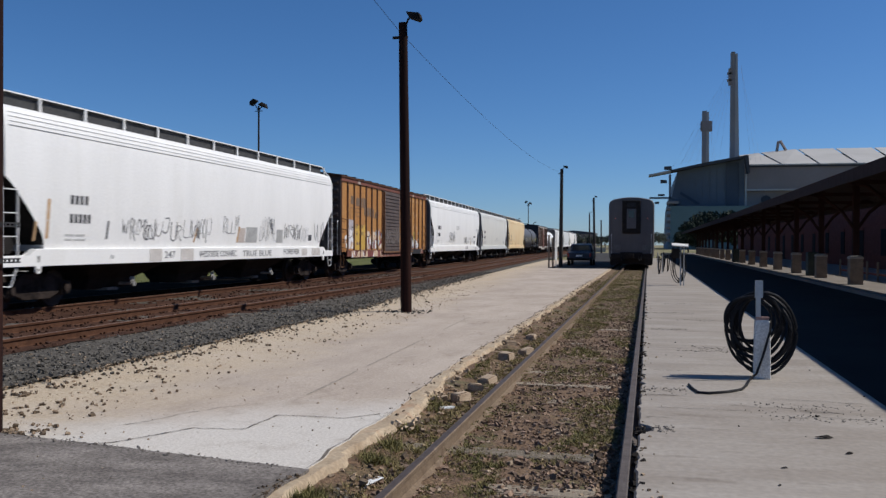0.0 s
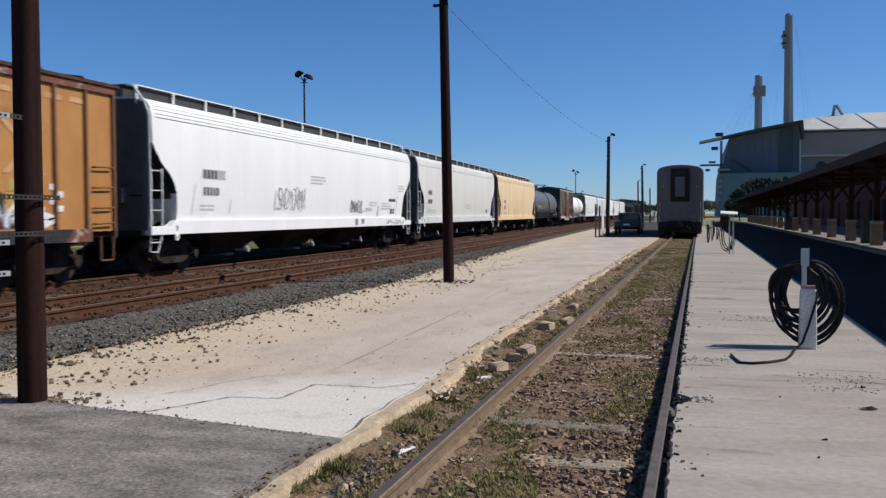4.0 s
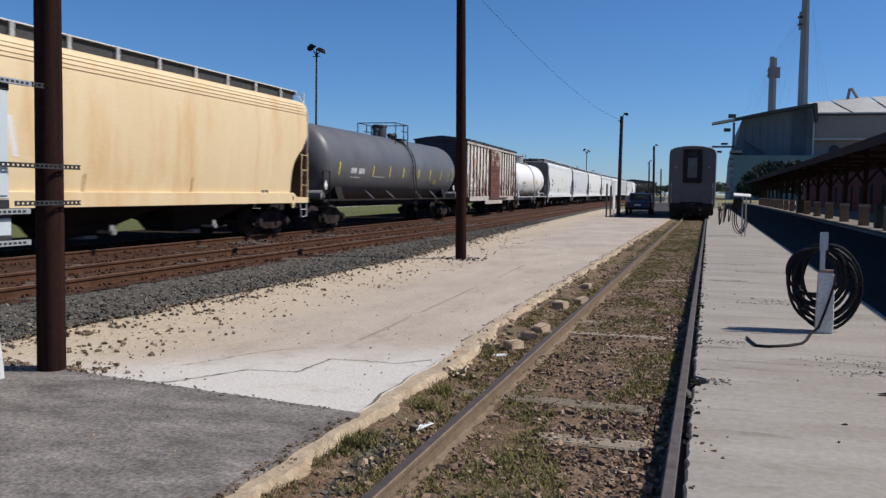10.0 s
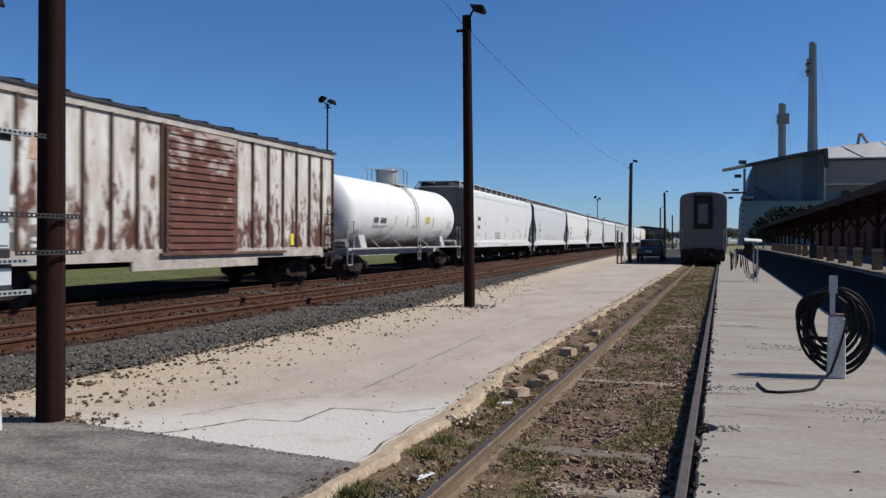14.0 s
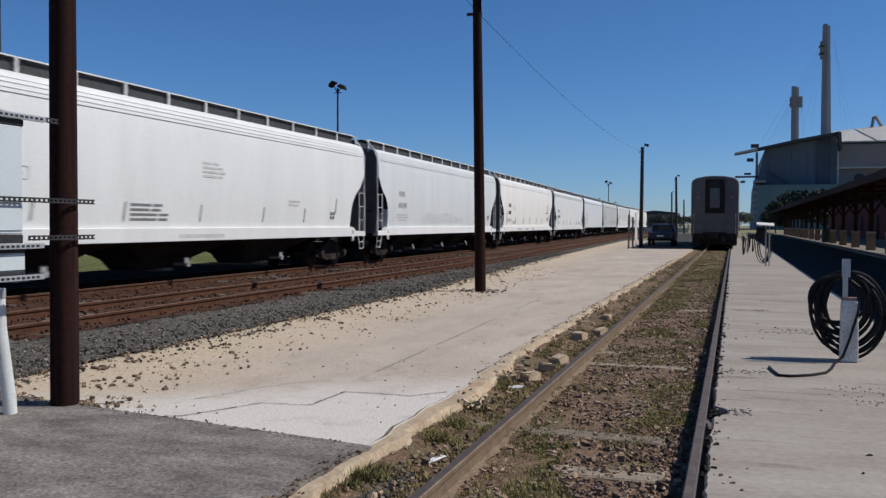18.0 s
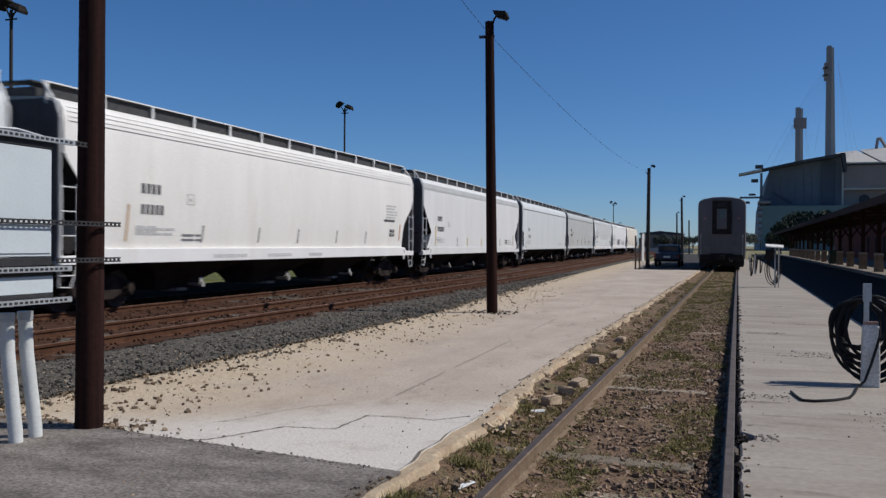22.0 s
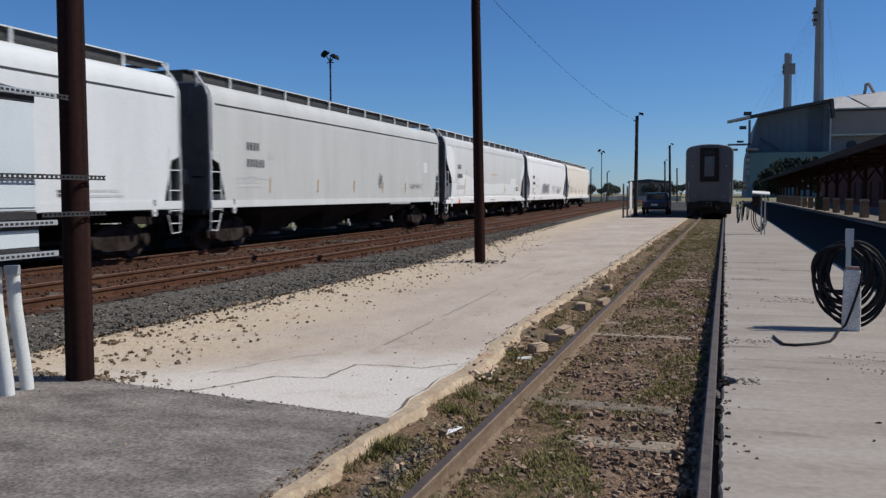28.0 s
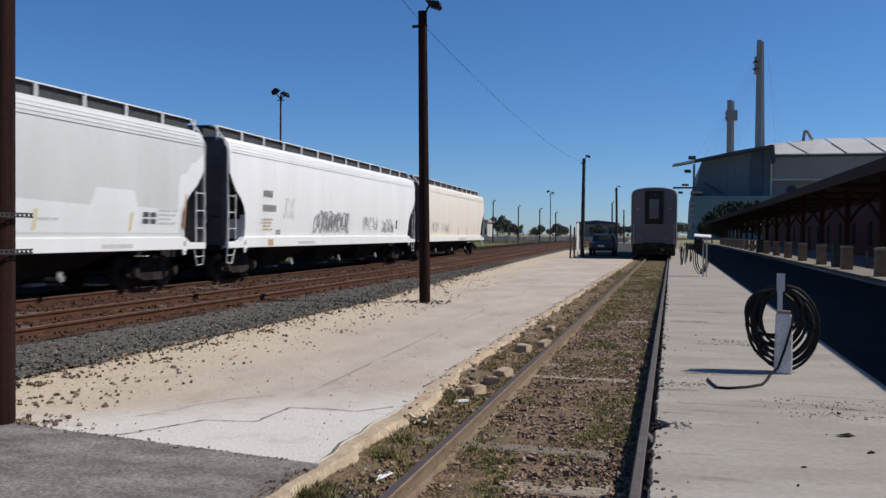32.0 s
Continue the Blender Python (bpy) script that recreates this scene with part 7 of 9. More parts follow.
def boxcar(L, side_mat, rib_mat, door_mat, end_mat, roof_mat, label, ribs, sill_drop, top=4.35, marks=(), inset=0.0):
    root = thing("boxcar_wagon", Matrix(), label, "boxcar", "freight train wagons")
    h = L / 2 - inset
    z0 = 1.12
    bm = BM()
    box(bm, -1.50, 1.50, -h + 0.02, h - 0.02, z0, top)
    body = part("body", bm, side_mat, root)
    for e in (-1, 1):
        bm = BM()
        y0, y1 = sorted((e * (h - 0.018), e * (h + 0.03)))
        box(bm, -1.53, 1.53, y0, y1, z0 - 0.15, top)
        wall = part("end_wall", bm, end_mat, body, "dark corrugated end wall")
        for k in range(9):
            z = z0 + 0.12 + k * 0.345
            bm = BM()
            prism(bm, [(e * (h + 0.028), z), (e * (h + 0.10), z + 0.08), (e * (h + 0.10), z + 0.14), (e * (h + 0.028), z + 0.22)], "x", -1.42, 1.42)
            part("corrugation", bm, end_mat, wall)
    bm = BM()
    prism(bm, [(-1.60, top), (1.60, top), (1.60, top + 0.07), (0.8, top + 0.19), (0, top + 0.27), (-0.8, top + 0.19), (-1.60, top + 0.07)], "y", -h - 0.12, h + 0.12)
    part("roof", bm, roof_mat, body)
    for k in range(int(L / 1.25)):
        bm = BM()
        y = -h + 0.6 + k * 1.25
        prism(bm, [(-1.62, top + 0.06), (1.62, top + 0.06), (1.62, top + 0.11), (0.8, top + 0.22), (0, top + 0.31), (-0.8, top + 0.22), (-1.62, top + 0.11)], "y", y, y + 0.07)
        part("roof_rib", bm, roof_mat, body)
    dw = 1.6
    for s in (-1, 1):
        bm = BM()
        x0, x1 = sorted((s * 1.498, s * 1.56))
        box(bm, x0, x1, -h, h, top - 0.16, top - 0.002)
        box(bm, x0, x1, -h + 0.85, h - 0.85, z0 - 0.22, z0 + 0.06)
        box(bm, x0, x1, -dw - 1.2, dw + 1.2, z0 - 0.22 - sill_drop, z0 - 0.22)
        part("side_frame", bm, RUSTDOOR if sill_drop < 0.2 else CHORD, body, "rusty side chord" if sill_drop < 0.2 else "")
        for half_s in (-1, 1):
            for k in range(ribs):
                y = half_s * (dw + 0.08 + (h - dw - 0.1) * k / (ribs - 1))
                y = max(-h + 0.05, min(h - 0.05, y))
                bm = BM()
                prism(bm, [(y - 0.055, s * 1.498), (y + 0.055, s * 1.498), (y + 0.03, s * 1.57), (y - 0.03, s * 1.57)], "z", z0, top - 0.14)
                # drawn out along z with (u, v) = (y, x): swap to world order
                for q in bm.verts:
                    q.co.x, q.co.y = q.co.y, q.co.x
                part("side_post", bm, rib_mat, body)
        bm = BM()
        x0, x1 = sorted((s * 1.505, s * 1.60))
        box(bm, x0, x1, -dw, dw, z0 - 0.05, top - 0.2)
        door = part("door", bm, door_mat, body, "ribbed sliding door")
        for k in range(17):
            bm = BM()
            z = z0 + 0.05 + k * (top - z0 - 0.42) / 16
            x0, x1 = sorted((s * 1.598, s * 1.635))
            box(bm, x0, x1, -dw + 0.12, dw - 0.12, z, z + 0.075)
            part("door_rib", bm, door_mat, door)
        bm = BM()
        x0, x1 = sorted((s * 1.57, s * 1.65))
        box(bm, x0, x1, -dw - 0.2, h * 0.55, z0 - 0.10, z0 - 0.03)
        box(bm, x0, x1, -dw - 0.03, -dw + 0.05, z0, top - 0.25)
        part("door_rail", bm, rib_mat, door)
        for e in (-1, 1):
            if sill_drop < 0.2:
                for z in (1.3, 1.65, 2.1, 2.55):
                    bm = BM()
                    tube(bm, [(s * 1.5, e * (h - 0.15), z), (s * 1.59, e * (h - 0.15), z), (s * 1.59, e * (h - 0.75), z - 0.02), (s * 1.5, e * (h - 0.75), z - 0.02)], 0.02, 5)
                    part("grab_iron", bm, rib_mat, root)
            else:
                ladder(root, s * 1.60, e * (h - 0.1), e * (h - 0.55), 0.95, 2.45, 5, rib_mat)
            bm = BM()
            for y in (e * (h - 0.08), e * (h - 0.5)):
                box(bm, s * 1.5 - 0.02, s * 1.5 + 0.02, y - 0.015, y + 0.015, 0.45, 1.0)
            y0, y1 = sorted((e * (h - 0.08), e * (h - 0.5)))
            box(bm, s * 1.5 - 0.03, s * 1.5 + 0.03, y0, y1, 0.45, 0.48)
            part("step", bm, rib_mat, root)
    bm = BM()
    box(bm, -0.3, 0.3, -h, h, 0.72, 1.05)
    box(bm, -1.4, 1.4, -h + 0.1, h - 0.1, 1.0, 1.14)
    for k in range(7):
        y = -h + L * (k + 0.5) / 7
        box(bm, -1.4, 1.4, y - 0.08, y + 0.08, 0.85, 1.02)
    part("underframe", bm, BLACK_IRON, root)
    for e in (-1, 1):
        bm = BM()
        y0, y1 = sorted((e * h, e * (h + inset + 0.6)))
        box(bm, -0.11, 0.11, y0, y1, 0.74, 0.98)
        part("coupler", bm, BLACK_IRON, root)
        bm = BM()
        tube(bm, [(1.42, e * (h + 0.05), 1.0), (1.42, e * (h + 0.12), 1.06), (1.42, e * (h + 0.12), 2.4), (1.42, e * (h + 0.05), 2.46)], 0.022, 6)
        part("end_rail", bm, GALV, root, "pale grab rail at the corner")
        bm = BM()
        rod(bm, (0.3, e * (h + 0.14), 2.5), (0.3, e * (h + 0.2), 2.5), 0.26, n=14)
        part("brake_wheel", bm, BLACK_IRON, root)
        truck(root, e * (h - 1.75))
    for fn in marks:
        fn(root, 1.506, h)
    return root


def tank(L, mat, label, r, zc, rail_mat, dome, marks=(), dome_r=0.4, dome_y=0.2, climb=0.85):
    root = thing("tank_wagon", Matrix(), label, "tank wagon", "freight train wagons")
    h = L / 2
    n = 40
    bm = BM()
    rings = []
    prof = [(-h + 0.25 + 0.62 * (1 - math.cos(a)), math.sin(a)) for a in (0.12, 0.35, 0.6, 0.85, 1.1, 1.35, 1.57)]
    prof = prof + [(-y, k) for y, k in prof[::-1]]
    for y, k in prof:
        rings.append([(r * k * math.cos(i * 2 * math.pi / n), y, zc + r * k * math.sin(i * 2 * math.pi / n)) for i in range(n)])
    loft(bm, rings)
    body = part("tank_shell", bm, mat, root, smooth=True)
    for k in range(5):
        bm = BM()
        y = -h + 1.6 + (L - 3.2) * k / 4
        rr = r + 0.004
        loft(bm, [[((rr + d) * math.cos(i * 2 * math.pi / n), y + dy, zc + (rr + d) * math.sin(i * 2 * math.pi / n)) for i in range(n)] for dy, d in ((-0.02, 0), (-0.012, 0.003), (0.012, 0.003), (0.02, 0))], caps=False)
        part("weld_band", bm, mat, body, smooth=True)
    for s in (-1, 1):
        bm = BM()
        x0, x1 = sorted((s * 1.15, s * 1.55))
        box(bm, x0, x1, -h + 0.1, h - 0.1, 1.06, 1.11)
        part("walkway", bm, rail_mat, root)
    bm = BM()
    box(bm, -0.3, 0.3, -h - 0.2, h + 0.2, 0.78, 1.08)
    for e in (-1, 1):
        y0, y1 = sorted((e * (h - 0.2), e * (h + 0.15)))
        box(bm, -1.55, 1.55, y0, y1, 1.02, 1.11)
    part("center_sill", bm, rail_mat, root)
    for e in (-1, 1):
        bm = BM()
        prism(bm, [(-1.25, 1.08), (1.25, 1.08), (1.1, zc - r * 0.6), (-1.1, zc - r * 0.6)], "y", e * (h - 2.2) - 0.3, e * (h - 2.2) + 0.3)
        part("saddle", bm, BLACK_IRON if mat is TANK_BLACK else rail_mat, root)
        bm = BM()
        for s in (-1, 1):
            tube(bm, [(s * 1.5, e * (h + 0.1), 1.1), (s * 1.5, e * (h + 0.1), 2.1), (s * 1.5, e * (h - 0.5), 2.1), (s * 1.5, e * (h - 0.5), 1.1)], 0.025, 6)
            tube(bm, [(s * 1.5, e * (h + 0.1), 0.5), (s * 1.5, e * (h + 0.1), 1.1)], 0.02, 5)
            tube(bm, [(s * 1.5, e * (h - 0.35), 0.5), (s * 1.5, e * (h - 0.35), 1.1)], 0.02, 5)
            tube(bm, [(s * 1.5, e * (h - 0.35), 0.5), (s * 1.5, e * (h + 0.1), 0.5)], 0.02, 5)
        part("end_rail", bm, rail_mat, root)
        bm = BM()
        y0, y1 = sorted((e * h, e * (h + 0.6)))
        box(bm, -0.11, 0.11, y0, y1, 0.74, 0.98)
        part("coupler", bm, BLACK_IRON, root)
        bm = BM()
        for k in range(2):
            y = e * (2.0 + 2.6 * k)
            tube(bm, [(1.2, y, 1.45), (1.5, y + 0.28, 1.08)], 0.018, 5)
        part("brace", bm, GALV if mat is TANK_BLACK else rail_mat, root)
        bm = BM()
        rod(bm, (0.75, e * (h - 0.22), 1.27), (1.35, e * (h - 0.22), 1.27), 0.16, n=14)
        part("air_reservoir", bm, DIM_MARK if mat is TANK_BLACK else mat, root, "small grey air reservoir")
        if mat is TANK_BLACK:
            bm = BM()
            yq = e * (h - 0.62)
            prism(bm, [(yq - 0.15, 1.62), (yq, 1.44), (yq + 0.15, 1.62), (yq, 1.80)], "x", 1.30, 1.31)
            part("placard", bm, WHITE_MARK, root, "white diamond placard")
            bm = BM()
            box(bm, 1.28, 1.30, yq - 0.02, yq + 0.02, 1.1, 1.62)
            part("placard_stay", bm, BLACK_IRON, root)
        truck(root, e * (h - 1.75))
    # dome, platform and rails at mid-length
    black = mat is TANK_BLACK
    zt = zc + r - (0.12 if black else 0.0)
    # black tank's fittings are coloured darker than its shell to show them shaded
    fit_mat = surf("shade_dark_fitting", (0.035, 0.036, 0.04), (0.06, 0.061, 0.066), 4, 0.6, bump=0.1) if black else surf("dull_grey_dome", (0.30, 0.30, 0.295), (0.40, 0.40, 0.39), 4, 0.6, bump=0.05)
    yd, za, zb = (dome_y - 0.25, zt, zt + 0.6) if black else (dome_y, zt - 0.15, zt + dome)
    bm = BM()
    rod(bm, (0, yd, za), (0, yd, zb), dome_r * (0.85 if black else 0.93), dome_r * (0.85 if black else 0.97), n=24)
    rod(bm, (0, yd, zb), (0, yd, zb + 0.06), dome_r * (0.9 if black else 1.06), dome_r * (0.82 if black else 1.0), n=24)
    d = part("dome", bm, fit_mat, root, "round valve dome", smooth=True)
    bm = BM()
    for k in range(8):
        a = k * math.pi / 4
        rod(bm, (dome_r * 0.88 * math.cos(a), yd + dome_r * 0.88 * math.sin(a), zb - 0.08), (dome_r * 0.88 * math.cos(a), yd + dome_r * 0.88 * math.sin(a), zb + 0.03), 0.03, n=6)
    part("bolt_ring", bm, rail_mat, d)
    ya, yb = dome_y - (0.7 if black else 1.02), dome_y + 1.07
    bm = BM()
    if black:
        box(bm, -0.9, -0.45, ya, yb, zt + 0.1, zt + 0.14)
        box(bm, 0.45, 0.95, dome_y + 0.1, yb, zt + 0.02, zt + 0.06)
    else:
        box(bm, -0.7, 0.75, dome_y - 0.6, yb + 0.03, zt - 0.05, zt - 0.02)
    part("platform", bm, rail_mat, root)
    bm = BM()
    if black:
        for x in (-0.88, 0.93):
            for y in (ya, dome_y + 0.45, yb):
                tube(bm, [(x, y, zt - 0.35), (x, y, zt + 0.72)], 0.022, 5)
            for z, y in ((zt + 0.4, dome_y + 0.1), (zt + 0.72, ya)):
                tube(bm, [(x, y, z), (x, yb, z)], 0.02, 5)
        for y in (ya, yb):
            tube(bm, [(-0.88, y, zt + 0.72), (0.93, y, zt + 0.72)], 0.02, 5)
    else:
        # a low hoop, a tall square hoop and one rail past the dome
        for x in (-0.55, 0.6):
            tube(bm, [(x, ya, zt - 0.15), (x, ya, zt + 0.5), (x, ya - 0.1, zt + 0.6), (x, ya - 0.62, zt + 0.66)], 0.018, 5)
            tube(bm, [(x, yb - 0.45, zt - 0.15), (x, yb - 0.45, zt + 0.68), (x, yb, zt + 0.68), (x, yb, zt - 0.15)], 0.02, 5)
            tube(bm, [(x, ya, zt + 0.62), (x, dome_y - 0.5, zt + 0.72), (x, dome_y + 0.5, zt + 0.72), (x, dome_y + 0.58, zt + 0.6), (x, dome_y + 0.58, zt - 0.1)], 0.016, 5)
            tube(bm, [(x, dome_y - 0.5, zt + 0.72), (x, dome_y - 0.5, zt - 0.1)], 0.016, 5)
            tube(bm, [(x, dome_y + 0.58, zt + 0.45), (x, yb - 0.45, zt + 0.5)], 0.014, 5)
    part("handrail", bm, rail_mat if black else DIM_MARK, root)
    if black:
        bm = BM()
        rod(bm, (0.1, -0.45, zt), (0.1, -0.45, zt + 0.36), 0.1, n=12)
        rod(bm, (0.1, -0.45, zt + 0.36), (0.1, -0.45, zt + 0.46), 0.15, 0.14, n=12)
        part("valve", bm, fit_mat, root)
        bm = BM()
        rod(bm, (0.35, yd + 0.35, zt + 0.2), (0.35, yd + 1.05, zt + 0.2), 0.11, n=12)
        rod(bm, (0.35, yd + 0.7, zt), (0.35, yd + 0.7, zt + 0.2), 0.09, n=10)
        rod(bm, (0.35, yd + 0.98, zt + 0.2), (0.35, yd + 1.05, zt + 0.2), 0.15, n=12)
        part("valve", bm, fit_mat, root)
    bm = BM()
    for dy in (climb, climb + 0.35):
        pts = [((r + 0.07) * math.cos(a), dy, zc + (r + 0.07) * math.sin(a)) for a in (1.1, 0.85, 0.6, 0.35, 0.1, -0.15)] + [(1.58, dy, 1.5), (1.58, dy, 0.5)]
        tube(bm, pts, 0.022, 5)
    for k in range(13):
        z = 0.6 + 0.28 * k
        a = math.asin(max(-0.15, min(0.98, (z - zc) / (r + 0.07))))
        x = (r + 0.07) * math.cos(a) if z > zc - 0.2 else 1.58
        tube(bm, [(x, climb, z), (x, climb + 0.35, z)], 0.016, 5)
    part("ladder", bm, rail_mat, root)
    for fn in marks:
        fn(root, r, zc, h)
    return root


def arc_strip(bm, r, zc, y, w, a0, a1):
    n = 6
    for k in range(n):
        q = []
        for a in (a0 + (a1 - a0) * k / n, a0 + (a1 - a0) * (k + 1) / n):
            q.append([((r + 0.012) * math.cos(a), y + d, zc + (r + 0.012) * math.sin(a)) for d in (0, w)])
        v = [bm.verts.new(p) for p in (q[0][0], q[0][1], q[1][1], q[1][0])]
        bm.faces.new(v)


FADED_YELLOW = surf("faded_yellow_paint", (0.58, 0.42, 0.12), (0.66, 0.50, 0.18), 10, 0.6, bump=0)


DIM_MARK = surf("dull_grey_marks", (0.22, 0.22, 0.22), (0.30, 0.30, 0.30), 12, 0.7, bump=0)


def tank_marks(strips, text_y, mat, text, label):
    def go(root, r, zc, h):
        for y in strips:
            bm = BM()
            arc_strip(bm, r, zc, y * h, 0.08, *((-0.35, -0.03) if text is DARK_MARK else (-0.325, 0.0)))
            part("reflector_strip", bm, FADED_YELLOW if text is DARK_MARK else YELLOW, root, "yellow upright reflector strip")
        if text is DARK_MARK:
            bm = BM()
            arc_strip(bm, r, zc, 1.9, 0.68, -0.21, -0.01)
            part("paint_patch", bm, FADED_YELLOW, root, "yellow warning patch")
            bm = BM()
            arc_strip(bm, r, zc, 5.55, 0.75, -0.34, -0.08)
            part("paint_patch", bm, surf("faint_tan_patch", (0.58, 0.52, 0.44), (0.68, 0.62, 0.54), 5, 0.7, bump=0), root, "faint tan patch")
            for a in (-0.50, -0.56):
                bm = BM()
                arc_strip(bm, r, zc, 3.6, 1.1, a, a + 0.018)
                part("small_writing", bm, GREY_MARK, root, "thin grey stencil line")
        else:
            for y, w, a, n in ((0.755, 0.36, -0.22, 3), (0.75, 0.5, -0.36, 2), (0.83, 0.42, 0.02, 4)):
                for i in range(n):
                    bm = BM()
                    arc_strip(bm, r, zc, y * h, w * (1 - 0.25 * (i % 2)), a + 0.055 * i, a + 0.055 * i + 0.034)
                    part("small_writing", bm, DIM_MARK, root, "small unreadable grey writing")
            bm = BM()
            arc_strip(bm, r, zc, 0.49 * h, 0.5, -0.5, -0.32)
            part("paint_patch", bm, surf("dull_yellow_patch", (0.20, 0.17, 0.05), (0.27, 0.23, 0.08), 8, 0.8, bump=0), root, "dull yellow patch")
            bm = BM()
            arc_strip(bm, r, zc, -4.1, 1.35, -0.34, -0.315)
            part("paint_line", bm, GREY_MARK, root, "thin grey stencil line")
        y = text_y
        for w in [0.08] * 4 + [-0.2] + [0.075] * 5:
            if w > 0:
                bm = BM()
                arc_strip(bm, r, zc, y, w, *((-0.29, -0.13) if text is DARK_MARK else (-0.27, -0.12)))
                part("reporting_mark", bm, text, root, label)
                y += w + 0.06
            else:
                y -= w
        for k, n in ((-0.38, 5), (-0.43, 4)) if text is DARK_MARK else ((-0.38, 3),):
            for i in range(n):
                bm = BM()
                arc_strip(bm, r, zc, text_y + 0.36 * i, 0.28, k, k + 0.018)
                part("small_writing", bm, text, root, "small unreadable writing")
    return go


# orange boxcar paintwork
def orange_marks(root, x, h):
    grey = surf("faded_grey_lettering", (0.13, 0.088, 0.06), (0.21, 0.135, 0.085), 3, 0.7, bump=0)
    yel = surf("yellow_panel", (0.44, 0.265, 0.05), (0.54, 0.345, 0.075), 3, 0.7, bump=0)
    lilac, lichen = surf("graffiti_lilac_grey", (0.34, 0.31, 0.33), (0.44, 0.40, 0.41), 3, 0.7, bump=0), surf("graffiti_olive", (0.36, 0.25, 0.06), (0.44, 0.31, 0.09), 3, 0.7, bump=0)
    cross = surf("faded_pale_arrow", (0.43, 0.235, 0.10), (0.52, 0.31, 0.16), 3, 0.7, bump=0)
    chalk = surf("faint_chalk", (0.17, 0.15, 0.14), (0.25, 0.225, 0.21), 6, 0.8, bump=0)
    cream, blue = surf("graffiti_cream", (0.50, 0.38, 0.26), (0.64, 0.50, 0.36), 3, 0.7, bump=0), surf("graffiti_blue", (0.25, 0.32, 0.40), (0.34, 0.41, 0.49), 3, 0.7, bump=0)
    maroon, pale = surf("graffiti_maroon", (0.16, 0.04, 0.04), (0.22, 0.065, 0.055), 3, 0.7, bump=0), surf("graffiti_pale", (0.60, 0.59, 0.60), (0.68, 0.67, 0.68), 3, 0.7, bump=0)
    blk = surf("graffiti_black", (0.015, 0.015, 0.017), (0.024, 0.024, 0.026), 3, 0.6, bump=0)

    def lay(mat, outline, lift, name="graffiti", label=""):
        """A flat area of paint; what reaches down over the chord lies in front of it."""
        low = min(b for a, b in outline) < 1.2
        patch(root, mat, (1.562 if low else x) + lift, outline, label, name)

    # large faded letter shapes in two rows
    for y0, w, z0, hh in ((-6.9, 0.47, 3.25, 0.36), (-6.1, 0.56, 3.2, 0.36), (-5.42, 0.36, 3.17, 0.42), (-5.0, 0.4, 3.15, 0.45), (-4.8, 0.22, 2.8, 0.42), (-4.46, 0.5, 2.78, 0.4), (-3.9, 0.26, 2.76, 0.42), (-3.5, 0.36, 2.74, 0.4), (-3.0, 0.36, 2.72, 0.2), (-2.6, 0.3, 2.9, 0.22), (-2.9, 0.5, 2.82, 0.2)):
        lay(grey, [(y0, z0), (y0 + w * 0.94, z0 - 0.01), (y0 + w, z0 + hh), (y0 + 0.1 * w, z0 + hh + 0.01)], 0.001, "large_lettering", "large faded lettering as plain bars")
    for y0, y1, z0, z1 in ((-6.95, -5.2, 3.06, 3.09), (-7.02, -6.98, 2.55, 3.06), (-6.2, -5.6, 2.9, 2.93), (-5.9, -5.3, 2.72, 2.75)):
        lay(grey, [(y0, z0), (y1, z0), (y1, z1), (y0, z1)], 0.001, "large_lettering")
    for y0, w in ((2.2, 0.35), (2.75, 0.5), (3.45, 0.5), (4.15, 0.5), (4.85, 0.45), (5.6, 0.4), (6.2, 0.5), (6.95, 0.4)):
        lay(cross, [(y0, 3.88), (y0 + w, 3.87), (y0 + w, 3.98), (y0, 4.0)], 0.001, "small_lettering", "faded slogan as plain bars")
    lay(lilac, [(-7.28, 2.12), (-6.45, 2.05), (-6.42, 2.52), (-7.2, 2.56)], 0.001)
    lay(yel, [(-6.36, 1.2), (-4.66, 1.2), (-4.62, 2.36), (-5.5, 2.3), (-6.33, 2.33)], 0.002, "number_panel", "ochre number panel")
    bars(root, "reporting_mark", DARK_MARK, x + 0.004, -6.12, 1.86, [(0.32, 0.18, [0.08] * 2), (0, 0.17, [0.08] * 2)], "dark car number as bars")
    bars(root, "reporting_mark", DARK_MARK, x + 0.004, -5.4, 1.86, [(0.32, 0.18, [0.08] * 3), (0, 0.17, [0.08] * 3)], "dark car number as bars")
    bars(root, "small_writing", grey, x + 0.004, -6.0, 1.42, [(0, 0.12, [0.22, 0.22])], "faded small writing")
    # crossed arrows, faded
    for pts in ([(5.0, 3.35), (5.15, 3.35), (5.62, 2.98), (5.5, 2.9)], [(6.15, 3.3), (6.1, 3.18), (5.62, 2.92), (5.52, 3.0)], [(5.05, 2.3), (5.2, 2.3), (5.62, 2.62), (5.5, 2.72)], [(6.2, 2.3), (6.05, 2.3), (5.5, 2.64), (5.62, 2.72)]):
        lay(cross, pts, 0.002, "emblem", "faded crossed-arrow emblem")
    # angular shards of paint, fitted edge to edge, ragged along the top
    def shards(y0, y1, z0, z1, step, seed, tones, lift):
        """Jittered cells, some halved, some edged with a dark line."""
        rng = random.Random(seed)
        ny, nz = max(1, round((y1 - y0) / step)), max(1, round((z1 - z0) / step))
        at = {(i, j): (y0 + (y1 - y0) * i / ny + step * rng.uniform(-0.42, 0.42), z0 + (z1 - z0) * j / nz + (step * rng.uniform(-0.42, 0.42) if j else 0.0)) for i in range(ny + 1) for j in range(nz + 1)}
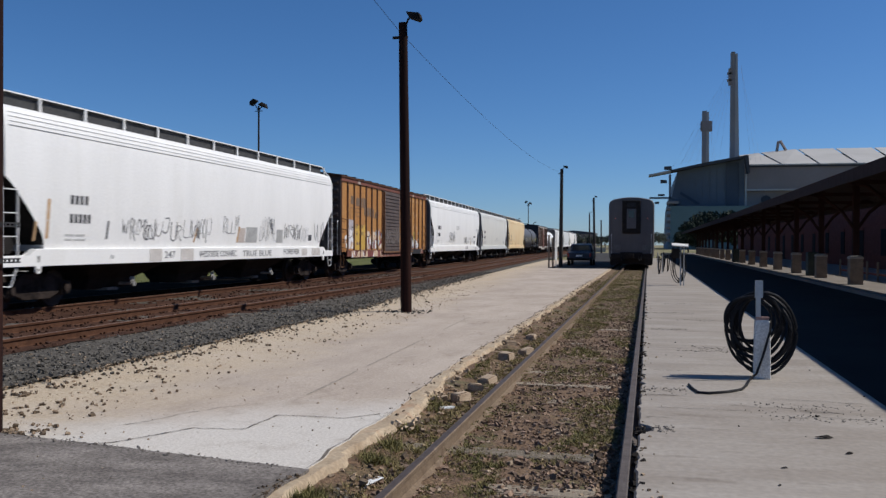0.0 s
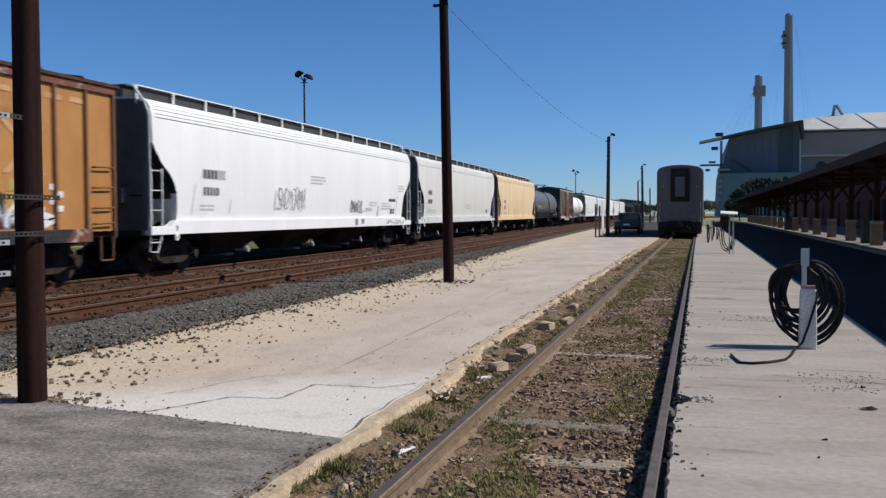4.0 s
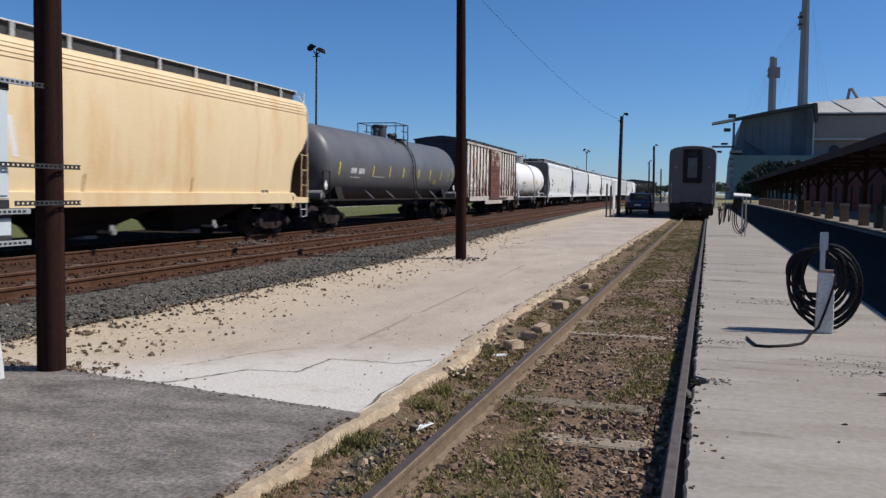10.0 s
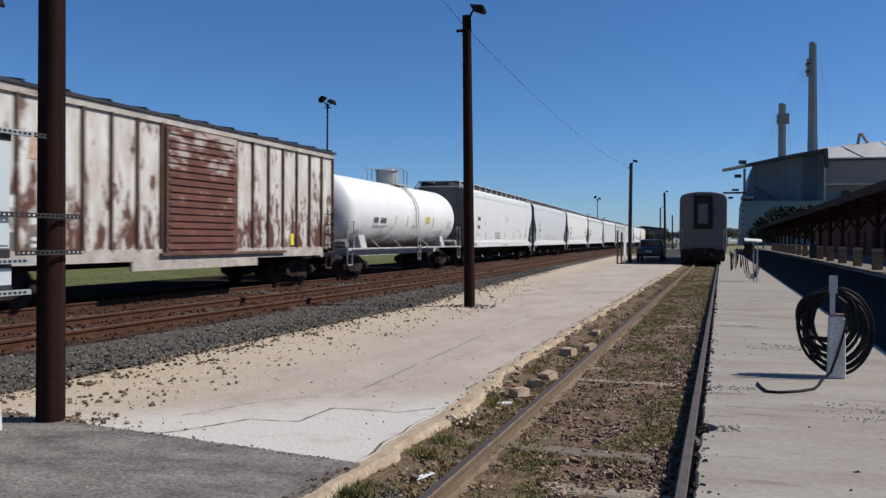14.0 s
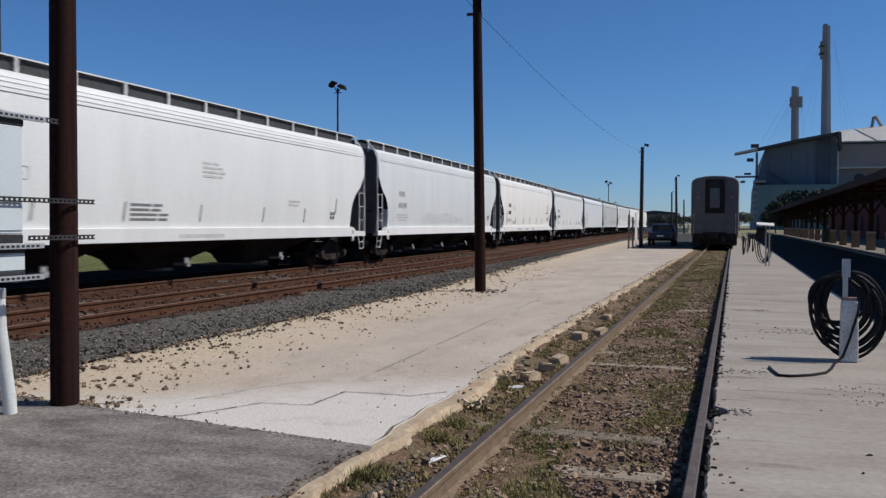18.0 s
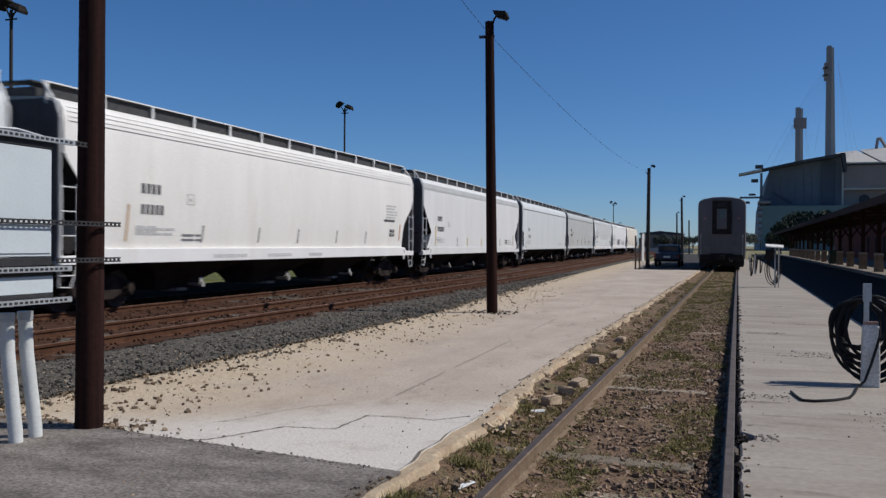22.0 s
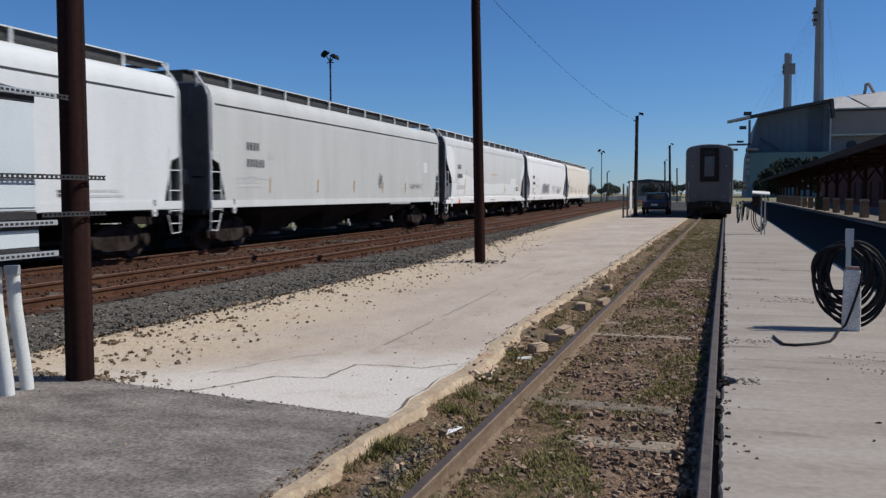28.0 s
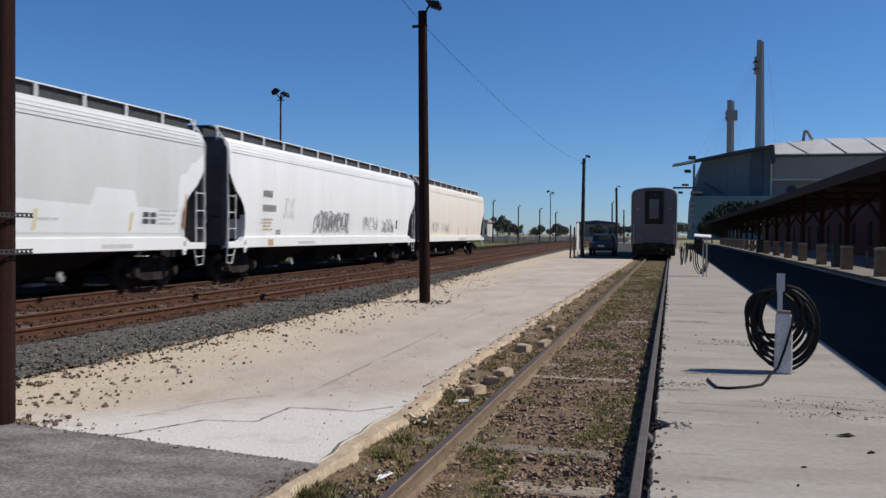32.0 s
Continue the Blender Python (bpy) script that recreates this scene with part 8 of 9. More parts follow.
        for i in range(ny):
            for j in range(nz):
                if j == nz - 1 and z0 > 1.0 and rng.random() < 0.3:
                    continue
                quad = [at[i, j], at[i + 1, j], at[i + 1, j + 1], at[i, j + 1]]
                cut = (quad[:3], [quad[0], *quad[2:]]) if rng.random() < 0.5 else (quad,)
                for ring in cut:
                    m = rng.choice(tones)
                    bm = BM()
                    ring = [(a, max(z0, b)) for a, b in ring]
                    bm.faces.new([bm.verts.new(((1.562 if b < 1.19 else x) + lift, a, b)) for a, b in ring])
                    bm.normal_update()
                    if bm.faces[:] and bm.faces[:][0].normal.x < 0:
                        bmesh.ops.reverse_faces(bm, faces=bm.faces[:])
                    part("graffiti", bm, m, root)
                if rng.random() < 0.55:
                    bm = BM()
                    line = [Vector((a, max(z0, b))) for a, b in (quad[0], quad[3], quad[2])[:rng.choice((2, 3))]]
                    edge = 0.016 * rng.uniform(0.6, 1.6)
                    for p, q in zip(line, line[1:]):
                        d = (q - p).normalized() * edge
                        bm.faces.new([bm.verts.new(((1.562 if v.y < 1.19 else x) + lift + 0.003, v.x, v.y)) for v in (p + Vector((d.y, -d.x)), q + Vector((d.y, -d.x)), q - Vector((d.y, -d.x)), p - Vector((d.y, -d.x)))])
                    part("graffiti", bm, maroon if rng.random() < 0.6 else blk, root)

    shards(-7.3, -6.45, 1.25, 2.1, 0.3, 7, (pale, pale, cream, pale, lilac, cream), 0.004)
    shards(-8.0, -7.35, 1.3, 1.8, 0.3, 17, (blue, pale, ORANGE, ORANGE), 0.004)
    shards(-4.6, -1.72, 1.24, 2.1, 0.24, 8, (cream, cream, pale, cream, blue, maroon, lilac, ORANGE, pale), 0.004)
    shards(-6.9, -1.75, 0.86, 1.16, 0.2, 9, (cream, cream, pale, cream, maroon, cream), 0.004)
    # black and white piece on the other half: a dark foot, pale sweeps over it
    shards(2.6, 6.2, 1.22, 1.72, 0.24, 21, (blk, pale, blk, pale, lilac, blk, blue), 0.005)
    lay(lilac, [(2.15, 1.2), (2.75, 1.2), (2.95, 2.0), (2.6, 2.05), (2.3, 1.7)], 0.002)
    for y, z, ry, rz in ((3.6, 1.85, 0.42, 0.34), (4.75, 1.7, 0.36, 0.3), (3.3, 1.38, 0.5, 0.12)):
        lay(blk, [(y + ry * math.cos(q * 0.6283) * (1 + 0.12 * math.sin(q * 2.3 + y * 5)), max(1.21, z + rz * math.sin(q * 0.6283))) for q in range(10)], 0.0035)
    lay(blk, [(2.1, 0.94), (6.7, 0.9), (6.95, 1.17), (4.6, 1.17), (3.0, 1.17), (2.2, 1.12)], 0.004)
    lay(pale, [(2.1, 0.76), (4.4, 0.8), (4.5, 0.95), (2.15, 0.92)], 0.006)
    for k, (line, w) in enumerate((([(3.2, 1.5), (3.02, 1.9), (3.3, 2.2), (3.8, 2.22), (4.1, 1.95), (3.85, 1.62), (3.6, 1.4)], 0.075), ([(3.0, 1.35), (3.35, 1.28), (3.75, 1.38)], 0.09), ([(4.1, 1.3), (4.0, 1.55), (4.35, 1.75), (4.3, 2.05)], 0.07), ([(4.45, 1.28), (4.55, 1.6), (4.4, 1.9)], 0.05),
                                   ([(4.7, 1.28), (4.9, 1.5), (4.8, 1.75)], 0.07), ([(5.6, 1.3), (5.95, 1.48), (6.4, 1.4), (6.1, 1.28)], 0.07), ([(5.1, 1.25), (5.2, 1.55), (5.45, 1.75)], 0.04), ([(2.5, 1.3), (2.75, 1.75), (2.72, 2.05)], 0.07))):
        bm = BM()
        sprayed(bm, smooth_line(line), w, x + 0.009 + 0.0006 * k)
        part("graffiti", bm, pale, root)
    for y0, y1, z0, z1 in ((5.1, 5.7, 1.5, 1.95), (5.15, 5.55, 1.95, 2.2)):
        lay(lichen, [(y0, z0), (y1, z0 + 0.04), (y1 - 0.05, z1), (y0 + 0.04, z1 - 0.03)], 0.0025)
    for y, z in ((6.3, 2.0), (6.5, 1.85), (6.3, 1.7), (6.5, 1.55)):
        lay(pale, [(y, z), (y + 0.2, z), (y + 0.2, z + 0.13), (y, z + 0.13)], 0.004, "data_plate", "small black and white data stencil")
    scrawl(root, chalk, 1.637, -1.4, 1.4, 1.5, 2.3, 5, 14, "faint chalk scrawl on the door", 1.1)


def rusty_marks(root, x, h):
    pale, dark = surf("chalky_lettering", (0.58, 0.57, 0.54), (0.68, 0.67, 0.64), 8, 0.7, bump=0), surf("grey_letter_panel", (0.11, 0.10, 0.095), (0.17, 0.155, 0.145), 5, 0.8, bump=0)
    grime = surf("grimy_letter_ground", (0.27, 0.245, 0.22), (0.37, 0.34, 0.30), 3, 0.8, bump=0)
    for y0, y1, z0, z1, m in ((-6.98, -6.1, 1.66, 2.27, grime), (-5.86, -5.15, 1.66, 2.0, grime), (-6.92, -6.2, 1.17, 1.54, dark), (-5.88, -5.05, 1.17, 1.54, dark)):
        patch(root, m, x, [(y0, z0), (y1, z0 + 0.01), (y1 - 0.02, z1), (y0 + 0.01, z1 - 0.02)], "weathered lettering panel")
    bars(root, "reporting_mark", pale, x + 0.005, -6.9, 1.7, [(0.31, 0.23, [0.19] * 3), (0, 0.23, [0.22, 0.22])], "chalky reporting mark as bars")
    bars(root, "reporting_mark", pale, x + 0.005, -5.8, 1.7, [(0, 0.23, [0.22, 0.22])], "chalky reporting mark as bars")
    for y in (-6.84, -5.78):
        bars(root, "small_writing", pale, x + 0.005, y, 1.25, [(0, 0.07, [0.3]), (0.13, 0.07, [0.2, 0.2])], "small unreadable pale writing")
    patch(root, surf("faded_orange_patch", (0.40, 0.22, 0.14), (0.56, 0.40, 0.31), 6, 0.8, bump=0), x, [(-5.86, 2.98), (-5.1, 2.95), (-5.06, 3.42), (-5.8, 3.47)], "faded orange paint patch")
    patch(root, FADED_YELLOW, x, [(-7.95, 1.2), (-7.68, 1.2), (-7.64, 2.05), (-7.88, 2.1)], "faded yellow patch behind the ladder")
    patch(root, YELLOW, x, [(h - 3.05, 1.25), (h - 2.85, 1.25), (h - 2.85, 1.6), (h - 3.05, 1.6)], "small yellow patch")


def lettering(words, y0, y1, z, mat):
    """Sprayed words along the sill, in flat letters."""
    def go(root, x, h):
        cu = bpy.data.curves.new("letters", "FONT")
        cu.body, cu.size, cu.resolution_u, cu.offset = words, 0.26, 2, 0.003
        ob = bpy.data.objects.new("letters", cu)
        bpy.context.scene.collection.objects.link(ob)
        bpy.context.view_layer.update()
        me = bpy.data.meshes.new_from_object(ob)
        bpy.data.objects.remove(ob)
        me.materials.clear()
        me.materials.append(mat)
        wide = max(v.co.x for v in me.vertices)
        k = (y1 - y0) / wide
        for v in me.vertices:
            v.co = (1.606, y0 + v.co.x * k, z + v.co.y)
        part("sill_writing", me, None, root, "dark sprayed words along the side sill")
    return go


def sill_blocks(specs, mat, label):
    def go(root, x, h):
        for y, w, z, hh in specs:
            bm = BM()
            box(bm, 1.60, 1.604, y, y + w, z, z + hh)
            part("paint_patch", bm, mat, root, label)
    return go


def slash(mat, y, z0, z1, lean, w):
    def go(root, x, h):
        v = [(y, z0), (y + w, z0), (y + w + lean, z1), (y + lean, z1)]
        bm = BM()
        q = [bm.verts.new((wall_x(x, b, 0.006), a, b)) for a, b in v]
        bm.faces.new(q)
        part("graffiti", bm, mat, root, "single sprayed stroke")
    return go


DIM_STRIP = surf("dim_grey_strip", (0.27, 0.265, 0.255), (0.36, 0.35, 0.34), 12, 0.7, bump=0)
TAN_STREAK = surf("tan_rust_streak", (0.40, 0.25, 0.11), (0.48, 0.31, 0.15), 8, 0.8, bump=0)
PATCH_WHITE = paint("repainted_white", (0.70, 0.715, 0.70), (0.62, 0.63, 0.61))
GAPS = [14.05, 34.40, 52.36, 74.10, 94.86, 115.11, 135.17, 152.69, 169.15, 191.02, 211.54, 232.53, 253.46, 274.17, 294.80, 316.60, 338.55, 359.76]


def build_train():
    cars = []
    ln = [b - a - 1.2 for a, b in zip(GAPS, GAPS[1:])]
    spray = surf("dark_grey_spray", (0.17, 0.17, 0.175), (0.27, 0.27, 0.275), 4, 0.7, bump=0)
    cars.append(hopper(ln[0], WHITE_C, WHITE_C, "white covered hopper wagon with faint sprayed scrawls", sill=0.38, straight=True, marks=[
        stencil(-7.4, 1.92, None, 0.2), slash(SCRAWL, -6.05, 1.56, 2.0, 0.06, 0.09), tag(SCRAWL, -5.35, -3.6, 1.52, 2.13, 31, 6, 1.0), tag(SCRAWL, -4.9, -4.0, 1.5, 2.1, 32, 2, 1.0), tag(SCRAWL, -3.5, -1.7, 1.55, 2.16, 41, 5, 1.1),
        tag(SCRAWL, -1.7, -0.9, 1.52, 2.2, 46, 7, 0.9), tag(SCRAWL, -0.1, 1.0, 1.7, 2.36, 47, 4, 0.9), tag(SCRAWL, 2.6, 3.75, 1.52, 2.36, 42, 8, 0.8), tag(SCRAWL, 4.65, 6.1, 1.6, 2.22, 43, 4, 1.1), tag(GREY_MARK, 6.1, 6.9, 1.55, 2.1, 44, 5), tag(SCRAWL, 7.6, 8.5, 1.55, 2.36, 45, 3, 1.1),
        rects([(1.52, 1.5, 0.84, 0.5), (3.95, 1.5, 0.55, 0.46)], surf("painted_out_grey", (0.30, 0.30, 0.29), (0.40, 0.40, 0.39), 3, 0.7, bump=0), "grey painted-out patch"),
        rects([(0.98, 1.5, 0.48, 0.46)], surf("painted_out_taupe", (0.42, 0.36, 0.32), (0.5, 0.44, 0.40), 3, 0.7, bump=0), "taupe painted-out patch"),
        rects([(6.95, 1.58, 0.34, 0.22)], DARK_MARK, "small dark patch"), slash(RUST_MARK, 0.86, 1.5, 2.0, 0.14, 0.1), slash(RUST_MARK, -1.85, 1.5, 1.9, 0.14, 0.08), slash(RUST_MARK, -8.2, 1.56, 2.42, 0.02, 0.1),
        sill_blocks([(-4.2, 0.6, 0.99, 0.33), (-2.62, 0.7, 0.99, 0.33), (6.2, 0.5, 1.02, 0.26), (7.2, 0.9, 1.02, 0.28)], surf("sill_grey_patch", (0.46, 0.43, 0.40), (0.56, 0.53, 0.50), 4, 0.7, bump=0), "pale grey patch on the sill"),
        lettering("247", -3.48, -2.92, 1.07, SCRAWL), lettering("WESTSIDE CONNEC", -1.6, 0.77, 1.07, SCRAWL), lettering("TRUE BLUE", 1.2, 3.44, 1.06, SCRAWL), lettering("FOREVER", 4.46, 5.95, 1.09, SCRAWL), sill_text([(-5.9, 0.2)]), ticks([-8.6], 1.5)]))
    # orange car's ribs are dark brown to carry the shadow lines beside them
    cars.append(boxcar(ln[1], ORANGE, surf("shade_dark_orange_rib", (0.10, 0.048, 0.024), (0.19, 0.09, 0.038), 1.5, 0.7, stretch=(1, 1, 0.4)), BOX_BROWN, BOX_BROWN, RAIL_RUST, "faded orange boxcar with a dark door and graffiti", 8, 0.08, marks=[orange_marks]))
    cars.append(hopper(ln[2], WHITE_C, WHITE_C, "clean white covered hopper wagon with small sprayed scrawls", sill=0.36, marks=[
        rects([(-7.95, 2.44, 1.2, 0.26)], surf("taupe_letter_panel", (0.36, 0.34, 0.33), (0.44, 0.42, 0.41), 3, 0.7, bump=0), "grey panel behind the mark"),
        stencil(-7.87, 2.0), slash(GREY_MARK, -8.45, 1.47, 2.3, 0.16, 0.05), slash(GREY_MARK, -6.5, 1.5, 1.9, 0.08, 0.05), tag(SCRAWL, -3.74, -1.42, 1.6, 2.34, 33, 9, 1.2), tag(GREY_MARK, -3.6, -1.5, 1.6, 2.3, 50, 12), small_text(-0.98, 2.75, 0.9, 3),
        tag(SCRAWL, 2.66, 4.1, 1.53, 2.03, 34, 9, 1.3), tag(SCRAWL, 2.9, 3.8, 1.55, 2.0, 51, 6, 0.9), tag(GREY_MARK, 4.2, 5.2, 1.55, 1.75, 52, 4, 1.2), small_text(4.82, 1.93, 0.6, 2), rects([(7.16, 2.02, 0.97, 0.12)], DARK_MARK, "dark stencil bar"), small_text(8.44, 2.7, 0.6, 3),
        ticks([5.8], 1.4), slash(GREY_MARK, 8.1, 1.45, 2.27, 0.2, 0.07), block(7.44, 1.5, 0.55, 0.22), small_text(6.3, 1.9, 0.9, 3),
        sill_scrawl(SCRAWL, 6.8, 8.95, 1.06, 1.24, 53, 9),
        sill_blocks([(3.81, 0.34, 1.1, 0.2), (3.15, 0.3, 1.04, 0.26)], spray, "dark grey patch on the sill")]))
    cars.append(hopper(ln[3], paint("bone_white_car_paint", (0.64, 0.63, 0.585), (0.52, 0.50, 0.455)), PGREY, "light grey covered hopper wagon with faded marks", inset=0.2, marks=[stencil(-7.85, 2.0), small_text(-7.6, 1.65, 1.0, 2), small_text(0.6, 2.0, 1.3, 3), block(6.75, 1.55, 0.6, 0.22), rects([(5.9, 1.58, 0.3, 0.1)], GREY_MARK, "small grey stencil"), sill_text([(-4.44, 0.6)])]))
    cars.append(hopper(ln[4], TAN, TAN, "tan yellow covered hopper wagon streaked with rust", inset=0.28, end_mat=surf("rusty_tan_end", (0.13, 0.065, 0.04), (0.22, 0.12, 0.07), 1.2, 0.8), seam_mat=surf("tan_seam", (0.34, 0.23, 0.12), (0.42, 0.29, 0.16), 6, 0.8, bump=0), rail_mat=LADDER_W, marks=[
        stencil(-6.9, 1.85, surf("blue_grey_stencil", (0.09, 0.10, 0.14), (0.15, 0.16, 0.20), 12, 0.7, bump=0), 0.21), small_text(-6.82, 1.5, 1.3, 1, TAN_STREAK), slash(WHITE_MARK, -3.35, 2.0, 2.78, -0.2, 0.13), ticks([-7.7, -4.8], 1.3, TAN_STREAK, 0.75), ticks([-1.43, 2.6], 1.3, TAN_STREAK), block(6.32, 1.22, 0.4, 0.2)]))
    cars.append(tank(ln[5], TANK_BLACK, "black tank wagon with yellow reflector strips", 1.42, 2.46, BLACK_IRON, 0.42,
                     [tank_marks((-0.83, -0.45, -0.235, -0.04, 0.205, 0.405, 0.61, 0.85), -6.6, True, WHITE_MARK, "white stencilled reporting mark as plain bars")], 0.38, 0.6))
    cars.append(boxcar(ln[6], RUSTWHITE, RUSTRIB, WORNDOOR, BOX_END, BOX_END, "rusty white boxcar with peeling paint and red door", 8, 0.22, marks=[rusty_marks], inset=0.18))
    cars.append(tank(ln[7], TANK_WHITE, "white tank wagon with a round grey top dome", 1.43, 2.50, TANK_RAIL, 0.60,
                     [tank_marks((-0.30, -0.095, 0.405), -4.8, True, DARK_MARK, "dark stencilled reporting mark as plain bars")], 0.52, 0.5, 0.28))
    cars.append(hopper(ln[8], paint("off_white_car_paint", (0.70, 0.705, 0.685), (0.60, 0.60, 0.575)), WHITE_D, "pale grey covered hopper wagon with dark stencils", marks=[stencil(-7.75, 2.07, n=4), ticks([-8.75], 1.55, None, 0.85), outline_box(-6.13, 2.27, 0.5), small_text(0.1, 2.95, 0.7, 4), small_text(-2.65, 1.84, 1.0, 4, SCRAWL), block(7.5, 1.6, 0.3, 0.25), ticks([-5.58, -2.9, 0.0, 3.1, 5.6], 1.5, DIM_STRIP), ticks([7.85], 1.8, DIM_STRIP, 0.5), small_text(4.6, 2.1, 0.5, 2),
        sill_blocks([(-8.54, 0.5, 1.1, 0.16)], surf("dull_red_patch", (0.38, 0.16, 0.13), (0.46, 0.22, 0.18), 6, 0.7, bump=0), "dull red patch on the sill"), sill_text([(-0.9, 2.0)])]))
    cars.append(hopper(ln[9], WHITE_B, WHITE_A, "cool white covered hopper wagon with faint scrawl", marks=[stencil(-7.3, 2.1, DIM_STRIP, n=6), small_text(-7.3, 1.8, 0.9, 3), rects([(-4.1, 1.55, 0.12, 0.25), (-3.6, 1.6, 0.4, 0.18), (-3.0, 1.52, 0.3, 0.3), (-2.55, 1.56, 0.15, 0.35), (-2.1, 1.62, 0.5, 0.12), (-1.3, 1.53, 0.2, 0.24), (-0.85, 1.56, 0.14, 0.4), (-0.5, 1.6, 0.3, 0.2), (0.1, 1.53, 0.4, 0.15), (0.75, 1.58, 0.12, 0.3), (1.3, 1.55, 0.5, 0.14), (2.1, 1.57, 0.15, 0.2)], FAINT, "faint grey smudge of old spray"), wall_area([(-4.4, 1.5, 1.7), (-3.4, 1.48, 1.98), (-1.6, 1.48, 1.9), (-0.4, 1.5, 2.02), (1.2, 1.5, 1.8), (2.6, 1.5, 1.72)], surf("thin_grey_overspray", (0.50, 0.51, 0.505), (0.56, 0.57, 0.565), 1.2, 0.7, bump=0), "thin grey overspray"), block(7.6, 1.7, 0.4, 0.25)]))
    cars.append(hopper(ln[10], WARM_A, WHITE_A, "warm white covered hopper wagon with neat stencils", marks=[stencil(-7.45, 2.1), small_text(-7.6, 1.75, 1.0, 2), outline_box(-5.77, 2.38), small_text(-5.9, 1.62, 0.7, 2, SCRAWL), small_text(6.9, 2.88, 0.8, 5), rects([(6.7, 2.3, 1.1, 0.09)], DARK_MARK, "dark stencil bar"), block(7.3, 1.75, 0.5, 0.28), ticks([-7.95], 1.5, None, 0.8), ticks([8.3], 1.6, surf("orange_strip", (0.55, 0.22, 0.08), (0.62, 0.27, 0.1), 8, 0.7, bump=0), 0.6), ticks([-5.1, -2.4, -0.1, 2.6, 5.0], 1.48, DIM_STRIP), sill_text([(-4.6, 1.6), (-1.9, 1.4), (0.6, 0.9)])]))
    cars.append(hopper(ln[11], WHITE_D, WHITE_D, "white covered hopper wagon with painted shade under the roof edge", style="flat", straight="kite", band=surf("painted_eave_shade", (0.36, 0.37, 0.36), (0.43, 0.44, 0.43), 1.5, 0.7, bump=0), marks=[stencil(-7.75, 2.04, n=6), small_text(-7.85, 1.65, 0.8, 2), outline_box(-6.12, 2.24), small_text(6.45, 1.68, 0.9, 3), block(5.9, 1.5, 0.45, 0.25), ticks([-8.12], 1.42, FADED_YELLOW, 0.85), ticks([-4.6], 1.38, DIM_STRIP), ticks([-2.75, 0.1], 1.38, FADED_YELLOW), ticks([2.7, 4.45], 1.38, RUST_MARK), ticks([8.0], 1.4, RUST_MARK, 0.65)]))
    cars.append(hopper(ln[12], WHITE_B, WHITE_B, "cool white straight-sided hopper wagon", style="flat", hole=0.5, top=4.58, sill=0.2, marks=[stencil(-7.75, 1.93, DIM_STRIP, n=6), block(-8.6, 1.5, 0.5, 0.2, GREY_MARK), small_text(-7.98, 1.72, 0.9, 3), block(5.6, 1.45, 0.3, 0.15), small_text(6.5, 1.55, 0.9, 2)]))
    cars.append(hopper(ln[13], LGREY, PGREY, "dusty grey straight-sided hopper wagon", style="flat", hole=0.5, top=4.58, sill=0.2, marks=[
        stencil(-7.9, 2.25, n=6), outline_box(-6.7, 2.46), small_text(-8.4, 1.92, 1.2, 3), ticks([-6.65, -3.45, -0.45, 2.4, 5.0], 1.55), rects([(7.48, 2.43, 0.5, 0.44)], WHITE_B, "paler repainted patch"), tag(SCRAWL, 1.98, 2.4, 1.7, 2.28, 36, 3, 1.2), tag(SCRAWL, 5.6, 7.25, 1.7, 1.95, 37, 9), sill_text([(3.2, 2.4)])]))
    cars.append(hopper(ln[14], paint("chalk_grey_car_paint", (0.57, 0.575, 0.56), (0.49, 0.49, 0.47)), WHITE_A, "light grey hopper wagon with white repainted lower side and ends", tank_mat=PGREY, marks=[
        wall_area([(-9.1, 1.45, 2.02), (-8.2, 1.45, 2.05), (-7.0, 1.45, 2.5), (-6.0, 1.45, 2.45), (-3.2, 1.45, 2.15), (-0.4, 1.45, 2.05), (2.9, 1.45, 2.15), (5.3, 1.45, 2.08), (5.5, 1.45, 2.5), (6.95, 1.45, 2.48), (7.1, 1.45, 2.1), (9.0, 1.45, 2.05)], PATCH_WHITE, "white repainted lower side"),
        wall_area([(-10.18, 3.24, 3.84), (-9.8, 2.78, 3.84), (-9.2, 2.24, 3.82), (-8.9, 2.06, 3.6), (-8.75, 2.06, 3.2), (-8.6, 2.06, 2.7)], PATCH_WHITE, "white repainted end", 0.004),
        wall_area([(8.9, 2.06, 2.7), (9.0, 2.06, 3.0), (9.3, 2.36, 3.05), (9.5, 2.56, 3.35), (9.8, 2.78, 3.4), (10.18, 3.24, 3.66)], PATCH_WHITE, "white repainted end", 0.004),
        stencil(-8.1, 2.3, n=6), rects([(-8.2, 1.72, 1.5, 0.22)], GREY_MARK, "grey painted-out writing"), outline_box(-6.4, 2.5, 0.2), rects([(-0.35, 2.6, 1.5, 0.05)], RUST_MARK, "thin red-brown line"), ticks([-6.6, -3.2], 1.5, FADED_YELLOW, 0.75), ticks([3.5, 6.8], 1.5, FADED_YELLOW, 0.45), ticks([9.2], 1.55, RUST_MARK, 0.95), small_text(3.65, 1.72, 0.5, 1), block(7.33, 1.68, 0.6, 0.3), small_text(8.0, 2.0, 0.6, 4), sill_text([(-5.6, 1.2), (-0.7, 1.3), (5.7, 1.2)]),
        lambda root, x, h: patch(root, surf("orange_triangle", (0.62, 0.16, 0.04), (0.7, 0.2, 0.06), 3, 0.7, bump=0), 1.602, [(-8.05, 1.03), (-7.62, 1.03), (-7.84, 1.31)], "orange painted triangle")]))
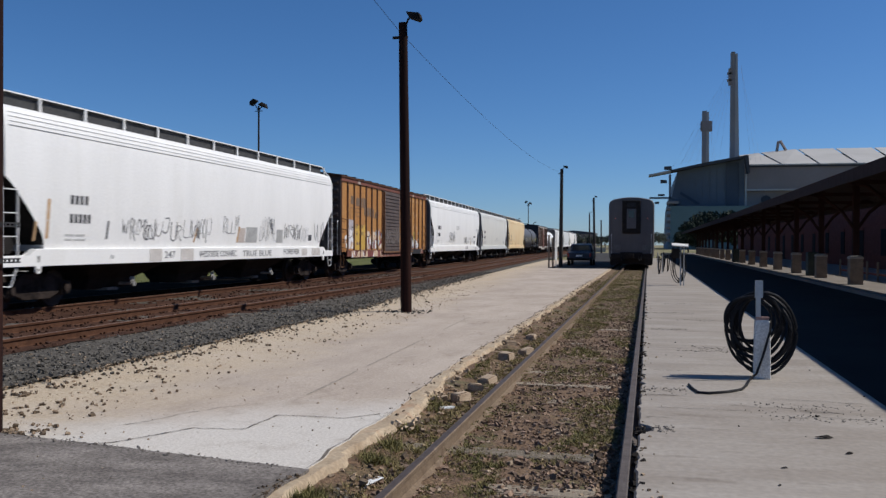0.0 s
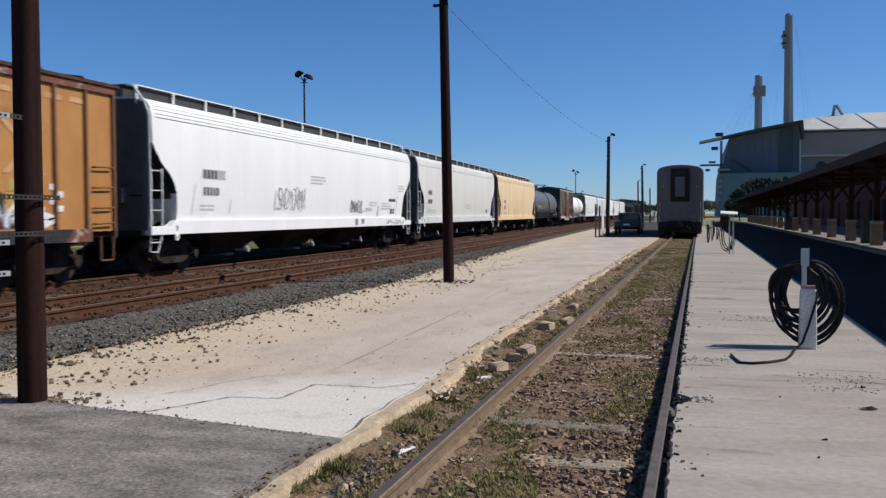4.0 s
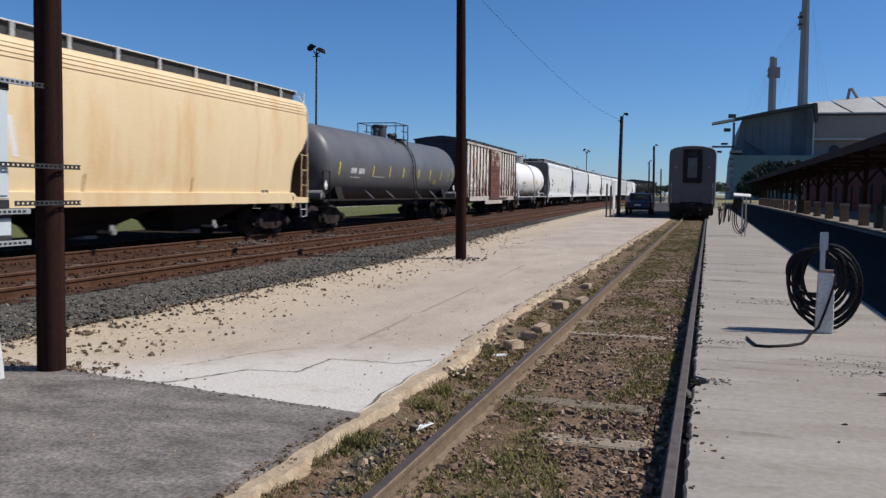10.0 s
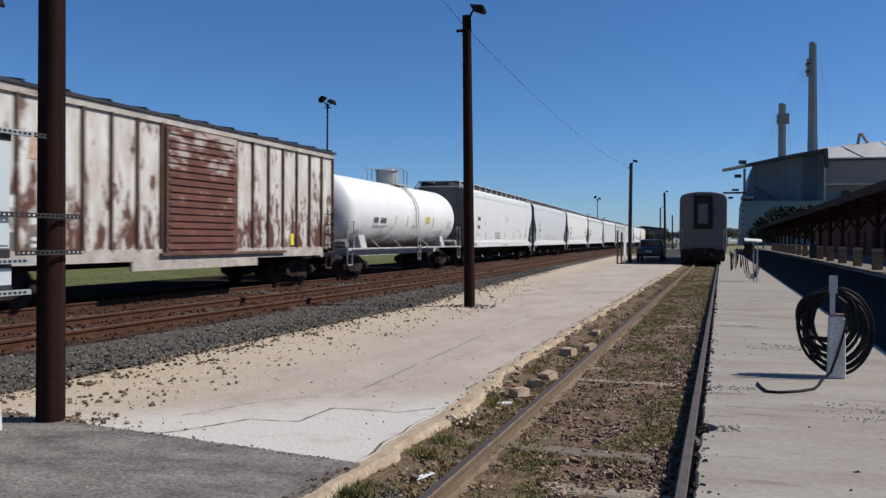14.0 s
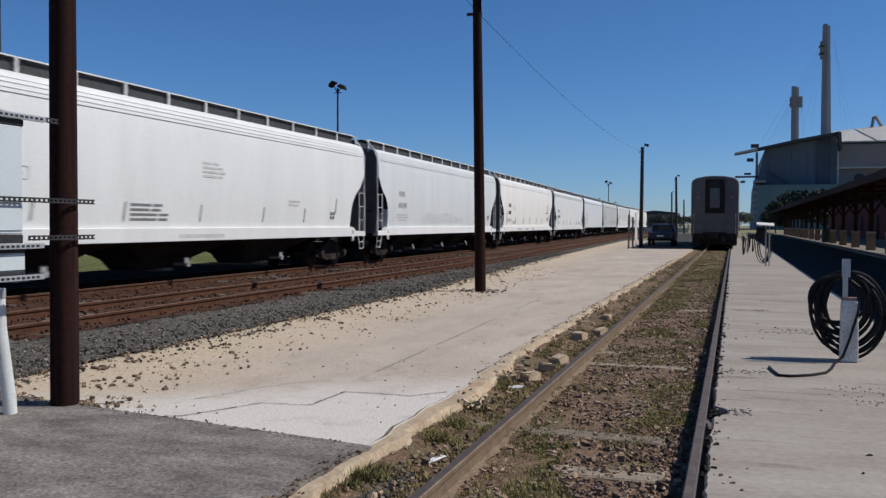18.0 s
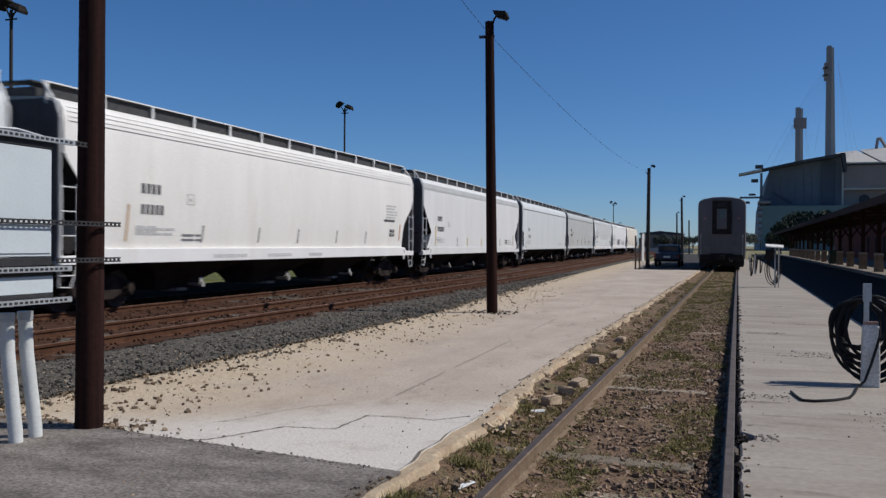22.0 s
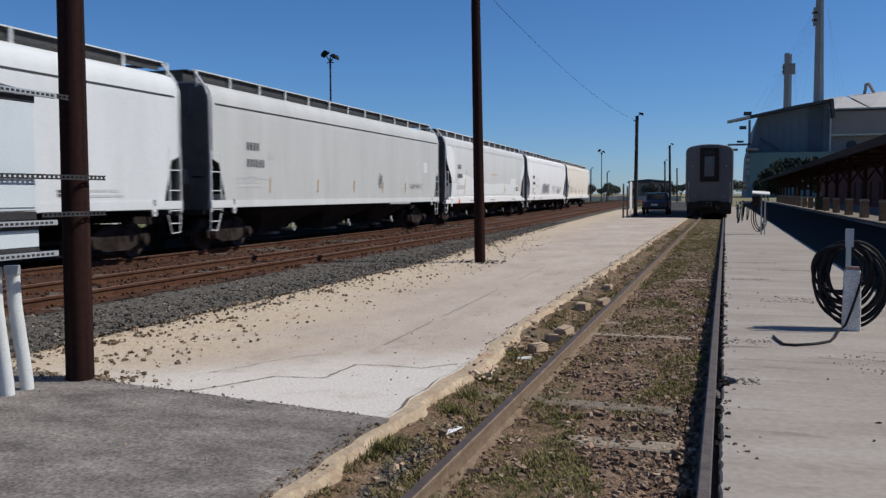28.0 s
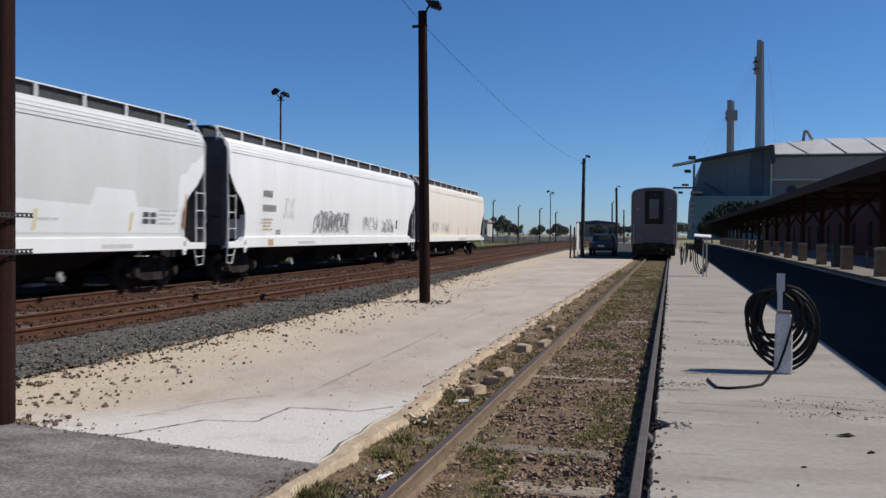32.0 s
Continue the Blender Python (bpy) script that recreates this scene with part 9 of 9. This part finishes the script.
    cars.append(hopper(ln[15], WHITE_A, WHITE_A, "white hopper wagon with dark grey graffiti lettering", marks=[
        stencil(-8.0, 2.16, n=6), small_text(-7.95, 1.88, 0.5, 4, RUST_MARK), tag(spray, -3.7, 0.3, 1.5, 2.3, 38, 13, 3.2), tag(SCRAWL, -3.2, 0.2, 1.55, 2.32, 54, 12, 1.8), tag(GREY_MARK, -3.7, 0.3, 1.46, 1.62, 55, 10, 1.5), tag(spray, 1.9, 4.0, 1.6, 2.22, 56, 8, 1.1), tag(spray, 4.67, 6.6, 1.5, 2.12, 39, 7, 2.6), tag(GREY_MARK, -6.4, -5.4, 1.9, 2.7, 57, 4), rects([(6.9, 1.7, 0.25, 0.4)], DARK_MARK, "dark patch"),
        sill_blocks([(-7.65, 0.4, 1.05, 0.22)], RUST_MARK, "rusty patch on the sill"), block(-6.9, 1.42, 0.3, 0.15), sill_text([(-5.2, 1.6)])]))
    cars.append(hopper(ln[16], CREAM, WARM_A, "cream hopper wagon at the end of the train", marks=[stencil(-8.6, 2.1, GREY_MARK), tag(DIM_STRIP, -7.1, -5.6, 1.6, 2.15, 40, 5, 1.6), tag(GREY_MARK, -4.6, -2.6, 1.5, 2.1, 58, 6, 1.6), ticks([0.4, 3.2]), sill_text([(0.4, 2.4)])]))
    return cars


cars = build_train()
# rear marker on the last wagon
bm = BM()
box(bm, 0.5, 0.85, 0, 0.25, 0, 0.65)
part("end_marker", bm, YELLOW, cars[-1], "small end-of-train box").matrix_local = pose(0, (GAPS[17] - GAPS[16] - 1.2) / 2 + 0.35, 0.95)


def travelled(t):
    u = t / 32.0
    return 277.516 * u + 16.502 * u * u + 0.167 * u ** 3


def motions():
    for k, car in enumerate(cars):
        mid = (GAPS[k] + GAPS[k + 1]) / 2
        reach = (GAPS[k + 1] - GAPS[k]) / 2 - 2.3
        rows = []
        for t in range(33):
            y = mid - travelled(t)
            a, b = TRAIN_X - bend(y - reach), TRAIN_X - bend(y + reach)
            rows.append((t, pose((a + b) / 2, y, RAIL_Z, 0, 0, math.degrees(math.atan2(a - b, 2 * reach)))))
        walk(car, rows)
    # the wheels roll; less than a quarter turn from row to row
    for w, dy in WHEELSETS:
        walk(w, [(t / 15.0, pose(0, dy, 0.425, math.degrees(travelled(t / 15.0) / 0.425) % 360.0)) for t in range(481)])


motions()
